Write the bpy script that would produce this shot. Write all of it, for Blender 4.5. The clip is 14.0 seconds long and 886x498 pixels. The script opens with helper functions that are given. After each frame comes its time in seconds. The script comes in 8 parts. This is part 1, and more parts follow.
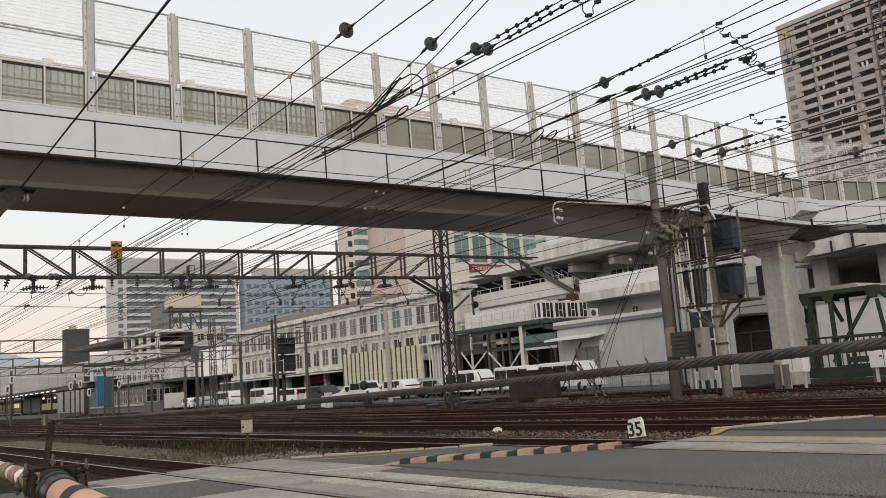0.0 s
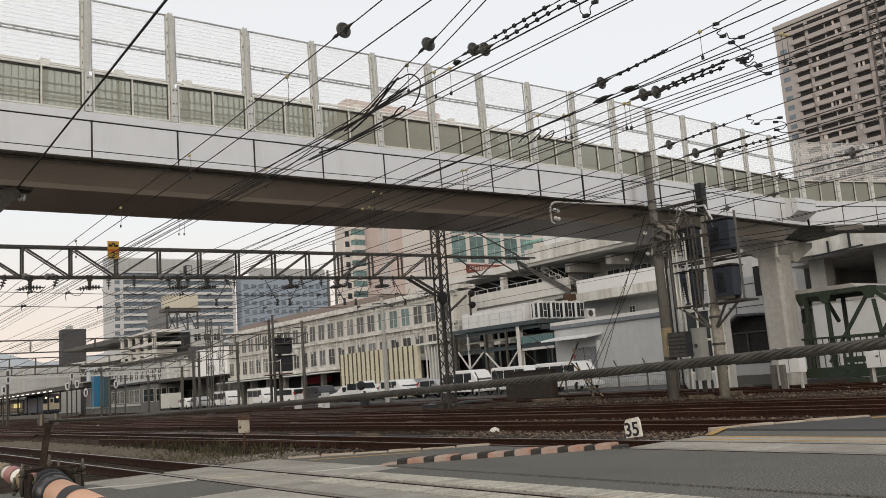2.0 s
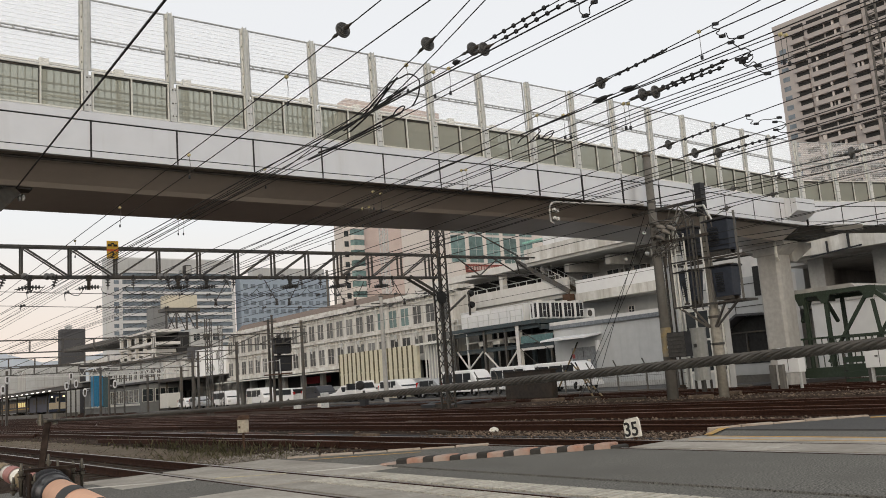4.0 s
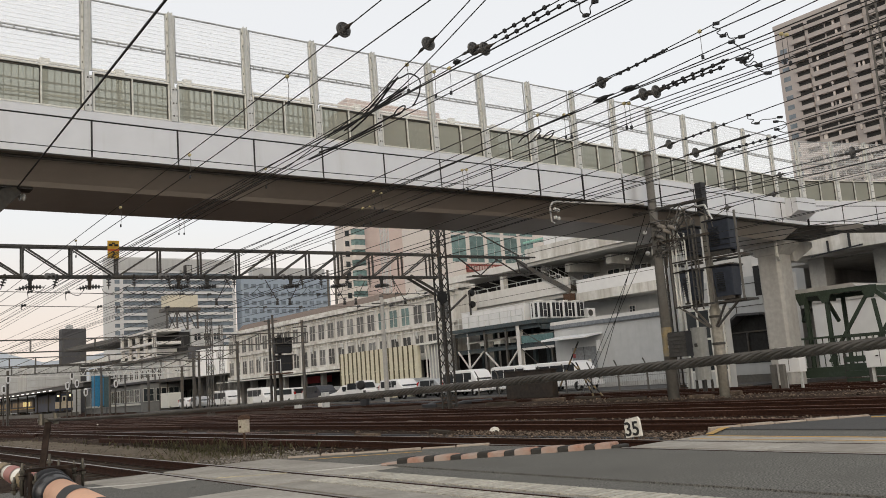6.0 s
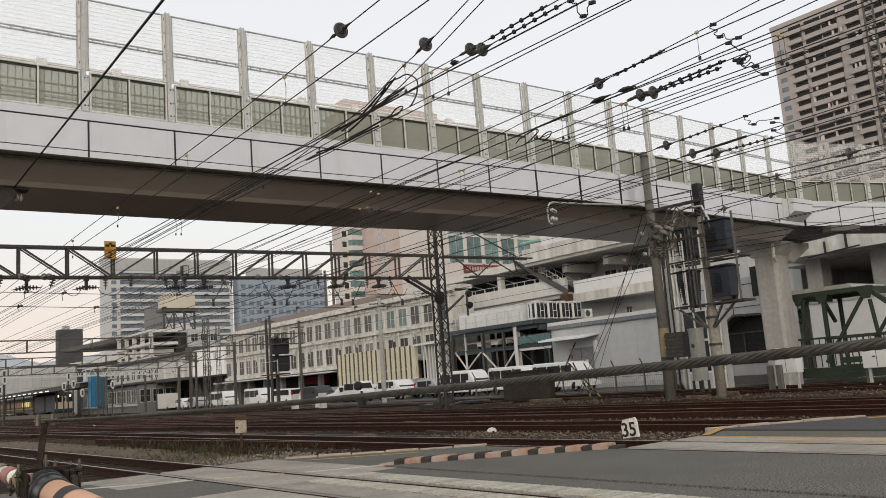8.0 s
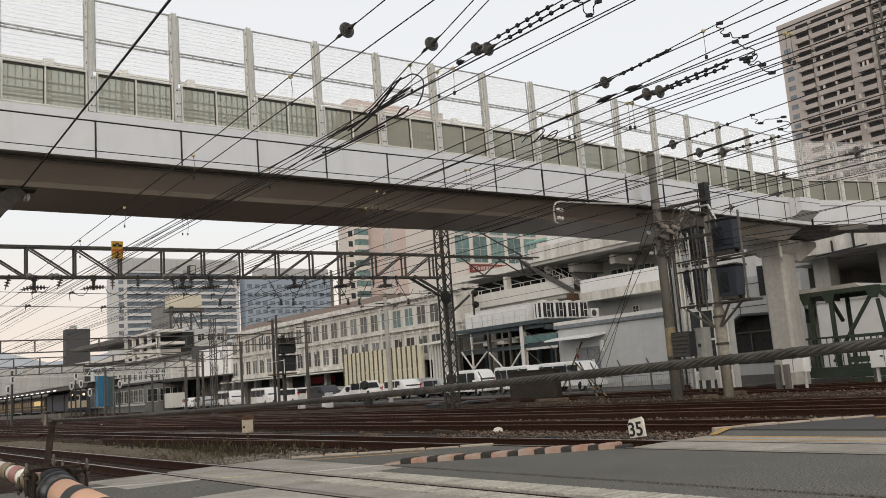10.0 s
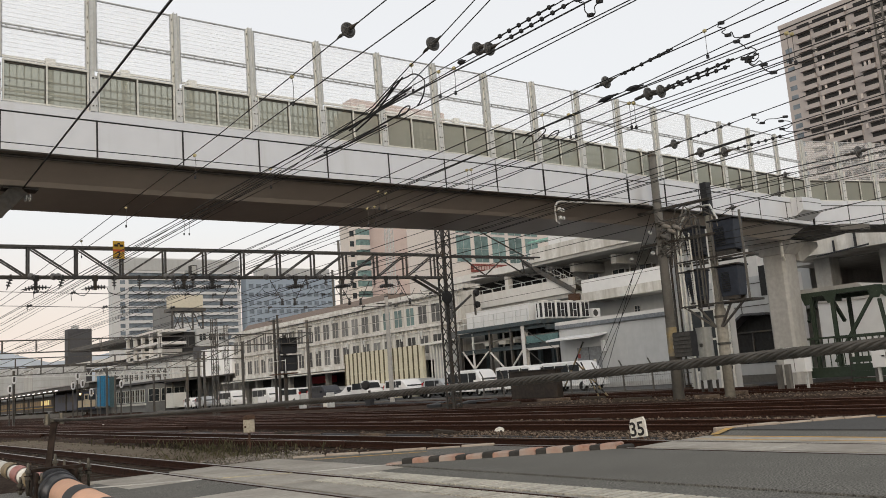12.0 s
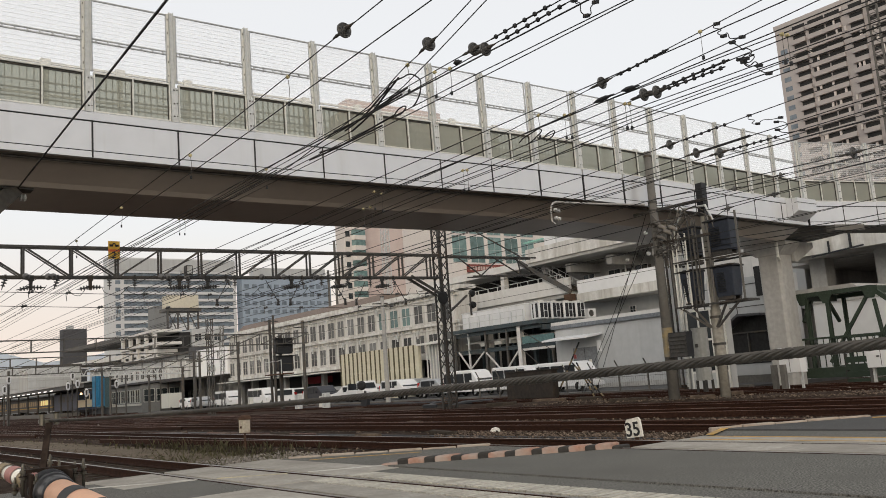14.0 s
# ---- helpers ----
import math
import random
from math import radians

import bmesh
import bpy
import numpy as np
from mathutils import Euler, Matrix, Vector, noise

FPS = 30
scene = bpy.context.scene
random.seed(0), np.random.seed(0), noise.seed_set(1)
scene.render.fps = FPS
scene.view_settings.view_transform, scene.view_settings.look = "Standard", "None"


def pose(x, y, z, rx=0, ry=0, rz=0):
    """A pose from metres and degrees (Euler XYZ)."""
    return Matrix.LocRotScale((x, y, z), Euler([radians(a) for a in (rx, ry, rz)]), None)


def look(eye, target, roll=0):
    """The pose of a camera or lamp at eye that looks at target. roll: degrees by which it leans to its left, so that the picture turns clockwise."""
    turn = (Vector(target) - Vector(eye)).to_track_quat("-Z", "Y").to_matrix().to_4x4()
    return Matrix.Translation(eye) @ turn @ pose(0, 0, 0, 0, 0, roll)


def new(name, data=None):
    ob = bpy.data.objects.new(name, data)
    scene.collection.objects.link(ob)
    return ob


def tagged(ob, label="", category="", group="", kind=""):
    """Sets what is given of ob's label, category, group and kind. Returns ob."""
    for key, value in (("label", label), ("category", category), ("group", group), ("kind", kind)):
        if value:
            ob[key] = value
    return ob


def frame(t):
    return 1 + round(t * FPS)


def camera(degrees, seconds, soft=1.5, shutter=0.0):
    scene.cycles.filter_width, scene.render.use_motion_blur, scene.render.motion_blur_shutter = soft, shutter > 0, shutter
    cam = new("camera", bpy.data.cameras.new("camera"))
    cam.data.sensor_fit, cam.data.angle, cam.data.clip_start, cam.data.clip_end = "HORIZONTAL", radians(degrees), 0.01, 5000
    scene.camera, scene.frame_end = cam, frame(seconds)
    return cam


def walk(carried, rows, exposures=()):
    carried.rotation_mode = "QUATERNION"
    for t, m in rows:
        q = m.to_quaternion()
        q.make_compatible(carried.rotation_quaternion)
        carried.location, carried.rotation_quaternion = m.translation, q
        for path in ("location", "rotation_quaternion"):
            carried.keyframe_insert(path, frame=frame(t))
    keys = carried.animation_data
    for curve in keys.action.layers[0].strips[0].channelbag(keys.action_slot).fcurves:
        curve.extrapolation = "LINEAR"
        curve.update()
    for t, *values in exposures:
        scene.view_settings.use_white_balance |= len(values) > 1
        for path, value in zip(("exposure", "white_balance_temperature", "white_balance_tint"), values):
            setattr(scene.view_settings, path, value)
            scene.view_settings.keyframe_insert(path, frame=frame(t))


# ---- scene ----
cam = camera(55.2, 14.0, soft=0.9)


# ---- camera path: a hand-held pan of well under a degree ----
def eye(turn, nod=0.0):
    """Heading in degrees clockwise from the tracks, eye 1.25 m over the road."""
    return pose(0, 0, 1.25) @ Matrix.Rotation(radians(-(37.4 + turn)), 4, "Z") @ pose(0, 0, 0, 98.8 + nod) @ pose(0, 0, 0, 0, 0, -4.2)


PATH = ((0.0, 0.0, 0.0), (0.5, 0.0, 0.0), (1.0, 0.05, 0.0), (1.5, 0.12, 0.0), (2.0, 0.19, 0.0), (2.5, 0.19, 0.0), (3.0, 0.24, 0.0),
        (3.8, 0.24, -0.01), (4.8, 0.2, -0.03), (5.5, 0.17, -0.03), (6.0, 0.19, -0.03), (6.5, 0.24, -0.02), (7.0, 0.31, 0.0),
        (7.5, 0.33, 0.0), (8.0, 0.38, 0.0), (8.6, 0.32, 0.0), (9.4, 0.1, 0.0), (10.0, -0.04, 0.0), (10.5, -0.08, 0.0),
        (11.0, -0.08, 0.0), (11.5, -0.09, 0.0), (12.0, -0.13, 0.0), (12.5, -0.14, 0.05), (13.0, -0.25, 0.06), (13.5, -0.15, 0.04),
        (14.0, 0.15, 0.0))
walk(cam, [(t, eye(turn, nod)) for t, turn, nod in PATH])

# ---- light: a bright overcast evening sky ----
world = bpy.data.worlds.new("overcast_sky")
scene.world = world
world.use_nodes = True
wn, wl = world.node_tree.nodes, world.node_tree.links
wn.clear()
sky = wn.new("ShaderNodeTexSky")
sky.sky_type = "NISHITA"
sky.sun_disc = False
sky.sun_elevation, sky.sun_rotation = radians(16), radians(222)
sky.dust_density, sky.air_density, sky.ozone_density = 6.0, 1.0, 1.0
bg_sky, bg_cloud, bg_add, w_out = (wn.new("ShaderNodeBackground"), wn.new("ShaderNodeBackground"),
                                   wn.new("ShaderNodeAddShader"), wn.new("ShaderNodeOutputWorld"))
bg_sky.inputs[1].default_value = 0.04
bg_cloud.inputs[0].default_value = (1.0, 0.985, 0.967, 1)
bg_cloud.inputs[1].default_value = 0.8
wl.new(sky.outputs[0], bg_sky.inputs[0])
wl.new(bg_sky.outputs[0], bg_add.inputs[0])
wl.new(bg_cloud.outputs[0], bg_add.inputs[1])
wl.new(bg_add.outputs[0], w_out.inputs[0])
sun = new("sun", bpy.data.lights.new("sun", "SUN"))
sun.data.energy, sun.data.angle, sun.data.color = 0.6, radians(40), (1.0, 0.97, 0.93)
sun.matrix_world = look((-66, -74, 28), (0, 0, 0))


# ---- materials ----
def material(name, base, rough=0.7, metal=0.0, grain=6.0, amount=0.25, bump=0.2, stain=None, stain_scale=0.6, stain_cover=0.45,
             streaks=False, per_piece=0.0, bump_size=0.01, island=0.0, spec=0.3):
    """A surface with fine grain and, at a larger scale, stains or wear."""
    m = bpy.data.materials.new(name)
    m.use_nodes = True
    n, l = m.node_tree.nodes, m.node_tree.links
    b = n["Principled BSDF"]
    co = n.new("ShaderNodeTexCoord")
    geo = n.new("ShaderNodeNewGeometry")
    fine = n.new("ShaderNodeTexNoise")
    fine.inputs["Scale"].default_value, fine.inputs["Detail"].default_value = grain, 6
    l.new(geo.outputs["Position"], fine.inputs["Vector"])
    ramp = n.new("ShaderNodeMapRange")
    ramp.inputs[1].default_value, ramp.inputs[2].default_value = 0.3, 0.7
    ramp.inputs[3].default_value, ramp.inputs[4].default_value = 1 - amount, 1 + amount
    l.new(fine.outputs[0], ramp.inputs[0])
    mul = n.new("ShaderNodeVectorMath")
    mul.operation = "SCALE"
    mul.inputs[0].default_value = base[:3]
    l.new(ramp.outputs[0], mul.inputs[3])
    colour = mul.outputs[0]
    if stain:
        wide = n.new("ShaderNodeTexNoise")
        wide.inputs["Scale"].default_value, wide.inputs["Detail"].default_value = stain_scale, 8
        wide.inputs["Roughness"].default_value = 0.65
        if streaks:
            mp = n.new("ShaderNodeMapping")
            mp.inputs["Scale"].default_value = (1.6, 1.6, 0.12)
            l.new(geo.outputs["Position"], mp.inputs[0])
            l.new(mp.outputs[0], wide.inputs["Vector"])
        else:
            l.new(geo.outputs["Position"], wide.inputs["Vector"])
        cover = n.new("ShaderNodeMapRange")
        cover.inputs[1].default_value, cover.inputs[2].default_value = 1 - stain_cover - 0.12, 1 - stain_cover + 0.14
        l.new(wide.outputs[0], cover.inputs[0])
        mix = n.new("ShaderNodeMix")
        mix.data_type = "RGBA"
        mix.inputs[7].default_value = (*stain[:3], 1)
        l.new(cover.outputs[0], mix.inputs[0])
        l.new(colour, mix.inputs[6])
        colour = mix.outputs[2]
    if per_piece or island:
        hue = n.new("ShaderNodeHueSaturation")
        vary = n.new("ShaderNodeMapRange")
        k = per_piece or island
        vary.inputs[3].default_value, vary.inputs[4].default_value = 1 - k, 1 + k
        if per_piece:
            info = n.new("ShaderNodeObjectInfo")
            l.new(info.outputs["Random"], vary.inputs[0])
        else:
            l.new(geo.outputs["Random Per Island"], vary.inputs[0])
        l.new(vary.outputs[0], hue.inputs["Value"])
        l.new(colour, hue.inputs["Color"])
        colour = hue.outputs[0]
    l.new(colour, b.inputs["Base Color"])
    b.inputs["Roughness"].default_value, b.inputs["Metallic"].default_value = rough, metal
    b.inputs["Specular IOR Level"].default_value = spec
    if bump:
        bp = n.new("ShaderNodeBump")
        bp.inputs["Strength"].default_value, bp.inputs["Distance"].default_value = bump, bump_size
        l.new(fine.outputs[0], bp.inputs["Height"])
        l.new(bp.outputs[0], b.inputs["Normal"])
    return m


def glow(name, colour, strength):
    m = material(name, colour, 0.4)
    b = m.node_tree.nodes["Principled BSDF"]
    b.inputs["Emission Color"].default_value = (*colour, 1)
    b.inputs["Emission Strength"].default_value = strength
    return m


def clear(name, tint, rough, see):
    """A panel of cloudy plastic or glass that lets the light through."""
    m = bpy.data.materials.new(name)
    m.use_nodes = True
    n, l = m.node_tree.nodes, m.node_tree.links
    b = n["Principled BSDF"]
    b.inputs["Base Color"].default_value = (*tint, 1)
    b.inputs["Roughness"].default_value = rough
    t = n.new("ShaderNodeBsdfTransparent")
    t.inputs[0].default_value = (*[min(1, c * 1.1 + 0.1) for c in tint], 1)
    noise_ = n.new("ShaderNodeTexNoise")
    noise_.inputs["Scale"].default_value = 3.0
    geo = n.new("ShaderNodeNewGeometry")
    l.new(geo.outputs["Position"], noise_.inputs["Vector"])
    rng = n.new("ShaderNodeMapRange")
    rng.inputs[3].default_value, rng.inputs[4].default_value = see - 0.02, see + 0.02
    l.new(noise_.outputs[0], rng.inputs[0])
    mix = n.new("ShaderNodeMixShader")
    l.new(rng.outputs[0], mix.inputs[0])
    l.new(b.outputs[0], mix.inputs[1])
    l.new(t.outputs[0], mix.inputs[2])
    l.new(mix.outputs[0], n["Material Output"].inputs[0])
    return m


BRIGHT_WHITE = material("bright_white_cladding", (0.84, 0.84, 0.84), 0.5, grain=2, amount=0.03, bump=0.02)
WHITE_PANEL = material("white_panel", (0.68, 0.685, 0.69), 0.45, grain=2, amount=0.04, bump=0.03, stain=(0.6, 0.6, 0.595), stain_scale=0.7, stain_cover=0.3, streaks=True)
FASCIA = material("fascia_coated_panel", (0.6, 0.61, 0.632), 0.3, 0.3, grain=2, amount=0.03, bump=0.02, stain=(0.5, 0.5, 0.495), stain_scale=0.7, stain_cover=0.3, streaks=True, spec=0.6)
GALV = material("galvanised_steel", (0.53, 0.54, 0.53), 0.5, 0.2, grain=12, amount=0.12, bump=0.05)
DRUM_GREY = material("dull_grey_drum", (0.3, 0.305, 0.29), 0.55, 0.1, grain=6, amount=0.12, bump=0.05, stain=(0.22, 0.22, 0.2), stain_scale=1.0, streaks=True)
PALE_STEEL = material("pale_painted_steel", (0.62, 0.62, 0.58), 0.5, 0.1, grain=8, amount=0.08, bump=0.05)
SOFFIT = material("bridge_soffit_paint", (0.42, 0.375, 0.33), 0.28, 0.0, grain=3, amount=0.06, bump=0.05, stain=(0.38, 0.33, 0.285), stain_scale=0.35, spec=0.6)
PANEL_GREY = clear("cloudy_panel", (0.52, 0.53, 0.48), 0.4, 0.68)
PANEL_BAR = material("panel_bar_grey", (0.36, 0.365, 0.325), 0.6, amount=0.05, bump=0)
SCREEN_FRAME = material("screen_frame_grey", (0.42, 0.43, 0.435), 0.5, 0.2)
SCREEN_WIRE = material("screen_wire_grey", (0.86, 0.87, 0.87), 0.5, 0.1)
# darker than the near panels: the far wall's shade is in its colour
FAR_PANEL_SHADED = material("far_panel_shaded_grey", (0.26, 0.26, 0.235), 0.6, amount=0.06, bump=0.03)
PANEL_CLEAR = clear("clear_panel", (0.93, 0.93, 0.93), 0.25, 0.86)
DARK_STEEL = material("dark_weathered_steel", (0.058, 0.056, 0.052), 0.6, 0.3, grain=10, amount=0.3, bump=0.15, stain=(0.085, 0.062, 0.045), stain_scale=1.2, stain_cover=0.4)
GREY_STEEL = material("grey_gantry_steel", (0.085, 0.082, 0.078), 0.55, 0.3, grain=10, amount=0.25, bump=0.1, stain=(0.12, 0.1, 0.075), stain_scale=1.0, stain_cover=0.42)
CONCRETE = material("concrete", (0.41, 0.405, 0.387), 0.85, grain=5, amount=0.12, bump=0.2, stain=(0.29, 0.283, 0.265), stain_scale=0.35, stain_cover=0.45, streaks=True)
LOOSE_TIMBER = material("grey_brown_timber", (0.15, 0.115, 0.085), 0.9, grain=14, amount=0.35, bump=0.25, stain=(0.07, 0.052, 0.04), stain_scale=2.0, stain_cover=0.5, spec=0.1)
WORN_POLE = material("worn_pole_concrete", (0.27, 0.255, 0.22), 0.85, grain=9, amount=0.2, bump=0.15, stain=(0.17, 0.155, 0.125), stain_scale=0.9, stain_cover=0.5, streaks=True)
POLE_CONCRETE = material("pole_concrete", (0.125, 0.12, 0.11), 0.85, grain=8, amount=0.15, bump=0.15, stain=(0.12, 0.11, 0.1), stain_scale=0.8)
SLAB = material("crossing_slab_concrete", (0.352, 0.333, 0.295), 0.88, grain=14, amount=0.16, bump=0.3, stain=(0.24, 0.22, 0.19), stain_scale=0.9, stain_cover=0.48, per_piece=0.1)
EDGE_BLOCK = material("pale_edge_block", (0.43, 0.41, 0.355), 0.88, grain=18, amount=0.2, bump=0.3, stain=(0.28, 0.26, 0.22), stain_scale=2.5, stain_cover=0.4, per_piece=0.14)
ASPHALT = material("asphalt", (0.131, 0.128, 0.116), 0.9, grain=45, amount=0.95, bump=0.25, stain=(0.11, 0.107, 0.097), stain_scale=0.7, stain_cover=0.46, bump_size=0.006, spec=0.15)
BALLAST = material("rusty_ballast", (0.062, 0.045, 0.034), 0.95, grain=9, amount=0.75, bump=1.0, stain=(0.03, 0.019, 0.014), stain_scale=0.8, stain_cover=0.52, bump_size=0.05, spec=0.05)
STONES = material("ballast_stone", (0.115, 0.088, 0.068), 0.9, grain=12, amount=0.3, bump=0.3, island=0.8, spec=0.1)
ASPHALT_NEW = material("newer_dark_asphalt", (0.07, 0.069, 0.068), 0.9, grain=60, amount=0.5, bump=0.3, stain=(0.05, 0.05, 0.05), stain_scale=0.5)
RUST = material("rusty_rail", (0.03, 0.0135, 0.0085), 0.85, 0.0, grain=16, amount=0.4, bump=0.2, spec=0.15)
RAIL_TOP = material("worn_rail_head", (0.3, 0.28, 0.26), 0.4, 0.9, grain=20, amount=0.15, bump=0.05)
WIRE = material("wire", (0.025, 0.025, 0.025), 0.6, 0.3, bump=0)
PORCELAIN = material("porcelain", (0.5, 0.5, 0.48), 0.25, grain=5, amount=0.1, bump=0)
GREY_INSULATOR = material("grey_insulator", (0.085, 0.085, 0.085), 0.3, grain=5, amount=0.1, bump=0)
YELLOW_BEAD = material("yellow_plastic", (0.44, 0.38, 0.2), 0.5, bump=0)
CREAM_WALL = material("cream_wall", (0.6, 0.595, 0.57), 0.8, grain=3, amount=0.1, bump=0.1, stain=(0.37, 0.35, 0.315), stain_scale=0.6, stain_cover=0.47, streaks=True)
WHITE_WALL = material("white_wall", (0.6, 0.59, 0.57), 0.75, grain=3, amount=0.05, bump=0.1, stain=(0.48, 0.46, 0.42), stain_scale=0.4, stain_cover=0.4, streaks=True)
GREY_WALL = material("grey_cladding", (0.45, 0.46, 0.46), 0.6, grain=2, amount=0.05, bump=0.05, stain=(0.39, 0.395, 0.39), stain_scale=0.4, streaks=True)
PINK_WALL = material("pink_tile_wall", (0.55, 0.455, 0.42), 0.75, grain=4, amount=0.06, bump=0.05, stain=(0.5, 0.4, 0.365), stain_scale=0.2)
PALE_PINK = material("pale_pink_wall", (0.62, 0.575, 0.54), 0.75, grain=4, amount=0.06, bump=0.05)
TAUPE_WALL = material("taupe_tile_wall", (0.42, 0.385, 0.37), 0.75, grain=3, amount=0.05, bump=0.05)
OFFICE_WALL = material("office_wall", (0.56, 0.57, 0.575), 0.6, grain=2, amount=0.04, bump=0)
DARK_GREY_WALL = material("dark_grey_render", (0.2, 0.205, 0.205), 0.75, grain=3, amount=0.08, bump=0.05)
DARK_WALL = material("dark_wall", (0.075, 0.075, 0.08), 0.7, grain=3, amount=0.1, bump=0.05)
WINDOW = material("window_glass", (0.035, 0.042, 0.046), 0.2, grain=0.8, amount=0.4, bump=0, per_piece=0.4)
STATION_GLASS = material("dusty_window_glass", (0.09, 0.092, 0.09), 0.3, grain=0.8, amount=0.5, bump=0, per_piece=0.75)
BLUE_GLASS = material("blue_window_band", (0.17, 0.205, 0.24), 0.15, grain=0.5, amount=0.3, bump=0)
GREEN_GLASS = material("green_window_glass", (0.13, 0.2, 0.195), 0.15, grain=0.8, amount=0.3, bump=0, per_piece=0.3)
# near-black that paints in the shade of interiors, recesses and openings
SHADE_INSIDE = material("interior_shade_black", (0.03, 0.03, 0.03), 0.9, bump=0)
ROOF_BROWN = material("brown_roof", (0.17, 0.135, 0.115), 0.8, grain=6, amount=0.2, bump=0.2)
GREEN_PAINT = material("green_truss_paint", (0.04, 0.056, 0.04), 0.5, 0.1, grain=9, amount=0.2, bump=0.1, stain=(0.03, 0.045, 0.03), stain_scale=1.2)
CAR_WHITE = material("white_car_paint", (0.72, 0.72, 0.72), 0.25, grain=2, amount=0.03, bump=0)
CAR_DARK = material("dark_car_paint", (0.03, 0.032, 0.04), 0.25, grain=2, amount=0.05, bump=0)
CAR_SILVER = material("silver_car_paint", (0.4, 0.41, 0.42), 0.3, 0.4, grain=2, amount=0.03, bump=0)
CAR_GLASS = material("tinted_car_glass", (0.02, 0.023, 0.026), 0.3, grain=1.5, amount=0.4, bump=0, spec=0.2)
RUBBER = material("black_rubber", (0.02, 0.02, 0.02), 0.8, bump=0)
RED_LENS = material("red_lens", (0.4, 0.02, 0.02), 0.25, bump=0)
DARK_CASE = material("rusty_dark_case", (0.03, 0.025, 0.021), 0.7, 0.1, grain=6, amount=0.3, bump=0.15, stain=(0.055, 0.04, 0.03), stain_scale=1.4, stain_cover=0.42)
CASE_BLUE = material("blue_black_case", (0.03, 0.036, 0.05), 0.45, 0.1, grain=7, amount=0.2, bump=0.05, stain=(0.05, 0.05, 0.055), stain_scale=1.5, stain_cover=0.35)
BLACK_BOX = material("black_steel_case", (0.022, 0.023, 0.026), 0.55, 0.1, grain=7, amount=0.2, bump=0.05)
SIGN_YELLOW = material("yellow_sign", (0.55, 0.33, 0.04), 0.5, grain=6, amount=0.15, bump=0)
BLACK_PAINT = material("black_paint", (0.02, 0.02, 0.02), 0.6, grain=8, amount=0.2, bump=0)
SIGN_WHITE = material("white_sign_paint", (0.7, 0.68, 0.62), 0.6, grain=8, amount=0.1, bump=0, stain=(0.45, 0.4, 0.33), stain_scale=5, stain_cover=0.4)
STRIPE_RED = material("worn_orange_paint", (0.32, 0.18, 0.13), 0.8, grain=14, amount=0.2, bump=0.2, stain=(0.33, 0.28, 0.245), stain_scale=3, stain_cover=0.5)
STRIPE_BLACK = material("worn_black_paint", (0.035, 0.033, 0.03), 0.8, grain=14, amount=0.2, bump=0.2)
YELLOW_LINE = material("worn_yellow_line", (0.5, 0.3, 0.07), 0.85, grain=14, amount=0.2, bump=0.2, stain=(0.3, 0.22, 0.12), stain_scale=2)
WHITE_LINE = material("worn_white_line", (0.52, 0.5, 0.46), 0.85, grain=14, amount=0.2, bump=0.2, stain=(0.25, 0.24, 0.22), stain_scale=2.5, stain_cover=0.45)
CLOTH_GREY = material("grey_wrapping", (0.2, 0.185, 0.165), 0.8, grain=14, amount=0.25, bump=0.3)
TEAL_NET = material("dark_teal_net", (0.05, 0.085, 0.095), 0.8, grain=9, amount=0.3, bump=0.2)
BLUE_SHEET = material("blue_sheet", (0.022, 0.15, 0.28), 0.5, grain=4, amount=0.15, bump=0.1)
BEIGE_PANEL = material("beige_corrugated_panel", (0.55, 0.52, 0.4), 0.6, grain=3, amount=0.08, bump=0.05)
ARM_ORANGE = material("faded_orange_arm", (0.75, 0.42, 0.26), 0.5, grain=30, amount=0.06, bump=0.05)
WORN_CREAM = material("worn_cream_paint", (0.44, 0.4, 0.32), 0.7, grain=14, amount=0.2, bump=0.1, stain=(0.22, 0.16, 0.1), stain_scale=4, stain_cover=0.36)
PALE_YELLOW = material("worn_pale_yellow_line", (0.5, 0.43, 0.28), 0.85, grain=14, amount=0.2, bump=0.2, stain=(0.32, 0.29, 0.24), stain_scale=2.5, stain_cover=0.5)
RUST_IRON = material("rusty_iron", (0.085, 0.052, 0.036), 0.8, 0.1, grain=22, amount=0.4, bump=0.4, spec=0.15)
# pale blue base colour holds the haze in front of the hills
HILL = material("haze_tinted_hill", (0.5, 0.56, 0.63), 1.0, grain=0.01, amount=0.1, bump=0)
WEED_DARK = material("dark_weed", (0.13, 0.12, 0.07), 0.9, grain=5, amount=0.3, bump=0, island=0.5)
WEED = material("dry_weed", (0.1, 0.095, 0.045), 0.9, grain=5, amount=0.3, bump=0, island=0.4)


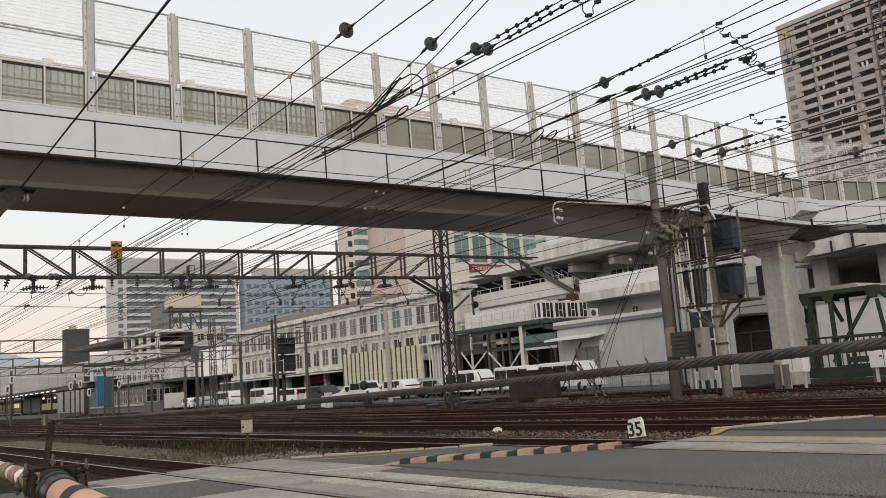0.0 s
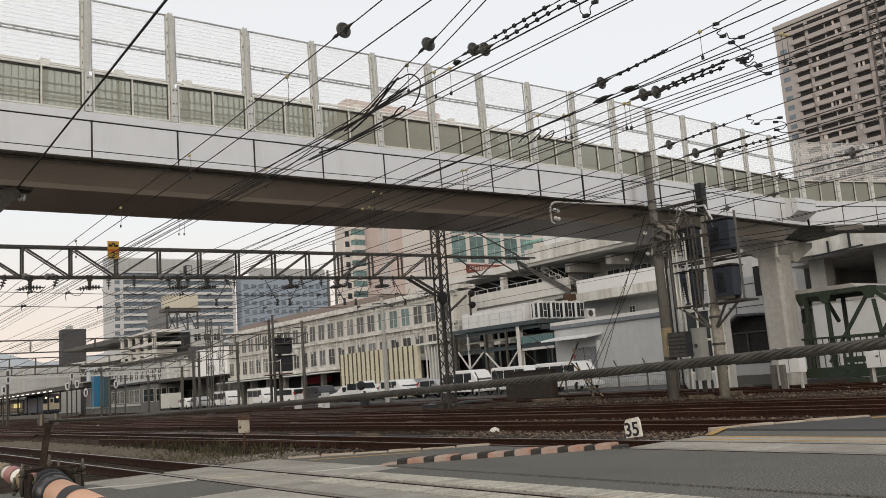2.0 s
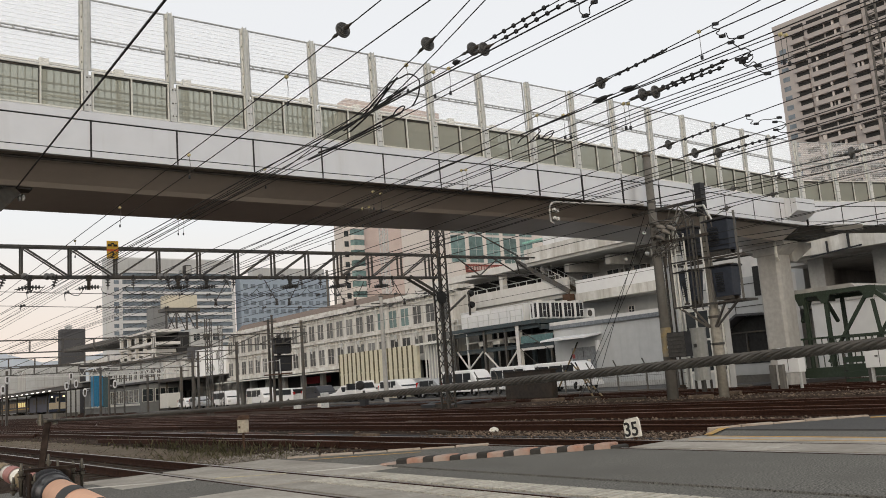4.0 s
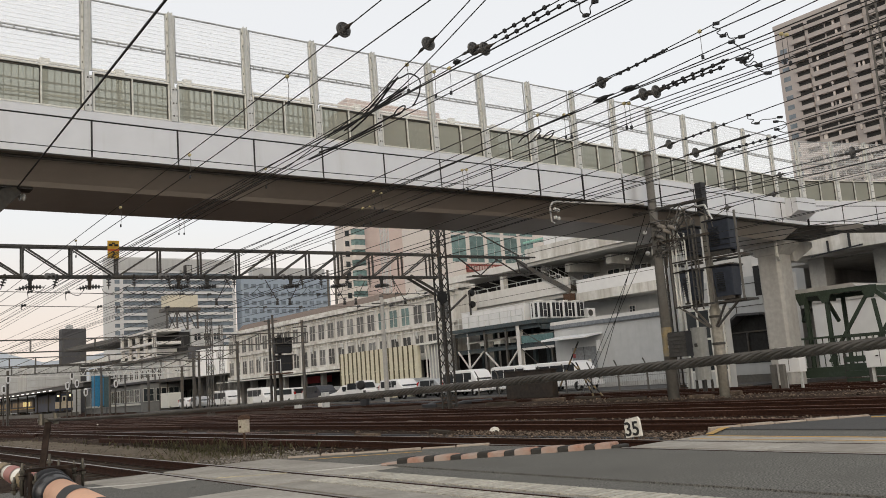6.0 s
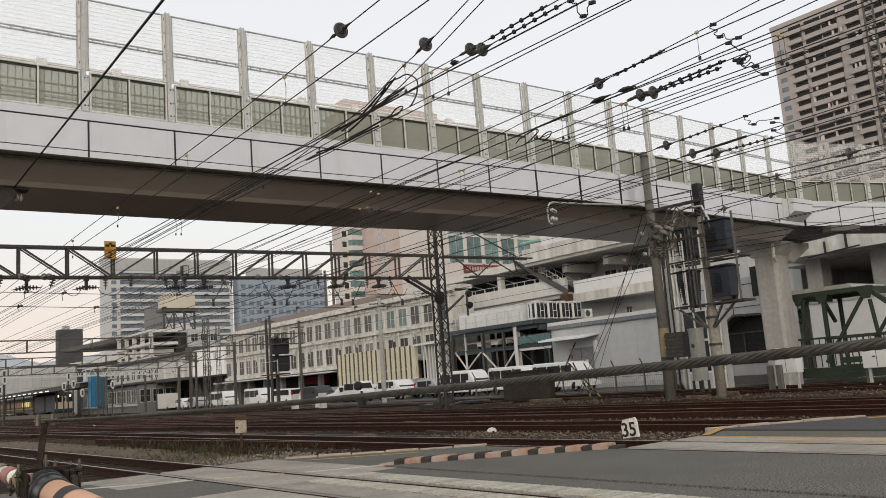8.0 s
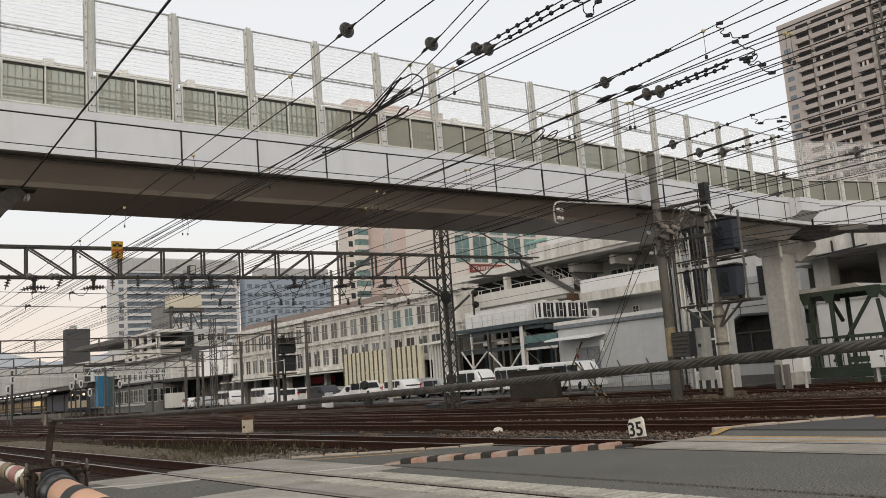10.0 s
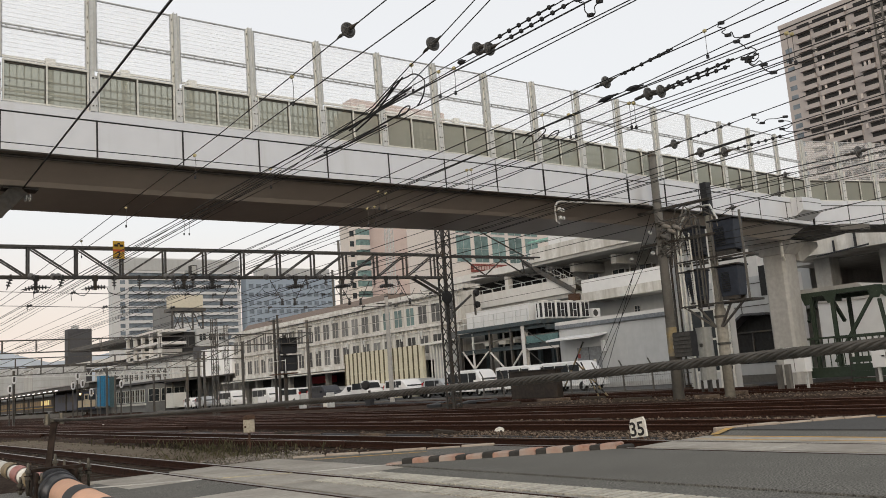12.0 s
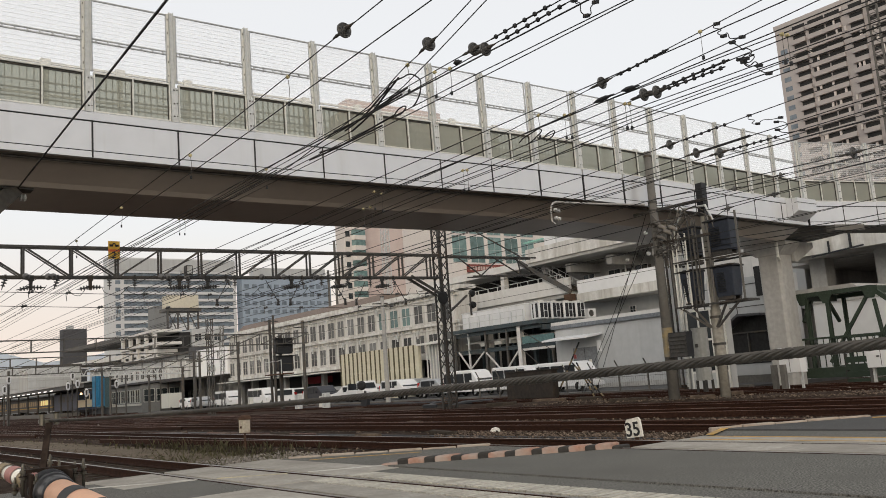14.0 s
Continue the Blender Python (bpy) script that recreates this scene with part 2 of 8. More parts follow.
# ---- mesh tools ----
class Shape:
    """Collects boxes, tubes and prisms as one mesh."""

    def __init__(self):
        self.v, self.f = [], []

    def add(self, verts, faces):
        k = len(self.v)
        self.v += [tuple(p) for p in verts]
        self.f += [tuple(k + i for i in f) for f in faces]
        return self

    def box(self, x0, x1, y0, y1, z0, z1):
        vs = [(x, y, z) for z in (z0, z1) for x, y in ((x0, y0), (x1, y0), (x1, y1), (x0, y1))]
        return self.add(vs, [(3, 2, 1, 0), (4, 5, 6, 7), (0, 1, 5, 4), (1, 2, 6, 5), (2, 3, 7, 6), (3, 0, 4, 7)])

    def prism(self, outline, axis, a, b):
        """An outline of two coordinates, drawn out along an axis from a to b."""
        k = "xyz".index(axis)
        vs = []
        for d in (a, b):
            for p in outline:
                q = list(p)
                q.insert(k, d)
                vs.append(q)
        n = len(outline)
        return self.add(vs, [tuple(range(n - 1, -1, -1)), tuple(range(n, 2 * n))] + [(i, (i + 1) % n, n + (i + 1) % n, n + i) for i in range(n)])

    def tube(self, path, r, sides=6, caps=True):
        """A round bar along points; r a number or one for each point."""
        pts = [Vector(p) for p in path]
        rs = r if isinstance(r, (list, tuple)) else [r] * len(pts)
        vs = []
        for i, p in enumerate(pts):
            d = (pts[min(i + 1, len(pts) - 1)] - pts[max(i - 1, 0)]).normalized()
            side = d.cross(Vector((0, 0, 1)))
            side = Vector((1, 0, 0)) if side.length < 1e-4 else side.normalized()
            up = side.cross(d)
            vs += [p + (side * math.cos(a) + up * math.sin(a)) * rs[i] for a in (2 * math.pi * j / sides for j in range(sides))]
        fs = [(i * sides + j, i * sides + (j + 1) % sides, (i + 1) * sides + (j + 1) % sides, (i + 1) * sides + j)
              for i in range(len(pts) - 1) for j in range(sides)]
        if caps:
            fs += [tuple(range(sides - 1, -1, -1)), tuple(range((len(pts) - 1) * sides, len(pts) * sides))]
        return self.add(vs, fs)

    def bar(self, a, b, w, h=None):
        """A square bar from a to b."""
        a, b, h = Vector(a), Vector(b), h or w
        d = (b - a).normalized()
        s = d.cross(Vector((0, 0, 1)))
        s = Vector((1, 0, 0)) if s.length < 1e-4 else s.normalized()
        u = s.cross(d)
        vs = [p + s * i * w / 2 + u * j * h / 2 for p in (a, b) for i, j in ((-1, -1), (1, -1), (1, 1), (-1, 1))]
        return self.add(vs, [(3, 2, 1, 0), (4, 5, 6, 7), (0, 1, 5, 4), (1, 2, 6, 5), (2, 3, 7, 6), (3, 0, 4, 7)])

    def discs(self, at, d, radii, sides=12):
        """A turned body along d from at: (distance, radius) pairs."""
        d = Vector(d).normalized()
        return self.tube([Vector(at) + d * s for s, _ in radii], [max(r, 0.001) for _, r in radii], sides)


def mesh_of(name, shape, mat, smooth=False):
    me = bpy.data.meshes.new(name)
    me.from_pydata(shape.v, [], shape.f)
    me.materials.append(mat)
    if smooth:
        me.polygons.foreach_set("use_smooth", [True] * len(me.polygons))
    me.update()
    return me


def part(name, shape, mat, parent=None, label="", smooth=False, bevel=0.0):
    ob = new(name, mesh_of(name, shape, mat, smooth))
    ob.parent = parent
    if bevel:
        mod = ob.modifiers.new("edge", "BEVEL")
        mod.width, mod.segments, mod.limit_method = bevel, 2, "ANGLE"
    return tagged(ob, label)


def piece(name, me, parent, at=(0, 0, 0), turn=0.0):
    """One more piece on a shared mesh."""
    ob = new(name, me)
    ob.parent = parent
    ob.matrix_basis = pose(*at, 0, 0, turn)
    return ob


def thing(name, label, category, at=(0, 0, 0), turn=0.0, group="", kind=""):
    ob = new(name)
    ob.empty_display_size = 0.2
    ob.matrix_basis = pose(*at, 0, 0, turn)
    return tagged(ob, label, category, group, kind)


def structure(name, shape, mat, label, category, bevel=0.0):
    return tagged(part(name, shape, mat, bevel=bevel), label, category, "", "structure")


# ---- ground, tracks and road ----
BARE_EARTH = material("bare_earth", (0.165, 0.137, 0.106), 0.95, grain=22, amount=0.5, bump=0.5, stain=(0.12, 0.095, 0.068), stain_scale=1.1, stain_cover=0.5, spec=0.05)


def build_ground():
    s = Shape()
    xs = [-3000, -300, -60, 0, 20, 40, 60, 300, 3000]
    vs = [(x, y, -0.24) for y in xs for x in xs]
    n = len(xs)
    s.add(vs, [(j * n + i, j * n + i + 1, (j + 1) * n + i + 1, (j + 1) * n + i) for j in range(n - 1) for i in range(n - 1)])
    structure("ground", s, BALLAST, "flat rusty brown ballast and gravel of the rail yard", "ground")
    # trodden strip of bare earth between the first two tracks
    dirt = Shape()
    n = 60
    edge = [(7.35 + 0.25 * noise.noise((k * 0.4, 0.3, 0)), 9.3 + 0.45 * noise.noise((k * 0.4, 5.2, 0)), 15.6 + 0.55 * k) for k in range(n)]
    dirt.add([v for a, b, y in edge for v in ((a, y, -0.226), ((a + b) / 2, y, -0.2 + 0.02 * noise.noise((y, 2.0, 1.0))), (b, y, -0.226))], [f for k in range(n - 1) for f in ((3 * k, 3 * k + 1, 3 * k + 4, 3 * k + 3), (3 * k + 1, 3 * k + 2, 3 * k + 5, 3 * k + 4))])
    structure("ground_path", dirt, BARE_EARTH, "trodden bare brown earth between the tracks", "ground")
    bank = Shape()
    n = 110
    rows = []
    for k in range(n):
        y = 8.0 + 0.45 * k
        e = min(1.0, k / 10)
        for x, h in ((23.15, 0.0), (23.55, 0.15), (24.05, 0.26), (25.2, 0.27), (26.2, 0.23), (27.0, 0.12), (27.6, 0.0)):
            rows.append((x + 0.1 * noise.noise((y * 0.5, x, 0)), y, -0.236 + e * h * (1.0 + 0.35 * noise.noise((x * 0.9, y * 0.7, 3.0)))))
    bank.add(rows, [(7 * k + i, 7 * k + i + 1, 7 * k + i + 8, 7 * k + i + 7) for k in range(n - 1) for i in range(6)])
    structure("ground_bank", bank, BALLAST, "low rusty ballast bank under the pole line", "ground")
    lot = Shape().box(36.6, 52, 24, 118, -0.3, -0.06)
    structure("pavement", lot, ASPHALT_NEW, "dark asphalt car park beside the station building", "pavement")


RAIL = ((-0.065, -0.15), (0.065, -0.15), (0.065, -0.135), (0.012, -0.12), (0.012, -0.045), (0.033, -0.035), (0.033, -0.004), (0.026, 0), (-0.026, 0), (-0.033, -0.004), (-0.033, -0.035), (-0.012, -0.045), (-0.012, -0.12), (-0.065, -0.135))
TRACKS = (5.68, 10.95, 15.15, 18.95, 22.1, 29.3, 33.0)


RAIL_DULL = material("dull_rail_head", (0.12, 0.062, 0.045), 0.5, 0.1, grain=20, amount=0.3, bump=0.05)


SLEEPER = material("weathered_sleeper", (0.055, 0.045, 0.036), 0.9, grain=14, amount=0.3, bump=0.2, stain=(0.04, 0.034, 0.028), stain_scale=2, spec=0.1)


def build_track(x, sleepers):
    t = thing("railway_track", "rusty narrow-gauge railway track with worn bright rail heads", "railway track", (x, 0, 0), group="tracks of the yard")
    bed = part("ballast_bed", Shape().prism([(-1.8, -0.236), (-1.3, -0.168), (1.3, -0.168), (1.8, -0.236)], "y", 9.8 if x > 7 else 15.6, 260), BALLAST, t, "rusty ballast shoulder")
    for side in (-0.566, 0.566):
        s = Shape().prism([(side + a, b) for a, b in RAIL], "y", -40, 260)
        rail = part("rail", s, RUST, t)
        part("rail_head", Shape().prism([(side - 0.027, -0.001), (side + 0.027, -0.001), (side + 0.024, 0.003), (side - 0.024, 0.003)], "y", -40, 260), RAIL_TOP if x < 12 else RAIL_DULL, rail, "worn running surface")
    if sleepers:
        me = mesh_of("sleeper", Shape().prism([(-1.0, -0.23), (1.0, -0.23), (0.97, -0.155), (-0.97, -0.155)], "y", -0.11, 0.11), SLEEPER)
        for k in range(sleepers):
            piece("sleeper", me, t, (0, 15.5 + k * 0.66, 0))
    else:
        s = Shape()
        for k in range(150):
            s.box(-1.0, 1.0, 10 + k * 0.66, 10.22 + k * 0.66, -0.23, -0.165)
        tagged(part("sleeper_rest", s, RUST, t), "", "", "", "stuff")


def build_road():
    s = Shape()
    # asphalt in strips between the tracks; flangeways stay open beside each rail
    s.prism([(-40, -60), (3.9, -60), (3.9, 14.8), (-4, 17.0), (-40, 18)], "z", -0.23, 0.0)
    s.prism([(7.35, -60), (10.28, -60), (10.28, 9.45), (7.45, 11.6)], "z", -0.23, 0.0)
    s.prism([(12.34, -60), (13.3, -60), (13.3, 9.4), (12.34, 9.2)], "z", -0.23, 0.0)
    structure("road", s, ASPHALT, "worn grey asphalt road over the level crossing", "road")
    far = Shape().prism([(13.35, -60), (60, -60), (60, 2), (30, 4.0), (16.6, 7.6), (14.1, 9.75), (13.35, 9.55)], "z", -0.23, 0.02)
    structure("road", far, ASPHALT_NEW, "dark newer asphalt beyond the second track", "road")
    foot = Shape().prism([(7.35, 11.95), (10.25, 9.75), (10.25, 12.55), (7.35, 15.1)], "z", -0.23, -0.004)
    structure("pavement", foot, ASPHALT, "asphalt footway strip beside the crossing road", "pavement")


build_ground()
for tx, count in zip(TRACKS, (40, 30, 20, 0, 0, 0, 0)):
    build_track(tx, count)
build_road()


# ---- footbridge ----
def camber(x):
    """Rise of the deck above its ends."""
    return 0.18 * math.exp(-((x - 22.5) / 9.5) ** 2)


def build_bridge():
    b = thing("footbridge", "white panelled footbridge with tall clear screens over the tracks", "footbridge")
    x0, x1, y0, y1 = -10.83, 35.2, 19.4, 23.72
    prof = [(y0 + 0.1, 6.8), (y0 + 0.42, 6.8), (y0 + 0.5, 6.72), (20.5, 6.4), (20.62, 6.3), (23.1, 6.27), (23.25, 6.36), (y1 - 0.1, 6.74), (y1 - 0.1, 7.6), (y0 + 0.1, 7.6)]
    n, secs = len(prof), 33
    deck = Shape()
    xs = [x0 + (x1 - x0) * k / (secs - 1) for k in range(secs)]
    deck.add([(x, y, z + camber(x)) for x in xs for y, z in prof],
             [(k * n + i, k * n + (i + 1) % n, (k + 1) * n + (i + 1) % n, (k + 1) * n + i) for k in range(secs - 1) for i in range(n)] + [tuple(range(n)), tuple(range(secs * n - 1, (secs - 1) * n - 1, -1))])
    part("deck", deck, SOFFIT, b, "brown-grey painted box girder and soffit")
    # drain pipe and cable duct hung under the overhang
    for dy, dz, r, m in ((0.36, 6.755, 0.035, POLE_CONCRETE),):
        part("conduit", Shape().tube([(x, y0 + dy, dz + camber(x)) for x in xs], r, 6), m, b)
    fascia = mesh_of("fascia_panel", Shape().prism([(y0, 6.95), (y0 + 0.1, 6.95), (y0 + 0.1, 7.62), (y0, 7.62)], "x", 0.014, 1.986), FASCIA)
    cap = mesh_of("fascia_cap", Shape().prism([(y0 - 0.012, 7.655), (y0 + 0.14, 7.655), (y0 + 0.14, 7.87), (y0 + 0.03, 7.87), (y0 - 0.012, 7.84)], "x", 0.006, 1.994), FASCIA)
    skirt = mesh_of("fascia_skirt", Shape().prism([(y0 - 0.008, 6.78), (y0 + 0.12, 6.78), (y0 + 0.1, 6.925), (y0 - 0.008, 6.925)], "x", 0.012, 1.988), FASCIA)
    lip = mesh_of("fascia_backing", Shape().box(0, 2, y0 + 0.1, y0 + 0.13, 6.8, 7.84), BLACK_PAINT)
    strip = mesh_of("joint_strip", Shape().box(0, 2, y0 + 0.01, y0 + 0.1, 7.62, 7.655).box(0, 2, y0 + 0.01, y0 + 0.1, 6.925, 6.95).box(-0.02, 0.02, y0 - 0.01, y0 + 0.1, 6.782, 7.655), BLACK_PAINT)
    post = Shape()
    # H-section post: two flanges and a web, with base plates bolted to the lower panels
    post.box(-0.135, -0.125, y0 + 0.0, y0 + 0.17, 7.8, 10.66).box(-0.045, -0.035, y0 + 0.0, y0 + 0.17, 7.8, 10.66).box(-0.125, -0.045, y0 + 0.02, y0 + 0.03, 7.8, 10.64)
    post.box(-0.135, 0.02, y0 - 0.012, y0 - 0.002, 7.86, 8.72)
    post_me = mesh_of("post", post, GALV)
    bolts = Shape()
    for z in (7.98, 8.3, 8.64):
        bolts.box(-0.09, -0.06, y0 - 0.03, y0 - 0.012, z, z + 0.03).box(-0.015, 0.008, y0 - 0.03, y0 - 0.012, z + 0.01, z + 0.03)
    for z in (9.0, 9.35, 9.75, 10.1, 10.45):
        bolts.box(-0.175, -0.16, y0 + 0.04, y0 + 0.06, z, z + 0.05)
    bolts_me = mesh_of("bolts", bolts, DARK_STEEL)
    clamp = mesh_of("clamp_strip", Shape().box(-0.195, -0.14, y0 + 0.05, y0 + 0.09, 8.86, 10.62).box(-0.03, 0.02, y0 + 0.05, y0 + 0.09, 8.86, 10.6), PALE_STEEL)
    pane = mesh_of("panel", Shape().box(0.09, 1.79, y0 + 0.09, y0 + 0.096, 7.9, 8.79), PANEL_GREY)
    frame_ = Shape()
    frame_.box(0.05, 1.83, y0 + 0.02, y0 + 0.1, 8.79, 8.83).box(0.05, 1.83, y0 + 0.02, y0 + 0.1, 7.87, 7.905)
    for x in (0.05, 0.925, 1.795):
        frame_.box(x, x + 0.035, y0 + 0.025, y0 + 0.1, 7.9, 8.8)
    frame_me = mesh_of("panel_frame", frame_, PALE_STEEL)
    gasket = mesh_of("panel_gasket", Shape().box(0.085, 0.925, y0 + 0.06, y0 + 0.09, 8.745, 8.79).box(0.96, 1.795, y0 + 0.06, y0 + 0.09, 8.745, 8.79).box(0.905, 0.925, y0 + 0.06, y0 + 0.09, 7.905, 8.75).box(1.775, 1.795, y0 + 0.06, y0 + 0.09, 7.905, 8.75), DARK_STEEL)
    mesh = Shape()
    for i in range(11):
        mesh.box(0.2 + 0.148 * i, 0.212 + 0.148 * i, y0 + 0.105, y0 + 0.165, 7.905, 8.78)
    for z in (8.03, 8.23, 8.43):
        mesh.box(0.085, 1.795, y0 + 0.1, y0 + 0.135, z, z + 0.03)
    bars_me = mesh_of("panel_grille", mesh, PANEL_BAR)
    upper = mesh_of("clear_screen", Shape().box(0.03, 1.77, y0 + 0.09, y0 + 0.096, 8.86, 10.58), PANEL_CLEAR)
    rail = Shape()
    for z in (9.575, 9.65, 10.6):
        rail.box(0.02, 1.79, y0 + 0.06, y0 + 0.1, z - 0.014, z + 0.014)
    for x in (0.02, 1.765):
        rail.box(x, x + 0.028, y0 + 0.06, y0 + 0.1, 8.86, 10.61)
    for i in range(7):
        rail.box(0.12 + 0.26 * i, 0.15 + 0.26 * i, y0 + 0.05, y0 + 0.09, 9.565, 9.66)
    rail_me = mesh_of("screen_frame", rail, SCREEN_FRAME)
    wires = Shape()
    for i in range(17):
        wires.box(0.03, 1.77, y0 + 0.078, y0 + 0.083, 8.93 + i * 0.1, 8.9345 + i * 0.1)
    wires_me = mesh_of("screen_mesh", wires, SCREEN_WIRE)
    far_post = mesh_of("far_post", Shape().box(-0.14, -0.02, y1 - 0.16, y1, 7.6, 10.6).box(-0.2, 0.05, y1 - 0.17, y1 - 0.01, 10.42, 10.62), PALE_STEEL)
    far_rail = mesh_of("far_rail", Shape().box(0, 2, y1 - 0.1, y1 - 0.04, 10.5, 10.56).box(0, 2, y1 - 0.1, y1 - 0.04, 9.58, 9.64).box(0, 2, y1 - 0.1, y1 - 0.04, 8.8, 8.86), PALE_STEEL)
    far_pane = mesh_of("far_panel", Shape().box(0.05, 1.85, y1 - 0.09, y1 - 0.05, 7.6, 8.8), FAR_PANEL_SHADED)
    near = (("fascia_panel", fascia), ("fascia_cap", cap), ("fascia_skirt", skirt), ("fascia_backing", lip), ("joint_strip", strip), ("post", post_me), ("bolts", bolts_me), ("clamp_strip", clamp), ("panel", pane), ("panel_frame", frame_me),
            ("panel_gasket", gasket), ("panel_grille", bars_me), ("clear_screen", upper), ("screen_frame", rail_me), ("screen_mesh", wires_me))
    loose = ("screen_mesh", "panel_grille", "bolts")
    for k in range(23):
        x = x0 + 2 * k
        tilt = math.degrees(math.atan2(camber(x + 2) - camber(x), 2))
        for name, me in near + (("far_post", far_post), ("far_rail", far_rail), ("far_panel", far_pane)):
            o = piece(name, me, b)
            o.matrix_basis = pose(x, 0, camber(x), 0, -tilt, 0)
            if name in loose:
                tagged(o, kind="stuff")
    # the landing turns away at the end
    m = pose(35.2, 19.4, camber(35.2), 0, 0, -17) @ pose(0, -19.4, 0)
    for k in range(7):
        for name, me in near:
            o = piece(name, me, b)
            o.matrix_basis = m @ pose(0.12 + 2 * k, 0, 0)
            if name in loose:
                tagged(o, kind="stuff")
    # dark pole concrete puts the shade below the landing into its colour
    o = part("landing_deck", Shape().prism([(19.52, 6.8), (20.0, 6.72), (20.6, 6.56), (23.4, 6.56), (23.6, 6.8), (23.6, 7.6), (19.52, 7.6)], "x", 0.1, 2.9).box(2.9, 14, 19.52, 21.6, 6.8, 7.6), POLE_CONCRETE, b, "landing soffit coloured dark grey for the shade under it")
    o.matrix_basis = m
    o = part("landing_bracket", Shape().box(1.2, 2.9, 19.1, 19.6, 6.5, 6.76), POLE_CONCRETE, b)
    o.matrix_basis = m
    # boxed drain head at the corner, its underside sloping back to the fascia
    box = part("corner_box", Shape().prism([(y0 - 0.55, 7.28), (y0 - 0.01, 6.98), (y0 - 0.01, 7.9), (y0 - 0.55, 7.84)], "x", 33.62, 35.1), FASCIA, b, bevel=0.01)
    part("box_joint", Shape().box(33.61, 35.11, y0 - 0.556, y0 - 0.4, 7.63, 7.655).prism([(y0 - 0.3, 7.12), (y0 - 0.29, 7.1), (y0 - 0.29, 7.88), (y0 - 0.3, 7.88)], "x", 33.612, 33.62), BLACK_PAINT, box)


def build_bridge_pier():
    p = thing("bridge_pier", "pale concrete pier with a flared crosshead under the footbridge", "pier", (36.35, 21.9, 0))
    part("shaft", Shape().prism([(-0.46, -0.56), (0.46, -0.56), (0.58, -0.44), (0.58, 0.44), (0.46, 0.56), (-0.46, 0.56), (-0.58, 0.44), (-0.58, -0.44)], "z", -0.3, 6.3), CONCRETE, p, bevel=0.02)
    part("crosshead", Shape().prism([(-0.58, 5.85), (0.58, 5.85), (1.2, 6.25), (1.2, 6.45), (-1.0, 6.45), (-1.0, 6.28)], "x", -0.6, 0.6), CONCRETE, p, bevel=0.03)
    part("cantilever", Shape().prism([(0.5, 5.55), (0.75, 5.5), (2.3, 6.25), (2.3, 6.5), (0.5, 6.45)], "y", -0.7, 0.1), CONCRETE, p, bevel=0.03)
    for x in (-0.35, 0.35):
        part("bearing", Shape().box(x - 0.2, x + 0.2, -0.25, 0.25, 6.45, 6.56), DARK_STEEL, p)
    part("drain_pipe", Shape().tube([(-0.95, -0.75, 6.7), (-0.95, -0.75, 5.7), (-0.75, -0.7, 5.55)], 0.07, 8), PALE_STEEL, p)


build_bridge()
build_bridge_pier()


# ---- overhead line gantry ----
def lattice_mast(name, label, x, y, z0, z1, w=0.45, mat=DARK_STEEL, k0=1.0):
    t = thing(name, label, "mast", (x, y, z0))
    h = z1 - z0
    for i in (-1, 1):
        for j in (-1, 1):
            part("leg", Shape().bar((i * w / 2, j * w / 2, 0), (i * w / 2, j * w / 2, h), 0.07 * k0), mat, t)
    s = Shape()
    n = int(h / 0.5)
    for k in range(n):
        a, c = k * h / n, (k + 1) * h / n
        d = 1 if k % 2 else -1
        for j in (-1, 1):
            s.bar((-d * w / 2, j * w / 2, a), (d * w / 2, j * w / 2, c), 0.035 * k0)
            s.bar((j * w / 2, -d * w / 2, a), (j * w / 2, d * w / 2, c), 0.035 * k0)
    tagged(part("lacing", s, mat, t), kind="stuff")
    return t


def truss(name, label, y, xa, xb, z0, z1, step, mat, thick=0.09, depth=0.5, flip=0.28, rise=0.0, over=0.0):
    t = thing(name, label, "gantry")
    for dy in (-depth / 2, depth / 2):
        part("top_chord", Shape().bar((xa, y + dy, z1), (xb + over, y + dy, z1 + rise * (xb + over - xa)), thick), mat, t)
        part("bottom_chord", Shape().bar((xa, y + dy, z0), (xb + over, y + dy, z0 + rise * (xb + over - xa)), thick), mat, t)
    n = round((xb - xa) / step)
    st = (xb - xa) / n
    up = mesh_of("upright", Shape().bar((0, y - depth / 2, z0), (0, y - depth / 2, z1), thick * 0.8).bar((0.0, y + depth / 2, z0), (0.0, y + depth / 2, z1), thick * 0.7)
                 .bar((0, y - depth / 2, z0), (0, y + depth / 2, z0), thick * 0.6).bar((0, y - depth / 2, z1), (0, y + depth / 2, z1), thick * 0.6), mat)
    for d in (1, -1):
        a, b = (0, st) if d > 0 else (st, 0)
        me = mesh_of("diagonal", Shape().bar((a, y - depth / 2, z1), (b, y - depth / 2, z0), thick * 0.7).bar((a, y + depth / 2, z1), (b, y + depth / 2, z0), thick * 0.5), mat)
        for k in range(n):
            if (k < n * flip) == (d > 0):
                piece("diagonal", me, t, (xa + k * st, 0, rise * k * st))
    for k in range(n + 1):
        piece("upright", up, t, (xa + k * st, 0, rise * k * st))
    return t


truss("overhead_line_gantry", "dark lattice steel gantry beam spanning the tracks", 31.2, -1.815, 23.065, 5.62, 6.67, 1.555, GREY_STEEL, 0.085, 0.3, 0.43, 0.0135, 0.6)
lattice_mast("lattice_mast", "dark lattice steel mast carrying the gantry beam", 23.75, 31.2, -0.3, 8.3)
truss("overhead_line_gantry", "grey steel gantry beam farther along the line", 60, -2, 32, 4.95, 5.75, 2.0, GREY_STEEL, 0.06, 0.3)
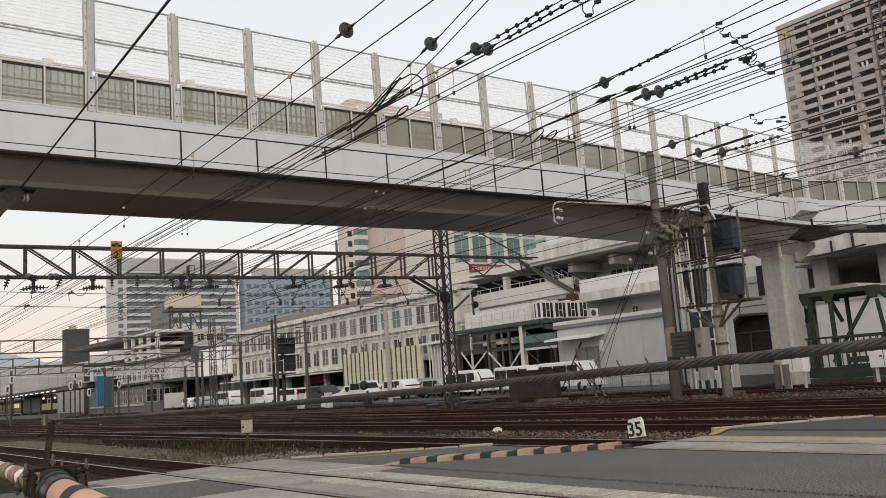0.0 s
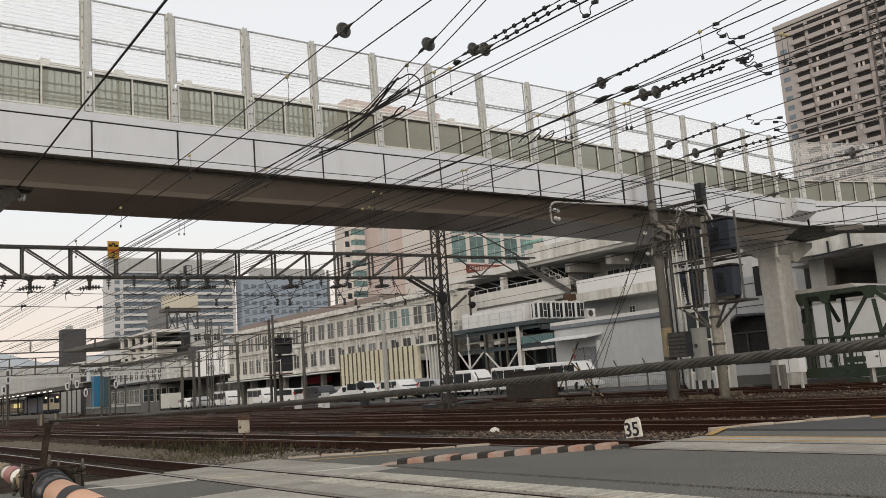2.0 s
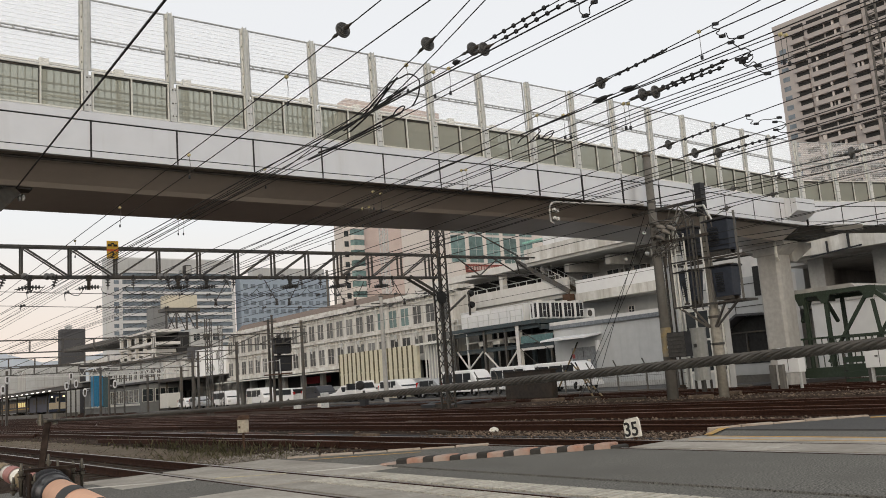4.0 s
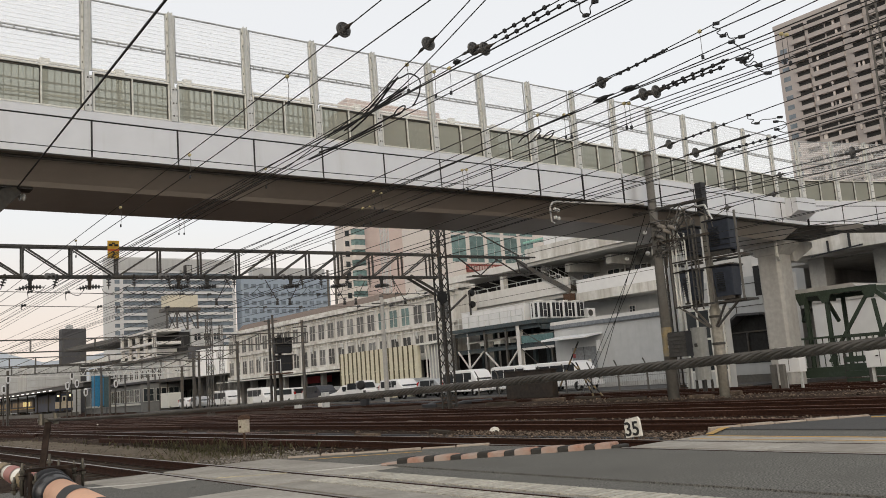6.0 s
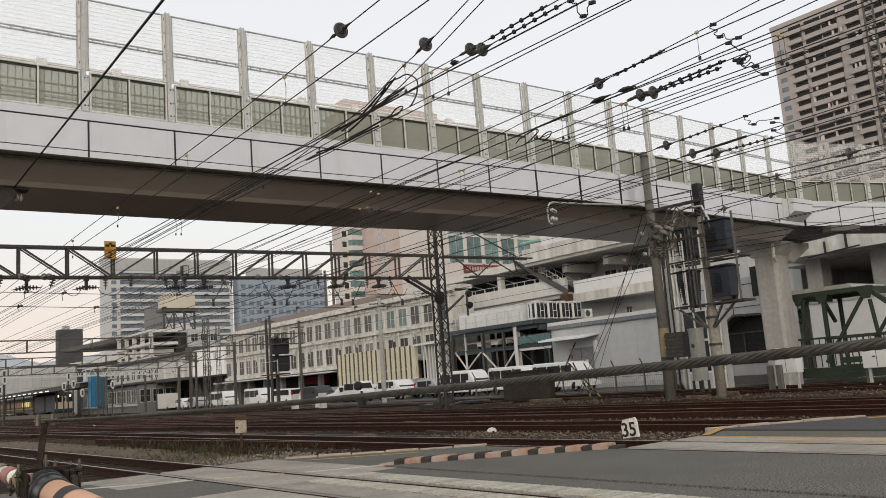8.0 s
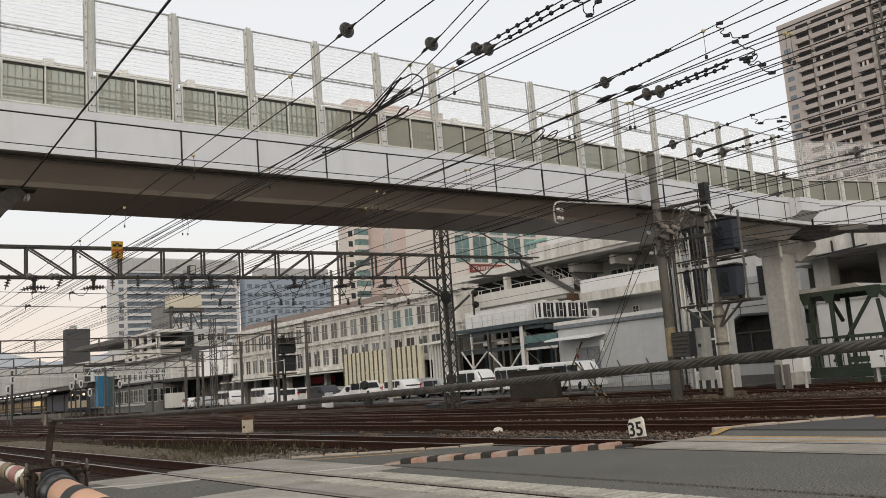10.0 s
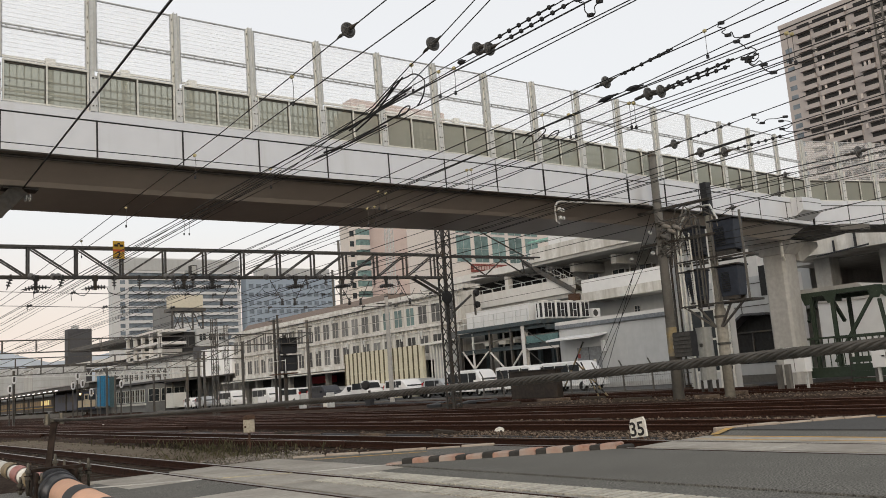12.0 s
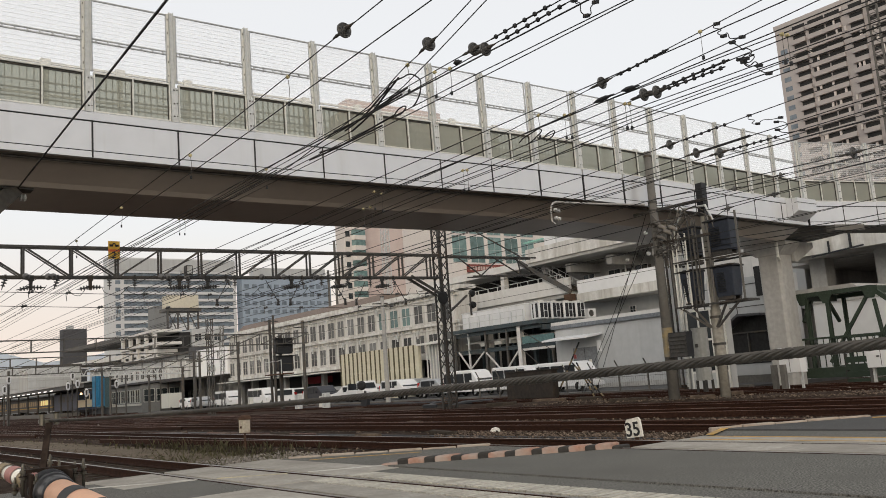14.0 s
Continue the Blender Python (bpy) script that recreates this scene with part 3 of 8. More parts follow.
lattice_mast("lattice_mast", "thin lattice mast of the farther gantry", 24, 60, -0.3, 7.0, 0.36, GREY_STEEL, 0.7)


# ---- station building and neighbours ----
def lattice_plate(us, vs_, axis, back, front):
    """A window frame cut from one plate: openings between the odd lines."""
    s, n, m = Shape(), len(us), len(vs_)
    solid = {(i, j) for i in range(n - 1) for j in range(m - 1) if i % 2 == 0 or j % 2 == 0}
    put = (lambda d, u, v: (d, u, v)) if axis == "x" else (lambda d, u, v: (u, d, v))
    vs = [put(d, u, v) for d in (front, back) for v in vs_ for u in us]
    at = lambda k, i, j: k * n * m + j * n + i
    fs = []
    for i, j in sorted(solid):
        fs.append((at(0, i, j), at(0, i + 1, j), at(0, i + 1, j + 1), at(0, i, j + 1)))
        for (di, dj), p, q in (((0, -1), (i, j), (i + 1, j)), ((1, 0), (i + 1, j), (i + 1, j + 1)), ((0, 1), (i + 1, j + 1), (i, j + 1)), ((-1, 0), (i, j + 1), (i, j))):
            if (i + di, j + dj) not in solid:
                fs.append((at(0, *q), at(0, *p), at(1, *p), at(1, *q)))
    used = sorted({k for f in fs for k in f})
    where = {k: c for c, k in enumerate(used)}
    return s.add([vs[k] for k in used], [tuple(where[k] for k in f) for f in fs])


def wall_windows(parent, axis, at, cells, glass, frame_mat=WHITE_WALL, out=-1, bars=True):
    """Windows with frames on a wall: axis 'x' faces along x at that plane. cells: (along, width, z0, z1)."""
    done = {}
    for a, w, z0, z1 in cells:
        key = (round(w, 3), round(z0, 3), round(z1, 3))
        if key not in done:
            g, f = Shape(), Shape()
            lo, hi = sorted((at, at + out * 0.03))
            fl, fh = sorted((at, at + out * 0.08))
            us = [-0.06, 0, w / 2 - 0.016, w / 2 + 0.016, w, w + 0.06] if bars else [-0.06, 0, w, w + 0.06]
            zm = (z0 + z1) / 2
            vs_ = [z0 - 0.08, z0, zm - 0.013, zm + 0.013, z1, z1 + 0.06] if bars else [z0 - 0.08, z0, z1, z1 + 0.06]
            f = lattice_plate(us, vs_, axis, at, at + out * 0.08)
            if axis == "x":
                g.box(lo, hi, 0, w, z0, z1)
            else:
                g.box(0, w, lo, hi, z0, z1)
            done[key] = mesh_of("pane", g, glass), mesh_of("window", f, frame_mat)
        pane_me, frame_me = done[key]
        o = piece("window", frame_me, parent, (0, a, 0) if axis == "x" else (a, 0, 0))
        piece("pane", pane_me, o)


bracket_me = mesh_of("cornice_bracket", Shape().box(-0.2, 0.0, 0, 0.09, 0, 0.28), CREAM_WALL)


def build_station():
    t = thing("station_building", "long cream two-storey station building over an open ground floor", "building")
    x, ya, yb = 48.0, 61.0, 112.5
    part("wall", Shape().box(x, x + 12, 72, yb, 3.4, 9.3).box(x, x + 2.4, ya, 72, 3.4, 9.3), CREAM_WALL, t)
    # near-black boxes paint in the shade below the upper floors
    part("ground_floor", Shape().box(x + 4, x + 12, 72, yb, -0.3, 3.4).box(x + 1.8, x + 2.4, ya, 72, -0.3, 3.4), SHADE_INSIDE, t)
    col = mesh_of("column", Shape().box(x + 0.1, x + 0.6, -0.3, 0.3, -0.1, 3.3), CONCRETE)
    for k in range(11):
        piece("column", col, t, (0, 63 + 4.8 * k, 0))
    for z, o, h in ((9.42, 0.45, 0.16), (8.95, 0.16, 0.07), (6.5, 0.32, 0.13), (6.05, 0.14, 0.06), (3.5, 0.4, 0.2)):
        part("cornice", Shape().box(x - o, x + 0.2, ya - 0.2, yb + 0.2, z - h, z + h), CREAM_WALL, t, bevel=0.03)
    part("canopy", Shape().box(x - 2.2, x, 80, yb, 2.98, 3.12), PALE_STEEL, t)
    part("parapet", Shape().box(x + 0.3, x + 12, 72, yb, 9.58, 9.95).box(x + 0.3, x + 2.4, ya, 72, 9.58, 9.95), CREAM_WALL, t)
    part("roof", Shape().prism([(x + 1.0, 9.9), (x + 12, 9.9), (x + 10, 10.9), (x + 2.0, 10.9)], "y", 76, yb), ROOF_BROWN, t)
    pil = mesh_of("pilaster", Shape().box(x - 0.1, x, -0.12, 0.12, 6.65, 9.25).box(x - 0.1, x, -0.12, 0.12, 3.7, 6.35), WHITE_WALL)
    top, low, green = [], [], []
    for k in range(24):
        y = ya + 1.1 + 2.14 * k
        piece("pilaster", pil, t, (0, y - 0.6, 0))
        cells = green if 3 <= k <= 5 else top
        cells.append((y, 1.36, 6.85, 8.55))
        low.append((y, 1.34, 3.95, 5.65))
    wall_windows(t, "x", x, top, STATION_GLASS, CREAM_WALL)
    wall_windows(t, "x", x, low, STATION_GLASS, CREAM_WALL)
    wall_windows(t, "x", x, green, GREEN_GLASS)
    for z in (8.98, 6.12):
        for k in range(72):
            piece("cornice_bracket", bracket_me, t, (x, ya + 0.3 + 0.71 * k, z))
    duct = mesh_of("vent_cowl", Shape().box(x - 0.3, x, 0, 0.3, 0, 0.3).tube([(x - 0.18, 0.15, 0), (x - 0.18, 0.15, -0.35)], 0.09, 8), GALV)
    for k in range(14):
        piece("vent_cowl", duct, t, (0, ya + 2.5 + 3.55 * k, 5.75 + (2.9 if k % 3 == 0 else 0)))
    # red stand under the canopy
    k = thing("kiosk", "dark red kiosk in the open ground floor", "kiosk", (49.5, 92, -0.1))
    part("counter", Shape().box(0, 1.5, -2, 2, 0, 1.0), DARK_STEEL, k)
    part("awning", Shape().prism([(-0.3, 2.1), (1.5, 2.1), (1.5, 2.9), (0, 2.9)], "y", -2.2, 2.2), material("dark_red_cloth", (0.2, 0.02, 0.025), 0.7), k)
    for y in (-1.9, 1.9):
        part("post", Shape().box(0, 0.08, y - 0.04, y + 0.04, 1.0, 2.1), DARK_STEEL, k)


def build_white_block():
    t = thing("plain_white_block", "plain white windowless station block on columns", "building")
    part("wall", Shape().box(47.6, 60, 112.9, 124.3, 4.35, 8.3), BRIGHT_WHITE, t)
    part("ground_floor", Shape().box(50, 60, 112.9, 124, -0.3, 4.35), CONCRETE, t)
    col = mesh_of("column", Shape().box(48, 48.5, 0, 0.5, -0.2, 3.6), CONCRETE)
    for y in (113.2, 117, 121, 124):
        piece("column", col, t, (0, y, 0))
    part("duct", Shape().tube([(47.5, 117, 5.0), (47.3, 117, 5.6), (47.3, 118.6, 5.6), (47.3, 118.8, 5.2)], 0.2, 8), GALV, t)
    w = thing("low_station_wing", "grey low station wing with a projecting upper floor", "building")
    part("wall", Shape().box(49.5, 60, 124.6, 190, -0.3, 8.4), GREY_WALL, w)
    part("upper_floor", Shape().box(48.2, 50, 126, 140, 4.6, 7.6), CREAM_WALL, w)
    part("dark_box", Shape().box(47.8, 50, 125, 128, 7.2, 9.0), DARK_WALL, w)
    part("roof", Shape().prism([(48.5, 8.4), (60, 8.4), (60, 8.9), (48.5, 8.7)], "y", 124.6, 190), GREY_STEEL, w)
    part("canopy", Shape().prism([(43, 3.9), (50, 4.3), (50, 4.5), (43, 4.1)], "y", 113, 165), DARK_STEEL, w)
    post = mesh_of("canopy_post", Shape().box(43.4, 43.6, 0, 0.2, -0.2, 3.95), GREY_STEEL)
    for k in range(10):
        piece("canopy_post", post, w, (0, 114 + 5.5 * k, 0))
    wall_windows(w, "x", 49.5, [(127 + 3.1 * k, 1.8, 1.2, 2.6) for k in range(14)], WINDOW)
    wall_windows(w, "x", 49.5, [(142 + 3.1 * k, 1.8, 5.4, 6.8) for k in range(14)], WINDOW)
    for z, s0 in ((9.4, 150), (13.0, 168)):
        part("sloping_roof", Shape().prism([(150 if z < 10 else 165, z), (212, z + 1.0), (212, z + 1.8), (150 if z < 10 else 165, z + 0.9)], "x", 49.5, 58), WHITE_WALL if z < 10 else GREY_STEEL, w)
    d = thing("open_steel_storey", "white open steel storey with its inside painted dark as shade", "building")
    # one near-black box stands in for the shade between the floors
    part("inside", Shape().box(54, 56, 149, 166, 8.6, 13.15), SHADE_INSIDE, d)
    part("end_wall", Shape().box(56.1, 62, 148.4, 166, 8.6, 13.6), GREY_WALL, d)
    wall_windows(d, "y", 148.4, [(56.6 + 1.8 * k, 1.2, z, z + 1.2) for k in range(3) for z in (9.3, 11.5)], WINDOW)
    for y in (148, 152.5, 157, 161.5, 166):
        part("column", Shape().box(49, 49.6, y - 0.3, y + 0.3, 8.6, 13.4), WHITE_WALL, d)
    for z in (8.8, 11.2, 13.4):
        part("floor_edge", Shape().box(48.8, 54, 147.6, 166.4, z - 0.25, z + 0.25), WHITE_WALL, d)


def build_shed():
    g = thing("grey_shed", "pale grey clad shed with a door canopy", "shed")
    sheet = mesh_of("cladding_panel", Shape().box(45.96, 46.02, 0.01, 1.64, 0.2, 4.4), GREY_WALL)
    part("wall", Shape().box(46, 58, 33.5, 46.6, -0.1, 4.45), GREY_WALL, g)
    for k in range(8):
        piece("cladding_panel", sheet, g, (0, 33.5 + 1.638 * k, 0))
    part("roof_edge", Shape().box(45.75, 58, 33.3, 46.8, 4.45, 4.72), material("blue_grey_trim", (0.16, 0.175, 0.19), 0.6), g)
    part("upper_band", Shape().box(45.9, 58, 33.3, 46.9, 4.72, 4.98), WHITE_WALL, g)
    d = part("door", Shape().box(45.9, 45.97, 42.5, 44.8, 0.1, 2.9), material("grey_door", (0.2, 0.21, 0.22), 0.6), g)
    part("door_seam", Shape().box(45.885, 45.9, 43.63, 43.66, 0.1, 2.9), BLACK_PAINT, d)
    part("door_notice", Shape().box(45.88, 45.9, 43.0, 43.25, 1.7, 2.0), SIGN_WHITE, d)
    part("door_canopy", Shape().prism([(44.3, 3.5), (46, 3.72), (46, 3.85), (44.3, 3.62)], "y", 41.8, 46.4), WHITE_PANEL, g)
    part("wall_lamp", Shape().box(45.7, 45.95, 42.0, 42.2, 2.5, 3.3), WHITE_PANEL, g)
    part("kick_board", Shape().box(45.9, 46, 33.5, 46.6, -0.1, 0.25), CONCRETE, g)


UNIT_STEP = 1.42


def build_steel_deck():
    navy = material("dark_teal_steel", (0.05, 0.068, 0.075), 0.5, 0.2, grain=6, amount=0.2, bump=0.05, stain=(0.08, 0.08, 0.075), stain_scale=1.0, stain_cover=0.4)
    teal = material("teal_sheet", (0.1, 0.18, 0.18), 0.5)
    s = thing("steel_deck", "dark teal steel frame deck with white braces, open below", "steel frame")
    x, ya, yb = 47.0, 49.2, 60.5
    part("deck", Shape().box(x - 0.3, x + 8, ya, yb, 5.32, 5.5).box(x - 0.35, x - 0.3, ya, yb, 5.2, 5.52).box(x - 0.3, x + 8, ya - 0.05, ya, 5.2, 5.52), navy, s)
    part("upper_beam", Shape().box(x - 0.12, x + 0.12, ya, yb, 5.12, 5.18).box(x - 0.12, x + 0.12, ya, yb, 4.86, 4.92).box(x - 0.02, x + 0.02, ya, yb, 4.92, 5.12), navy, s)
    part("lower_beam", Shape().box(x - 0.12, x + 0.12, ya - 1.6, yb, 3.62, 3.68).box(x - 0.12, x + 0.12, ya - 1.6, yb, 3.34, 3.4).box(x - 0.02, x + 0.02, ya - 1.6, yb, 3.4, 3.62), navy, s)
    part("cross_beam", Shape().box(x + 0.15, x + 8, ya - 0.05, ya + 0.15, 4.7, 5.1), navy, s)
    part("teal_panel", Shape().box(x - 0.08, x - 0.03, ya - 1.5, ya + 2.2, 3.72, 4.3), teal, s)
    part("teal_band", Shape().box(x - 0.1, x - 0.05, ya - 1.5, ya + 2.4, 3.15, 3.34), WHITE_WALL, s)
    # shade under the deck, put in as a near-black box
    part("inside", Shape().box(x + 5.5, x + 8, ya, yb, -0.1, 5.25), SHADE_INSIDE, s)
    for y, w, m in ((51.65, 0.2, WHITE_WALL), (53.3, 0.1, GREY_STEEL), (56.0, 0.13, GREY_STEEL), (58.4, 0.07, GALV), (60.2, 0.14, GREY_STEEL), (48.0, 0.08, GREY_STEEL)):
        part("column", Shape().box(x - w, x - w + 0.03, y - w, y + w, -0.1, 5.2 if y > 49 else 3.4).box(x + w - 0.03, x + w, y - w, y + w, -0.1, 5.2 if y > 49 else 3.4).box(x - w + 0.03, x + w - 0.03, y - 0.02, y + 0.02, -0.1, 5.2 if y > 49 else 3.4), m, s)
        part("back_column", Shape().box(x + 3.0, x + 3.3, y - 0.15, y + 0.15, -0.1, 5.3), navy, s)
    for y0, y1, z0, z1 in ((59.7, 58.2, 3.6, 2.0), (56.2, 58.2, 3.4, 2.0), (55.9, 53.9, 3.3, 1.6), (51.6, 53.6, 3.4, 1.6), (58.2, 58.2, 3.4, 0.0)):
        part("brace", Shape().bar((x - 0.16, y0, z0), (x - 0.16, y1, z1), 0.11), WHITE_WALL, s)
    for y0, y1, z0, z1 in ((51.6, 48.0, 3.4, 0.8), (51.6, 48.0, 4.9, 3.0)):
        part("brace", Shape().bar((x - 0.1, y0, z0), (x - 0.1, y1, z1), 0.05), GREY_STEEL, s)
    # pipes and lit bits of plant hanging below the deck
    for k in range(5):
        part("hung_pipe", Shape().tube([(x + 1.0 + 0.5 * k, ya + 0.5, 4.35 + 0.07 * (k % 3)), (x + 1.0 + 0.5 * k, yb - 0.5, 4.3 + 0.07 * (k % 3))], 0.06, 7), GALV if k % 2 else WHITE_WALL, s)
    for y, n in ((53.8, 0.5), (55.0, 0.9), (57.2, 0.6), (52.4, 0.4)):
        part("hung_duct", Shape().box(x + 0.8, x + 1.5, y, y + n, 3.95, 4.25), PALE_STEEL, s)
    rail = Shape()
    for z in (6.0, 6.5):
        rail.tube([(x - 0.3, ya + 1.6, z), (x - 0.3, yb + 1, z)], 0.025, 5)
    part("handrail", rail, GALV, s)
    post = mesh_of("rail_post", Shape().bar((x - 0.3, 0, 5.3), (x - 0.3, 0, 6.52), 0.05), GALV)
    for k in range(8):
        piece("rail_post", post, s, (0, ya + 1.6 + 1.4 * k, 0))
    for k in range(4):
        u = thing("air_conditioner", "white rooftop air conditioning unit with dark coil grilles", "air conditioner", (x + 0.15 + UNIT_STEP * k, 49.4, 5.5), group="units on the steel deck")
        part("case", Shape().box(0.08, 1.12, 0.06, 0.98, 0.1, 1.4), WHITE_PANEL, u, bevel=0.03)
        part("top", Shape().box(0.04, 1.16, 0, 1.04, 1.4, 1.47).tube([(0.6, 0.52, 1.47), (0.6, 0.52, 1.55)], 0.4, 16), WHITE_WALL, u)
        g = part("coil_grille", Shape().box(0.2, 1.0, 0.02, 0.06, 0.2, 1.34), BLACK_BOX, u, "black coil grille")
        part("grille_frame", Shape().box(0.14, 0.2, 0.0, 0.06, 0.14, 1.38).box(1.0, 1.06, 0.0, 0.06, 0.14, 1.38).box(0.57, 0.62, 0.0, 0.06, 0.14, 1.38).box(0.62, 1.0, 0.005, 0.02, 0.72, 0.76), WHITE_PANEL, g)
        part("side_grille", Shape().box(0.04, 0.08, 0.16, 0.4, 0.2, 1.34).box(0.04, 0.08, 0.7, 0.78, 0.2, 1.34), BLACK_BOX, u, "black coil grille")
        part("feet", Shape().box(0.1, 0.25, 0.1, 1.0, 0, 0.1).box(0.9, 1.05, 0.1, 1.0, 0, 0.1), GALV, u)
    sm = thing("small_condenser", "small white condenser unit on the deck edge", "air conditioner", (x + 6.0, 49.5, 5.5))
    part("case", Shape().box(0, 0.9, 0, 0.4, 0.08, 0.85), WHITE_PANEL, sm, bevel=0.02)
    part("fan_grille", Shape().discs((0.32, -0.012, 0.47), (0, 1, 0), [(0, 0.05), (0, 0.28), (0.02, 0.28)], 16), GREY_STEEL, sm)
    part("foot", Shape().box(0.1, 0.8, 0.05, 0.35, 0, 0.08), GALV, sm)
    w = thing("plant_housing", "white panel box of rooftop plant on the steel deck", "plant housing", (47.05, 50.9, 5.5))
    part("casing", Shape().box(0, 3, 0, 8.2, 0.0, 1.42), PALE_STEEL, w)
    side = mesh_of("side_panel", Shape().box(-0.035, 0, 0.02, 1.0, 0.08, 1.38), WHITE_PANEL)
    for k in range(8):
        piece("side_panel", side, w, (0, 1.025 * k, 0))
    part("end_panel", Shape().box(0.05, 2.95, -0.03, 0, 0.08, 1.38), WHITE_PANEL, w)
    part("lid", Shape().box(-0.08, 3.05, -0.05, 8.25, 1.42, 1.48), WHITE_PANEL, w)
    part("skid", Shape().box(-0.05, 0.2, 0.1, 8.1, -0.01, 0.08), GALV, w)


CREAM_TANK = material("cream_tank_paint", (0.55, 0.51, 0.41), 0.6, grain=3, amount=0.08, bump=0)


def build_annexe():
    c = thing("station_annexe", "stained pale concrete station annexe with balcony walkways and a stair", "building")
    part("wall", Shape().box(60, 75, 33, 78, -0.3, 11.2), CONCRETE, c)
    part("upper_deck", Shape().box(54.5, 75, 40, 58, 11.2, 11.9), CONCRETE, c)
    part("deck_parapet", Shape().box(54.3, 54.6, 40, 58, 11.5, 12.8), CREAM_WALL, c)
    part("walkway", Shape().box(55.62, 60, 40, 53.2, 7.25, 8.05), CREAM_WALL, c)
    part("walkway_parapet", Shape().box(55.6, 55.9, 40, 53.0, 8.05, 9.2), WHITE_PANEL, c)
    part("left_walkway", Shape().box(55.8, 60, 54, 78, 7.9, 8.3), CONCRETE, c)
    part("left_parapet", Shape().box(55.6, 55.9, 54, 78, 8.3, 9.7), WHITE_WALL, c)
    part("left_upper_slab", Shape().box(55.8, 75, 58, 78, 11.4, 12.1), WHITE_WALL, c)
    part("lower_wall", Shape().box(58.5, 60, 33, 60, 4.5, 7.5), GREY_WALL, c)
    part("rear_storey", Shape().box(62, 75, 40, 60, 11.8, 16.5), CREAM_WALL, c)
    part("deck_house", Shape().box(56.5, 62, 53.0, 57.6, 11.9, 15.4), WHITE_PANEL, c)
    for y in (43.2, 45.6, 48.0, 50.4):
        part("service_door", Shape().box(59.93, 59.98, y, y + 0.95, 8.05, 10.1), GREY_STEEL if y > 45 else PALE_STEEL, c)
    part("wall_light", Shape().box(59.8, 60, 47.2, 47.5, 10.3, 10.5), PORCELAIN, c)
    pipe_me = mesh_of("recess_pipe", Shape().tube([(59.5, 59.2, 9.4), (59.4, 59.4, 10.6), (58.2, 60.2, 11.1)], 0.07, 6), GALV)
    for k in range(6):
        piece("recess_pipe", pipe_me, c, (0, 2.6 * k, 0))
    part("green_awning", Shape().prism([(57, 14.0), (62, 14.6), (62, 14.75), (57, 14.15)], "y", 56, 61), material("pale_green_sheet", (0.25, 0.5, 0.42), 0.5), c)
    # stair between the two decks
    st = part("stair", Shape().bar((55.4, 60.2, 12.0), (55.4, 53.6, 8.3), 0.12, 0.45).bar((56.6, 60.2, 12.0), (56.6, 53.6, 8.3), 0.12, 0.45), GREY_STEEL, c)
    part("stair_soffit", Shape().bar((56.0, 60.3, 11.85), (56.0, 53.5, 8.05), 1.1, 0.1), PALE_STEEL, st)
    tread = mesh_of("tread", Shape().box(55.4, 56.6, -0.13, 0.13, -0.03, 0.03), GREY_STEEL)
    for k in range(20):
        piece("tread", tread, st, (0, 60 - 0.32 * k, 11.9 - 0.18 * k))
    rails = Shape()
    for x in (55.4, 56.6):
        rails.tube([(x, 62, 13.0), (x, 60.2, 13.0), (x, 53.6, 9.3), (x, 52.8, 9.3)], 0.03, 5).tube([(x, 62, 12.5), (x, 60.2, 12.5), (x, 53.6, 8.8)], 0.02, 5)
        for k in range(9):
            y = 60.2 - 0.82 * k
            rails.bar((x, y, 12 - 0.46 * k), (x, y, 13 - 0.46 * k), 0.04)
    part("stair_rail", rails, GALV, st)
    part("landing_crate", Shape().box(55.0, 55.6, 53.3, 54.2, 7.4, 8.1), RUST_IRON, c)
    wall_windows(c, "x", 60, [(42 + 3.2 * k, 1.4, 8.8, 10.2) for k in range(10)], WINDOW)
    wall_windows(c, "x", 58.5, [(36.5, 1.8, 5.4, 6.8), (43.5, 1.8, 5.4, 6.8), (49, 0.6, 5.9, 6.5)], WINDOW)
    for y in (44, 49, 54):
        part("ceiling_beam", Shape().box(56, 60, y, y + 0.6, 10.2, 11.0), CONCRETE, c)
    rail2 = mesh_of("parapet_rail", Shape().bar((55.7, 0, 9.68), (55.7, 0, 10.1), 0.05).bar((55.7, 0, 10.08), (55.7, 1.5, 10.08), 0.05).bar((55.7, 0, 9.65), (55.7, 1.5, 9.65), 0.03), GALV)
    for k in range(15):
        piece("parapet_rail", rail2, c, (0, 55 + 1.5 * k, 0))
    for y, m in ((46.5, GALV), (50.8, PALE_STEEL), (62.5, GALV), (69.0, GALV)):
        part("downpipe", Shape().tube([(59.8, y, 4.5), (59.8, y, 11.0)], 0.09, 8), m, c)
    for y in (57.5, 63.5, 69.5, 75.5):
        part("column", Shape().box(56.2, 56.8, y, y + 0.5, 8.3, 11.4), WHITE_WALL, c)
    # dark plates on the wall paint in the shade below the slabs
    part("recess_shade", Shape().box(59.7, 60, 58.2, 78, 9.3, 11.38), SHADE_INSIDE, c)
    part("recess_shade", Shape().box(59.7, 60, 41, 44, 9.6, 10.9), SHADE_INSIDE, c)
    for k in range(6):
        part("roof_fence_post", Shape().bar((54.5, 41 + 2.6 * k, 12.8), (54.5, 41 + 2.6 * k, 14.0), 0.06), GALV, c)
    part("roof_fence_rail", Shape().bar((54.5, 41, 13.95), (54.5, 56, 13.95), 0.05).bar((54.5, 41, 13.4), (54.5, 56, 13.4), 0.04), GALV, c)
    part("dark_shopfront", Shape().box(61.8, 62, 41, 48, 12.4, 14.6), WINDOW, c)
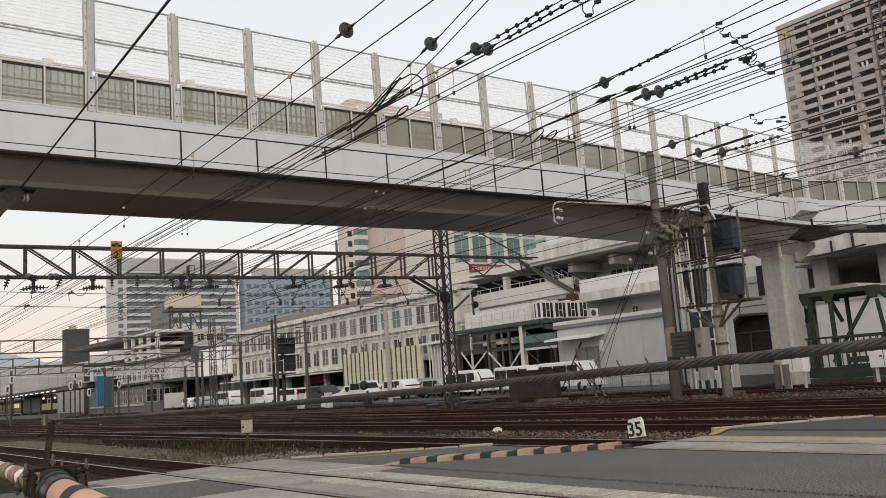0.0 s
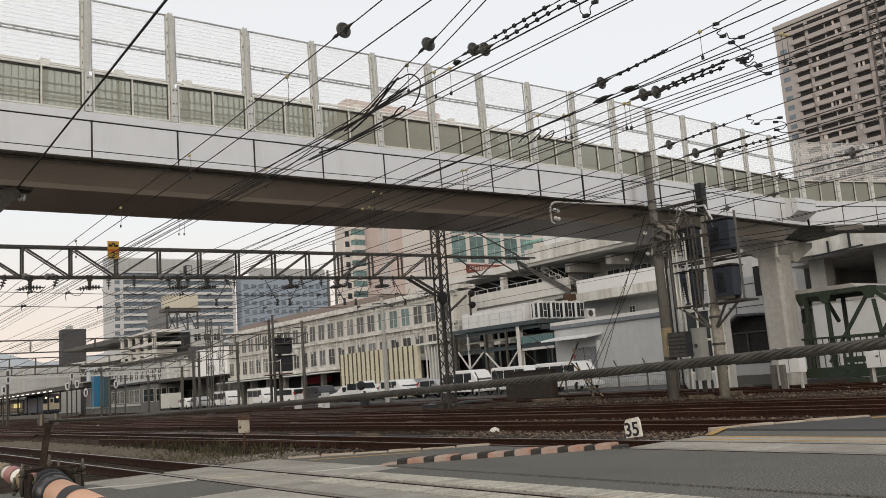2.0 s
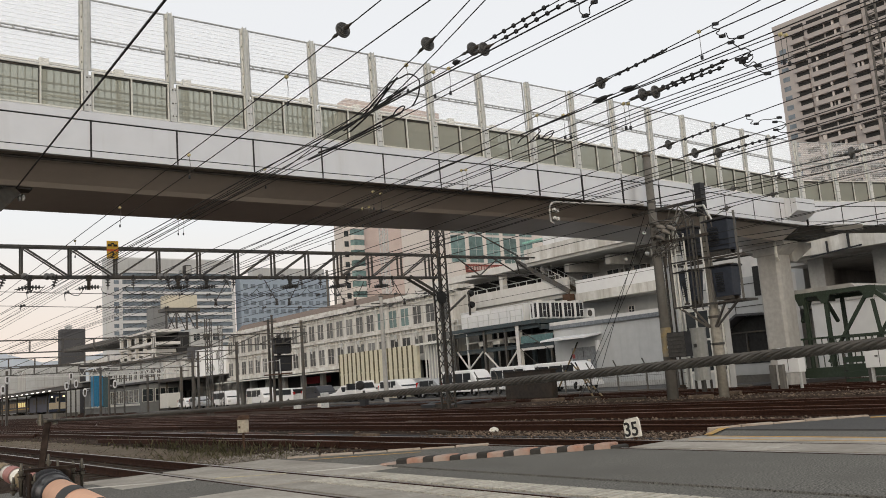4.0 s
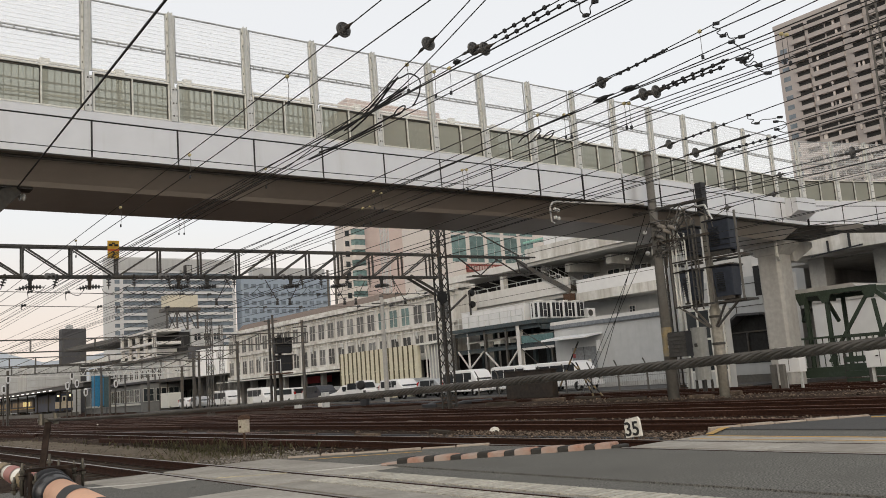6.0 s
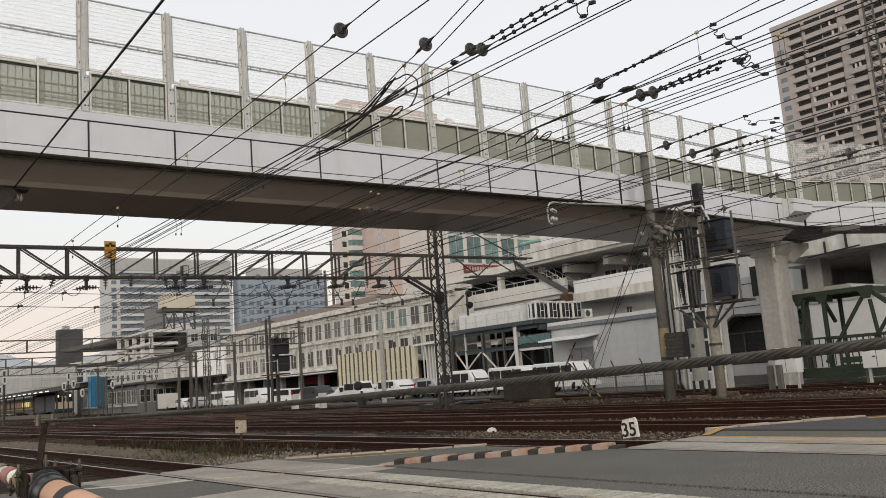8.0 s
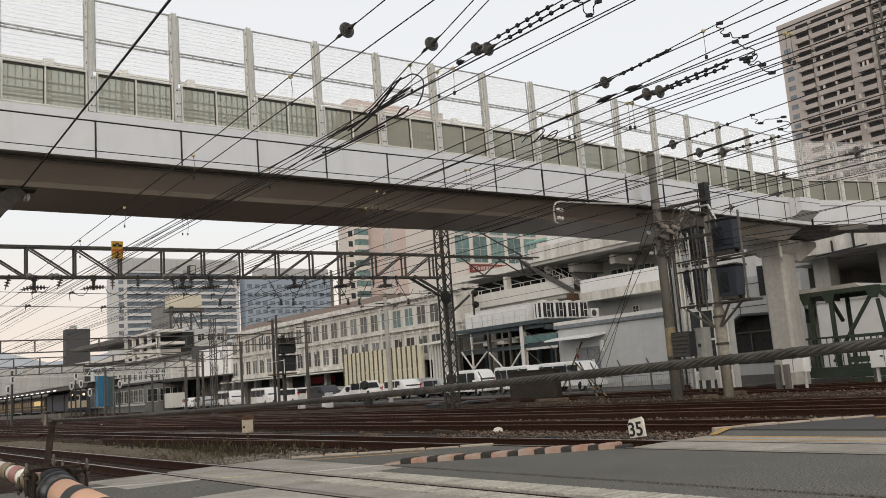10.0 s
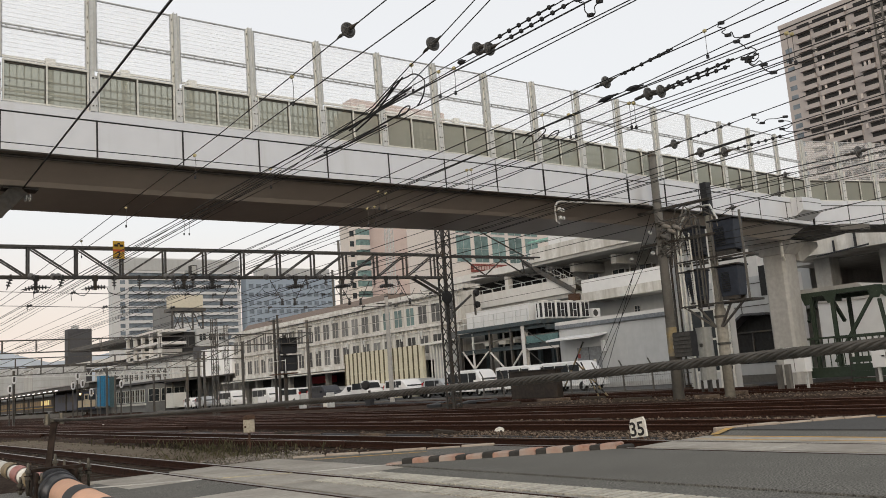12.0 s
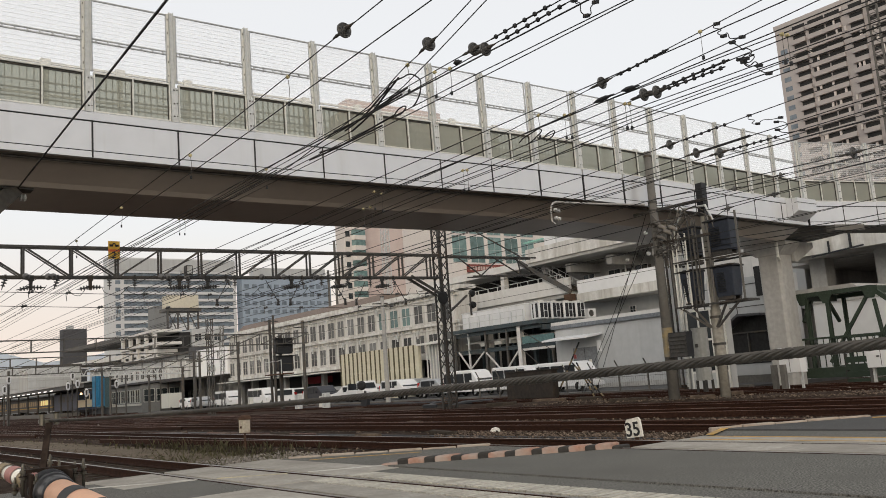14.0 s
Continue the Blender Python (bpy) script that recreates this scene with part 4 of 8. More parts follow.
    wt = thing("cream_roof_tank", "cream roof tank on an open steel frame behind the station", "tank", (55.8, 160, 13.65))
    part("tank", Shape().box(0, 6.2, 0, 3, 5.0, 7.5), CREAM_TANK, wt, bevel=0.08)
    part("frame_beam", Shape().box(-0.4, 6.6, -0.3, 3.3, 4.4, 5.0), GREY_STEEL, wt)
    for x in (0, 2, 4, 6):
        part("frame_leg", Shape().bar((x, 0, 0), (x, 0, 4.5), 0.3), GREY_STEEL, wt)
        part("frame_brace", Shape().bar((x, 0, 0.3), (x - 1.9 if x else x + 1.9, 0, 4.3), 0.15), GREY_STEEL, wt)
    tb = thing("teal_glass_building", "pale building with tall teal glazed bays", "building")
    part("wall", Shape().box(94, 120, 120, 135, -0.3, 40), PALE_PINK, tb)
    wall_windows(tb, "y", 120, [(94.4 + 4.25 * k, 3.3, z, z + 4.9) for k in range(5) for z in (22.4, 27.8, 33)], GREEN_GLASS, GALV)
    part("sign_band", Shape().box(97.4, 108.2, 119.6, 119.98, 20.5, 22.0), material("brick_red_band", (0.2, 0.06, 0.05), 0.7), tb)
    bars = Shape()
    for k in range(16):
        bars.box(97.8 + 0.64 * k, 98.2 + 0.64 * k, 119.5, 119.6, 20.9, 21.6)
    part("lettering_bars", bars, material("pale_lettering", (0.45, 0.35, 0.32), 0.7), tb)


def build_right_side():
    c = thing("elevated_concourse", "concrete elevated concourse on columns behind the pier", "building")
    part("edge_beam", Shape().box(52, 56, -20, 31.5, 7.5, 8.9), CREAM_WALL, c)
    part("slab", Shape().box(56, 75, -20, 33, 7.4, 8.4), CONCRETE, c)
    col = mesh_of("column", Shape().box(54.4, 55.6, 0, 1.1, -0.3, 7.5), CONCRETE)
    for y in (29.2, 24.8, 20, 15, 10):
        piece("column", col, c, (0, y, 0))
    part("back_wall", Shape().box(62, 63, -20, 33, -0.3, 4.9), CONCRETE, c)
    part("front_wall", Shape().box(47, 47.3, -20, 26.3, -0.3, 4.05), WHITE_PANEL, c)
    part("wall_coping", Shape().box(46.9, 47.4, -20, 26.4, 4.05, 4.2), CONCRETE, c)
    part("back_window", Shape().box(69.9, 69.98, 26.2, 27.2, 5.4, 6.7).box(69.9, 69.98, 21.8, 23.4, 5.2, 6.8), WHITE_PANEL, c)
    part("pipe_bracket", Shape().bar((51.8, 28.6, 7.35), (51.8, 25.2, 7.6), 0.09).bar((51.8, 26.0, 7.55), (51.8, 26.0, 8.7), 0.12).bar((51.8, 27.4, 7.45), (51.8, 27.4, 8.2), 0.1), BLACK_BOX, c)
    # near-black plates put the shade at the back of the concourse into colour
    part("back_shade", Shape().box(70, 71, 27.4, 33, 4.9, 7.4).box(70, 71, -20, 25.6, 4.9, 7.4), SHADE_INSIDE, c)
    b = thing("white_track_building", "white track-side building with dark shutters and a hood", "building")
    part("wall", Shape().box(41, 42.4, 24.4, 29.5, -0.2, 5.6), GREY_WALL, b)
    part("upper_wall", Shape().box(41.2, 42.4, 26.2, 29.5, 5.6, 7.3), WHITE_WALL, b)
    gable = [(25.5, 0.95), (27.92, 0.95), (27.92, 2.73), (26.75, 3.48), (25.5, 3.44)]
    part("hood", Shape().prism([(25.4, 3.44), (26.78, 3.5), (28.0, 2.74), (28.0, 2.86), (26.8, 3.62), (25.4, 3.56)], "x", 40.1, 41.0), DARK_WALL, b)
    # flat dark plate painted as the shaded depth under the hood
    part("opening_shade", Shape().prism(gable, "x", 40.9, 40.99), SHADE_INSIDE, b)
    part("opening_frame", Shape().box(40.8, 40.9, 25.5, 27.92, 2.58, 2.66).box(40.8, 40.9, 26.7, 26.78, 0.95, 2.6).box(40.8, 40.9, 27.86, 27.94, 0.1, 2.74), GREY_STEEL, b)
    part("lower_panel", Shape().box(40.86, 40.95, 25.5, 27.9, 0.35, 0.93), GREY_WALL, b)
    part("plinth", Shape().box(40.84, 41.0, 24.4, 29.5, -0.2, 0.34), POLE_CONCRETE, b)
    part("dark_window", Shape().box(40.96, 41, 25.45, 26.0, 4.5, 6.1), SHADE_INSIDE, b)
    part("wall_joint", Shape().box(40.98, 41, 24.2, 29.5, 4.0, 4.04).box(40.98, 41, 27.3, 27.34, 0, 5.6).box(40.98, 41, 24.2, 29.5, 5.2, 5.24), DARK_STEEL, b)
    w = thing("white_service_shaft", "white panelled service shaft with vertical pipes", "service shaft", (36, 26.6, -0.2))
    part("panel", Shape().box(0, 1.2, 0, 1.3, 0, 7.0), WHITE_PANEL, w)
    for y, r in ((0.2, 0.07), (0.55, 0.11), (0.85, 0.05), (1.15, 0.06)):
        part("pipe", Shape().tube([(-0.14, y, 0), (-0.14, y, 7.0)], r, 8), PALE_STEEL if r > 0.06 else DARK_STEEL, w)
    dr = thing("grey_drum_cabinet", "pale grey upright cabinet behind the transformer pole", "cabinet", (30.5, 22.28, -0.2))
    part("case", Shape().tube([(0, 0, 0.66), (0, 0, 2.84)], 0.33, 18), DRUM_GREY, dr)
    for dx in (-0.22, 0.22):
        for dy in (-0.22, 0.22):
            part("leg", Shape().box(dx - 0.04, dx + 0.04, dy - 0.04, dy + 0.04, 0, 0.68), DARK_STEEL, dr)
    part("lid", Shape().tube([(0, 0, 2.83), (0, 0, 2.87)], 0.35, 18), DRUM_GREY, dr)
    part("latch", Shape().box(-0.37, -0.32, -0.1, 0.02, 2.05, 2.2), DARK_STEEL, dr)
    gz = thing("glazed_booth", "small glazed booth with white frames beside the tracks", "booth", (34, 23.4, -0.2))
    part("body", Shape().box(0.05, 0.5, 0, 2.1, 0, 3.9), GREY_WALL, gz)
    fr = Shape()
    for y in (0, 0.7, 1.4, 2.05):
        fr.box(0, 0.06, y, y + 0.09, 0, 3.9)
    for z in (0, 0.9, 2.4, 3.8):
        fr.box(0.006, 0.055, 0, 2.14, z, z + 0.1)
    part("frame", fr, PALE_STEEL, gz)
    part("pane", Shape().box(0.03, 0.045, 0, 2.1, 0.9, 3.8), WINDOW, gz)
    part("lower_panel", Shape().box(0.02, 0.04, 0, 2.1, 0.05, 0.95), GREY_WALL, gz)
    for at, h, wd in (((31.6, 18.55, -0.2), 1.75, 0.9), ((32.4, 15.2, -0.2), 1.6, 1.1)):
        cb = thing("relay_cabinet", "white steel trackside relay cabinet on legs", "cabinet", at)
        part("case", Shape().box(0, 0.5, 0, wd, 0.75, h), WHITE_PANEL, cb, bevel=0.02)
        part("door_seam", Shape().box(-0.006, 0, wd / 2 - 0.01, wd / 2 + 0.01, 0.8, h - 0.05), DARK_STEEL, cb)
        part("handle", Shape().box(-0.03, 0, wd / 2 + 0.05, wd / 2 + 0.15, h - 0.45, h - 0.4), BLACK_PAINT, cb)
        for y in (0.08, wd - 0.16):
            part("leg", Shape().box(0.2, 0.3, y, y + 0.08, 0, 0.75), GALV, cb)
    for at in ((31.6, 19.7, -0.2), (31.1, 19.0, -0.2), (33.4, 16.6, -0.2)):
        p = thing("concrete_stub_post", "short weathered concrete post", "post", at)
        part("shaft", Shape().box(-0.1, 0.1, -0.1, 0.1, 0, 1.1), POLE_CONCRETE, p, bevel=0.015)


def build_green_truss():
    top = 4.1
    for x in (37.2, 40.6):
        t = thing("green_truss", "dark green riveted steel truss bridge side", "truss bridge", (x, 0, -0.2), group="green truss sides")
        for dx in (-0.13, 0.13):
            part("top_chord", Shape().bar((dx, 21.55, top), (dx, 18.0, top), 0.05, 0.17), GREEN_PAINT, t)
        part("top_plate", Shape().box(-0.17, 0.17, 17.95, 21.6, top + 0.085, top + 0.11), GREEN_PAINT, t)
        part("end_post", Shape().bar((0, 18.05, top), (0, 14.2, 0.7), 0.2, 0.19), GREEN_PAINT, t)
        part("bottom_chord", Shape().bar((0, 21.8, 0.55), (0, 8, 0.55), 0.3, 0.45), GREEN_PAINT, t)
        for y in (21.1, 20.1) if x < 40 else (21.1, 18.0):
            part("upright", Shape().box(-0.09, -0.06, y - 0.07, y + 0.07, 0.4, top).box(0.06, 0.09, y - 0.07, y + 0.07, 0.4, top).box(-0.06, 0.06, y - 0.015, y + 0.015, 0.4, top), GREEN_PAINT, t)
        for ya, za, yb, zb in ((18.05, top, 20.3, 1.0), (18.0, 3.6, 17.7, 0.8)):
            part("diagonal", Shape().bar((-0.07, ya, za), (-0.07, yb, zb), 0.035, 0.11).bar((0.07, ya, za), (0.07, yb, zb), 0.035, 0.11), GREEN_PAINT, t)
        for y, w in ((21.25, 0.22), (20.1, 0.3), (18.05, 0.34)) if x < 40 else ((18.05, 0.3),):
            g = part("gusset", Shape().prism([(y - w, top + 0.085), (y + w, top + 0.085), (y + w, top - 0.12), (y + w * 0.45, top - 0.45), (y - w * 0.45, top - 0.45), (y - w, top - 0.12)], "x", -0.175, -0.158), GREEN_PAINT, t)
            for q in range(8):
                part("rivet", Shape().discs((-0.176, y - w * 0.75 + w * 0.5 * (q % 4), top - 0.02 - 0.16 * (q // 4)), (-1, 0, 0), [(0, 0.02), (0.012, 0.012)], 6), GREEN_PAINT, g)
        rl = Shape().bar((-0.2, 21.8, 2.1), (-0.2, 8, 2.1), 0.09).bar((-0.2, 21.8, 1.5), (-0.2, 8, 1.5), 0.05)
        for k in range(46):
            rl.bar((-0.2, 21.6 - 0.29 * k, 0.8), (-0.2, 21.6 - 0.29 * k, 2.1), 0.035)
        part("railing", rl, GREEN_PAINT, t)
    d = thing("truss_portal", "dark green cross bracing between the truss sides", "bracing", (37.2, 0, -0.2))
    for y in (21.4, 18.05):
        part("cross_beam", Shape().box(0.2, 3.2, y - 0.06, y + 0.06, top - 0.22, top + 0.1), GREEN_PAINT, d)
    for xa, xb in ((0.1, 1.0), (3.3, 2.4)):
        part("knee", Shape().bar((xa, 21.4, 2.9), (xb, 21.4, 3.95), 0.14), GREEN_PAINT, d)
    part("cover_sheet", Shape().prism([(18.6, top + 0.11), (22.6, top + 0.11), (22.4, top + 0.3), (18.8, top + 0.3)], "x", -0.1, 3.1), CONCRETE, d, "pale weathered cover sheet")


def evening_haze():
    """Glowing backdrop colour that imitates warm haze low over the horizon, thinning upwards."""
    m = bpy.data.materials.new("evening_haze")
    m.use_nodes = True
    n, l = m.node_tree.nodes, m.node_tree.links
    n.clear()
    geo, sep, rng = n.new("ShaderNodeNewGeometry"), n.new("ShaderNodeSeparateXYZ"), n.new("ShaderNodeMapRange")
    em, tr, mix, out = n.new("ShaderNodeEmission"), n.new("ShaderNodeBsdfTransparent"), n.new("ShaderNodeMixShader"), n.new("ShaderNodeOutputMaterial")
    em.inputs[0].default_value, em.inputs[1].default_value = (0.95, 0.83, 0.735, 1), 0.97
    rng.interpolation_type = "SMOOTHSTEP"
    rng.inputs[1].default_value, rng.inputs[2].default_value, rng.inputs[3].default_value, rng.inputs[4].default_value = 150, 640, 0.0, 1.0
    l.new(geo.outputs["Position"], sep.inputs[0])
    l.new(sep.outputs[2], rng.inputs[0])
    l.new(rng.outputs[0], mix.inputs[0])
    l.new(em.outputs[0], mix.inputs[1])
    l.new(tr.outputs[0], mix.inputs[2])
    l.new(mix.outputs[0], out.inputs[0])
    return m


def build_far_city():
    t = thing("apartment_tower", "tall taupe tiled apartment tower with rows of dark balconies", "building")
    x, ya, yb, top = 218.0, 122.0, 80.0, 92.4
    part("wall", Shape().box(x, x + 24, yb, ya, -0.3, top), TAUPE_WALL, t)
    part("parapet", Shape().box(x - 0.25, x + 24.2, yb, ya + 0.2, top - 0.2, top + 1.0), TAUPE_WALL, t)
    # no real recess: each balcony's shade is a near-black plate on the wall
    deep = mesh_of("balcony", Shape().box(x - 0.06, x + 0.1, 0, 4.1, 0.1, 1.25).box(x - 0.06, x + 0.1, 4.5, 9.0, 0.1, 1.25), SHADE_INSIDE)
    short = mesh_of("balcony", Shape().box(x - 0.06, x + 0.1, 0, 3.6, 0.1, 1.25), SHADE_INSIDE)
    ledge = mesh_of("balcony_parapet", Shape().box(x - 0.9, x, -0.1, 4.25, -1.35, -0.05).box(x - 0.7, x, 4.25, 9.2, -1.35, -0.05), TAUPE_WALL)
    ledge_s = mesh_of("balcony_parapet", Shape().box(x - 0.8, x, 0, 4.0, -1.35, -0.05), TAUPE_WALL)
    side = mesh_of("window", Shape().box(x - 0.05, x + 0.05, 0, 2.0, 0, 1.3), BLUE_GLASS)
    fin = mesh_of("side_ledge", Shape().box(x + 2, x + 20, ya, ya + 0.9, 0, 0.25), CONCRETE)
    screen = mesh_of("partition", Shape().box(x - 0.5, x - 0.07, 0, 0.5, 0.0, 1.3), PALE_PINK)
    random.seed(31)
    for k in range(22):
        z = top - 2.3 - 2.72 * k
        for _ in range(4):
            piece("partition", screen, t, (0, random.uniform(82, 112), z))
        for y, me, lm in ((113.2, short, ledge_s), (103.2, deep, ledge), (97.2, short, ledge_s), (86.8, deep, ledge), (81.6, short, ledge_s)):
            o = piece("balcony", me, t, (0, y, z))
            piece("balcony_parapet", lm, o, (0, -0.1, 0))
        if k > 1:
            piece("window", side, t, (0, 119.0, z))
        piece("side_ledge", fin, t, (0, 0, z))
    stair = thing("steel_stair_tower", "open grey steel stair tower beside the apartments", "stair tower", (206, 88.5, 0))
    s = Shape()
    for k in range(30):
        z = 30 + 2 * k
        s.bar((0, 0, z), (0, 2.2, z + 2), 0.16).bar((0, 0, z), (0, 2.2, z), 0.2)
    part("lacing", s, POLE_CONCRETE, stair)
    for y in (0, 2.2):
        part("leg", Shape().bar((0, y, -0.2), (0, y, 90), 0.4), POLE_CONCRETE, stair)
    o = thing("office_block", "pale grey office block with dark window bands", "building")
    y = 360.0
    part("wall", Shape().box(101, 157, y, y + 6, -0.3, 62), OFFICE_WALL, o)
    part("plain_top", Shape().box(101.5, 156.5, y - 0.3, y + 5.5, 56.5, 61.5), GREY_WALL, o)
    band = mesh_of("window_band", Shape().box(107.5, 155.5, y - 0.1, y + 0.1, 0, 1.75), BLUE_GLASS)
    ledge2 = mesh_of("sunshade", Shape().box(107.5, 155.5, y - 0.7, y, 1.75, 2.0), OFFICE_WALL)
    dot = mesh_of("window", Shape().box(104, 106, y - 0.1, y + 0.1, 0, 1.6), BLUE_GLASS)
    for k in range(18):
        b2 = piece("window_band", band, o, (0, 0, 1.8 + 3.05 * k))
        piece("sunshade", ledge2, b2)
        piece("window", dot, o, (0, 0, 1.8 + 3.05 * k))
    p2 = thing("blue_office_block", "blue-grey office block with rows of small windows", "building")
    blue = material("blue_grey_wall", (0.3, 0.36, 0.43), 0.6, grain=2, amount=0.05, bump=0)
    part("wall", Shape().box(160, 206, y, y + 6, -0.3, 54), blue, p2)
    part("roof_house", Shape().box(166, 204, y + 1, y + 5, 54, 59), GREY_WALL, p2)
    win = mesh_of("office_window", Shape().box(0, 2.2, y - 0.2, y, 0, 1.8), BLUE_GLASS)
    for k in range(13):
        for j in range(12):
            piece("office_window", win, p2, (161.2 + 3.7 * j, 0, 2.5 + 3.9 * k))
    d = thing("dark_tower", "dark grey windowless tower block", "building", (51.0, 220, 0))
    part("wall", Shape().box(0, 5.6, 0, 3, -0.2, 20.2), DARK_WALL, d)
    part("roof_hut", Shape().box(1.5, 2.8, 1, 3, 20.2, 21.2), GREY_WALL, d)
    gt = thing("grey_stair_block", "dark grey plain stair block behind the station wing", "building", (66.8, 200, 0))
    part("wall", Shape().box(0, 3.4, 0, 5, -0.2, 23.6), DARK_GREY_WALL, gt)
    part("pale_wing", Shape().box(3.4, 9.6, 1.0, 5, -0.2, 21.5), OFFICE_WALL, gt)
    part("roof_house", Shape().box(4.2, 7.4, 1.5, 4, 21.5, 25.5), GREY_WALL, gt)
    for k in range(5):
        part("floor_band", Shape().box(3.45, 9.65, 0.8, 1.0, 7.2 + 3.1 * k, 8.5 + 3.1 * k), BLUE_GLASS, gt)
    pk = thing("pink_high_rise", "pink tiled high-rise with green glazed bays", "building")
    py = 232.0
    part("wall", Shape().box(139.5, 162, py, py + 6, -0.3, 91), PINK_WALL, pk)
    part("corner", Shape().box(137.9, 146, py - 1.2, py + 4, -0.3, 90), PALE_PINK, pk)
    wall_windows(pk, "y", py - 1.2, [(138.4, 1.6, 15.5 + 3.35 * k, 17.3 + 3.35 * k) for k in range(13)] , WINDOW, PALE_PINK, bars=False)
    bay = mesh_of("bay_window", Shape().prism([(140.7, py - 1.2), (141.5, py - 2.3), (145.2, py - 2.3), (146.0, py - 1.2)], "z", 0, 1.8), GREEN_GLASS)
    bayb = mesh_of("bay_apron", Shape().prism([(140.6, py - 1.2), (141.4, py - 2.4), (145.3, py - 2.4), (146.1, py - 1.2)], "z", -1.45, 0), PALE_PINK)
    for k in range(15):
        b3 = piece("bay_window", bay, pk, (0, 0, 12.6 + 3.35 * k))
        piece("bay_apron", bayb, b3)
    p3 = thing("pale_pink_block", "pale pink apartment block with small dark windows", "building")
    part("wall", Shape().box(156, 202, 233, 240, -0.3, 93.5), PALE_PINK, p3)
    part("roof_house", Shape().box(144, 183, 234, 240, 90, 97), PINK_WALL, p3)
    wall_windows(p3, "y", 233, [(166.4 + 4.1 * j, 2.2, 14 + 3.35 * k, 16.1 + 3.35 * k) for j in range(4) for k in range(14)], WINDOW, PALE_PINK, bars=False)
    gw = thing("grey_panel_building", "long grey building of large blank panels", "building")
    part("wall", Shape().box(28, 66, 262, 280, -0.3, 12.6), CONCRETE, gw)
    blk = mesh_of("wall_panel", Shape().box(0.05, 3.1, 261.9, 262, 0.05, 1.75), GREY_WALL)
    for i in range(12):
        for j in range(7):
            piece("wall_panel", blk, gw, (28.2 + 3.15 * i, 0, 0.2 + 1.8 * j))
    wing = thing("grey_panel_wing", "grey panelled wall in front of the dark tower", "building")
    part("wall", Shape().box(38.4, 49.2, 196, 204, -0.3, 10.3), CONCRETE, wing)
    part("roof", Shape().box(38.3, 49.3, 195.8, 204.2, 10.3, 10.6), GREY_STEEL, wing)
    blk2 = mesh_of("wall_panel", Shape().box(0.04, 1.72, 195.9, 196, 0.04, 1.42), GREY_WALL)
    for i in range(6):
        for j in range(7):
            piece("wall_panel", blk2, wing, (38.5 + 1.78 * i, 0, 0.1 + 1.46 * j))
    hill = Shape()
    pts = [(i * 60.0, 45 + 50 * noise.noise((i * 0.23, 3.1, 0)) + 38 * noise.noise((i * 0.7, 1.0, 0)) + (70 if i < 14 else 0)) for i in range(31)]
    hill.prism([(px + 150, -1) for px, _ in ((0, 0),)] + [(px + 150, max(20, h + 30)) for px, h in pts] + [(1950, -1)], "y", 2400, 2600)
    # added far shell whose own glow stands in for the lit haze
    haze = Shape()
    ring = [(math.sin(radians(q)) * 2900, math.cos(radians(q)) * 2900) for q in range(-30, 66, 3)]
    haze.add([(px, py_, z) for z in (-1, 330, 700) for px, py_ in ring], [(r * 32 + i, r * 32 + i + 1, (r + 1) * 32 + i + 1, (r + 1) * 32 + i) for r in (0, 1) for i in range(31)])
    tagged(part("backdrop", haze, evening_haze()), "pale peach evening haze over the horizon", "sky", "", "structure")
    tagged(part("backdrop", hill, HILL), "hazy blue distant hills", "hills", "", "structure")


build_station()
build_white_block()
build_shed()
build_steel_deck()
build_annexe()
build_right_side()
build_green_truss()
build_far_city()


# ---- overhead wires ----
def wire(points, r=0.0085, name="overhead_wire", label="black overhead wire strung along the tracks", sag=0.0):
    """A wire through points; sag droops each span a little."""
    path = []
    for a, b in zip(points, points[1:]):
        a, b = Vector(a), Vector(b)
        n = 6 if sag else 1
        path += [a.lerp(b, k / n) - Vector((0, 0, sag * 4 * (k / n) * (1 - k / n))) for k in range(n)]
    path.append(Vector(points[-1]))
    ob = part(name, Shape().tube(path, r, 5), WIRE)
    return tagged(ob, label, "wire", "overhead wires")


def disc_insulator(at, way, r=0.11):
    """A ribbed grey porcelain disc on a wire."""
    way = Vector(way).normalized()
    t = thing("disc_insulator", "grey porcelain disc insulator in an overhead wire", "insulator", at, group="disc insulators")
    prof = [(-0.05, 0.02), (-0.05, 0.034), (-0.02, 0.042), (-0.028, 0.055), (-0.012, 0.06), (-0.022, 0.078), (-0.006, 0.083), (-0.012, 0.1), (0.0, 0.108), (0.016, 0.108), (0.03, 0.085), (0.05, 0.04), (0.085, 0.034), (0.085, 0.012)]
    part("shed", Shape().discs((0, 0, 0), way, [(d * r / 0.108, q * r / 0.108) for d, q in prof], 24), GREY_INSULATOR, t, smooth=False)
    part("clamp", Shape().tube([way * 0.06, way * 0.1, way * 0.13, way * 0.16, way * 0.2, way * 0.3], [0.02, 0.034, 0.03, 0.018, 0.026, 0.01], 8).tube([-way * 0.04, -way * 0.09, -way * 0.12, -way * 0.16, -way * 0.24], [0.02, 0.035, 0.03, 0.018, 0.01], 8), DARK_STEEL, t)


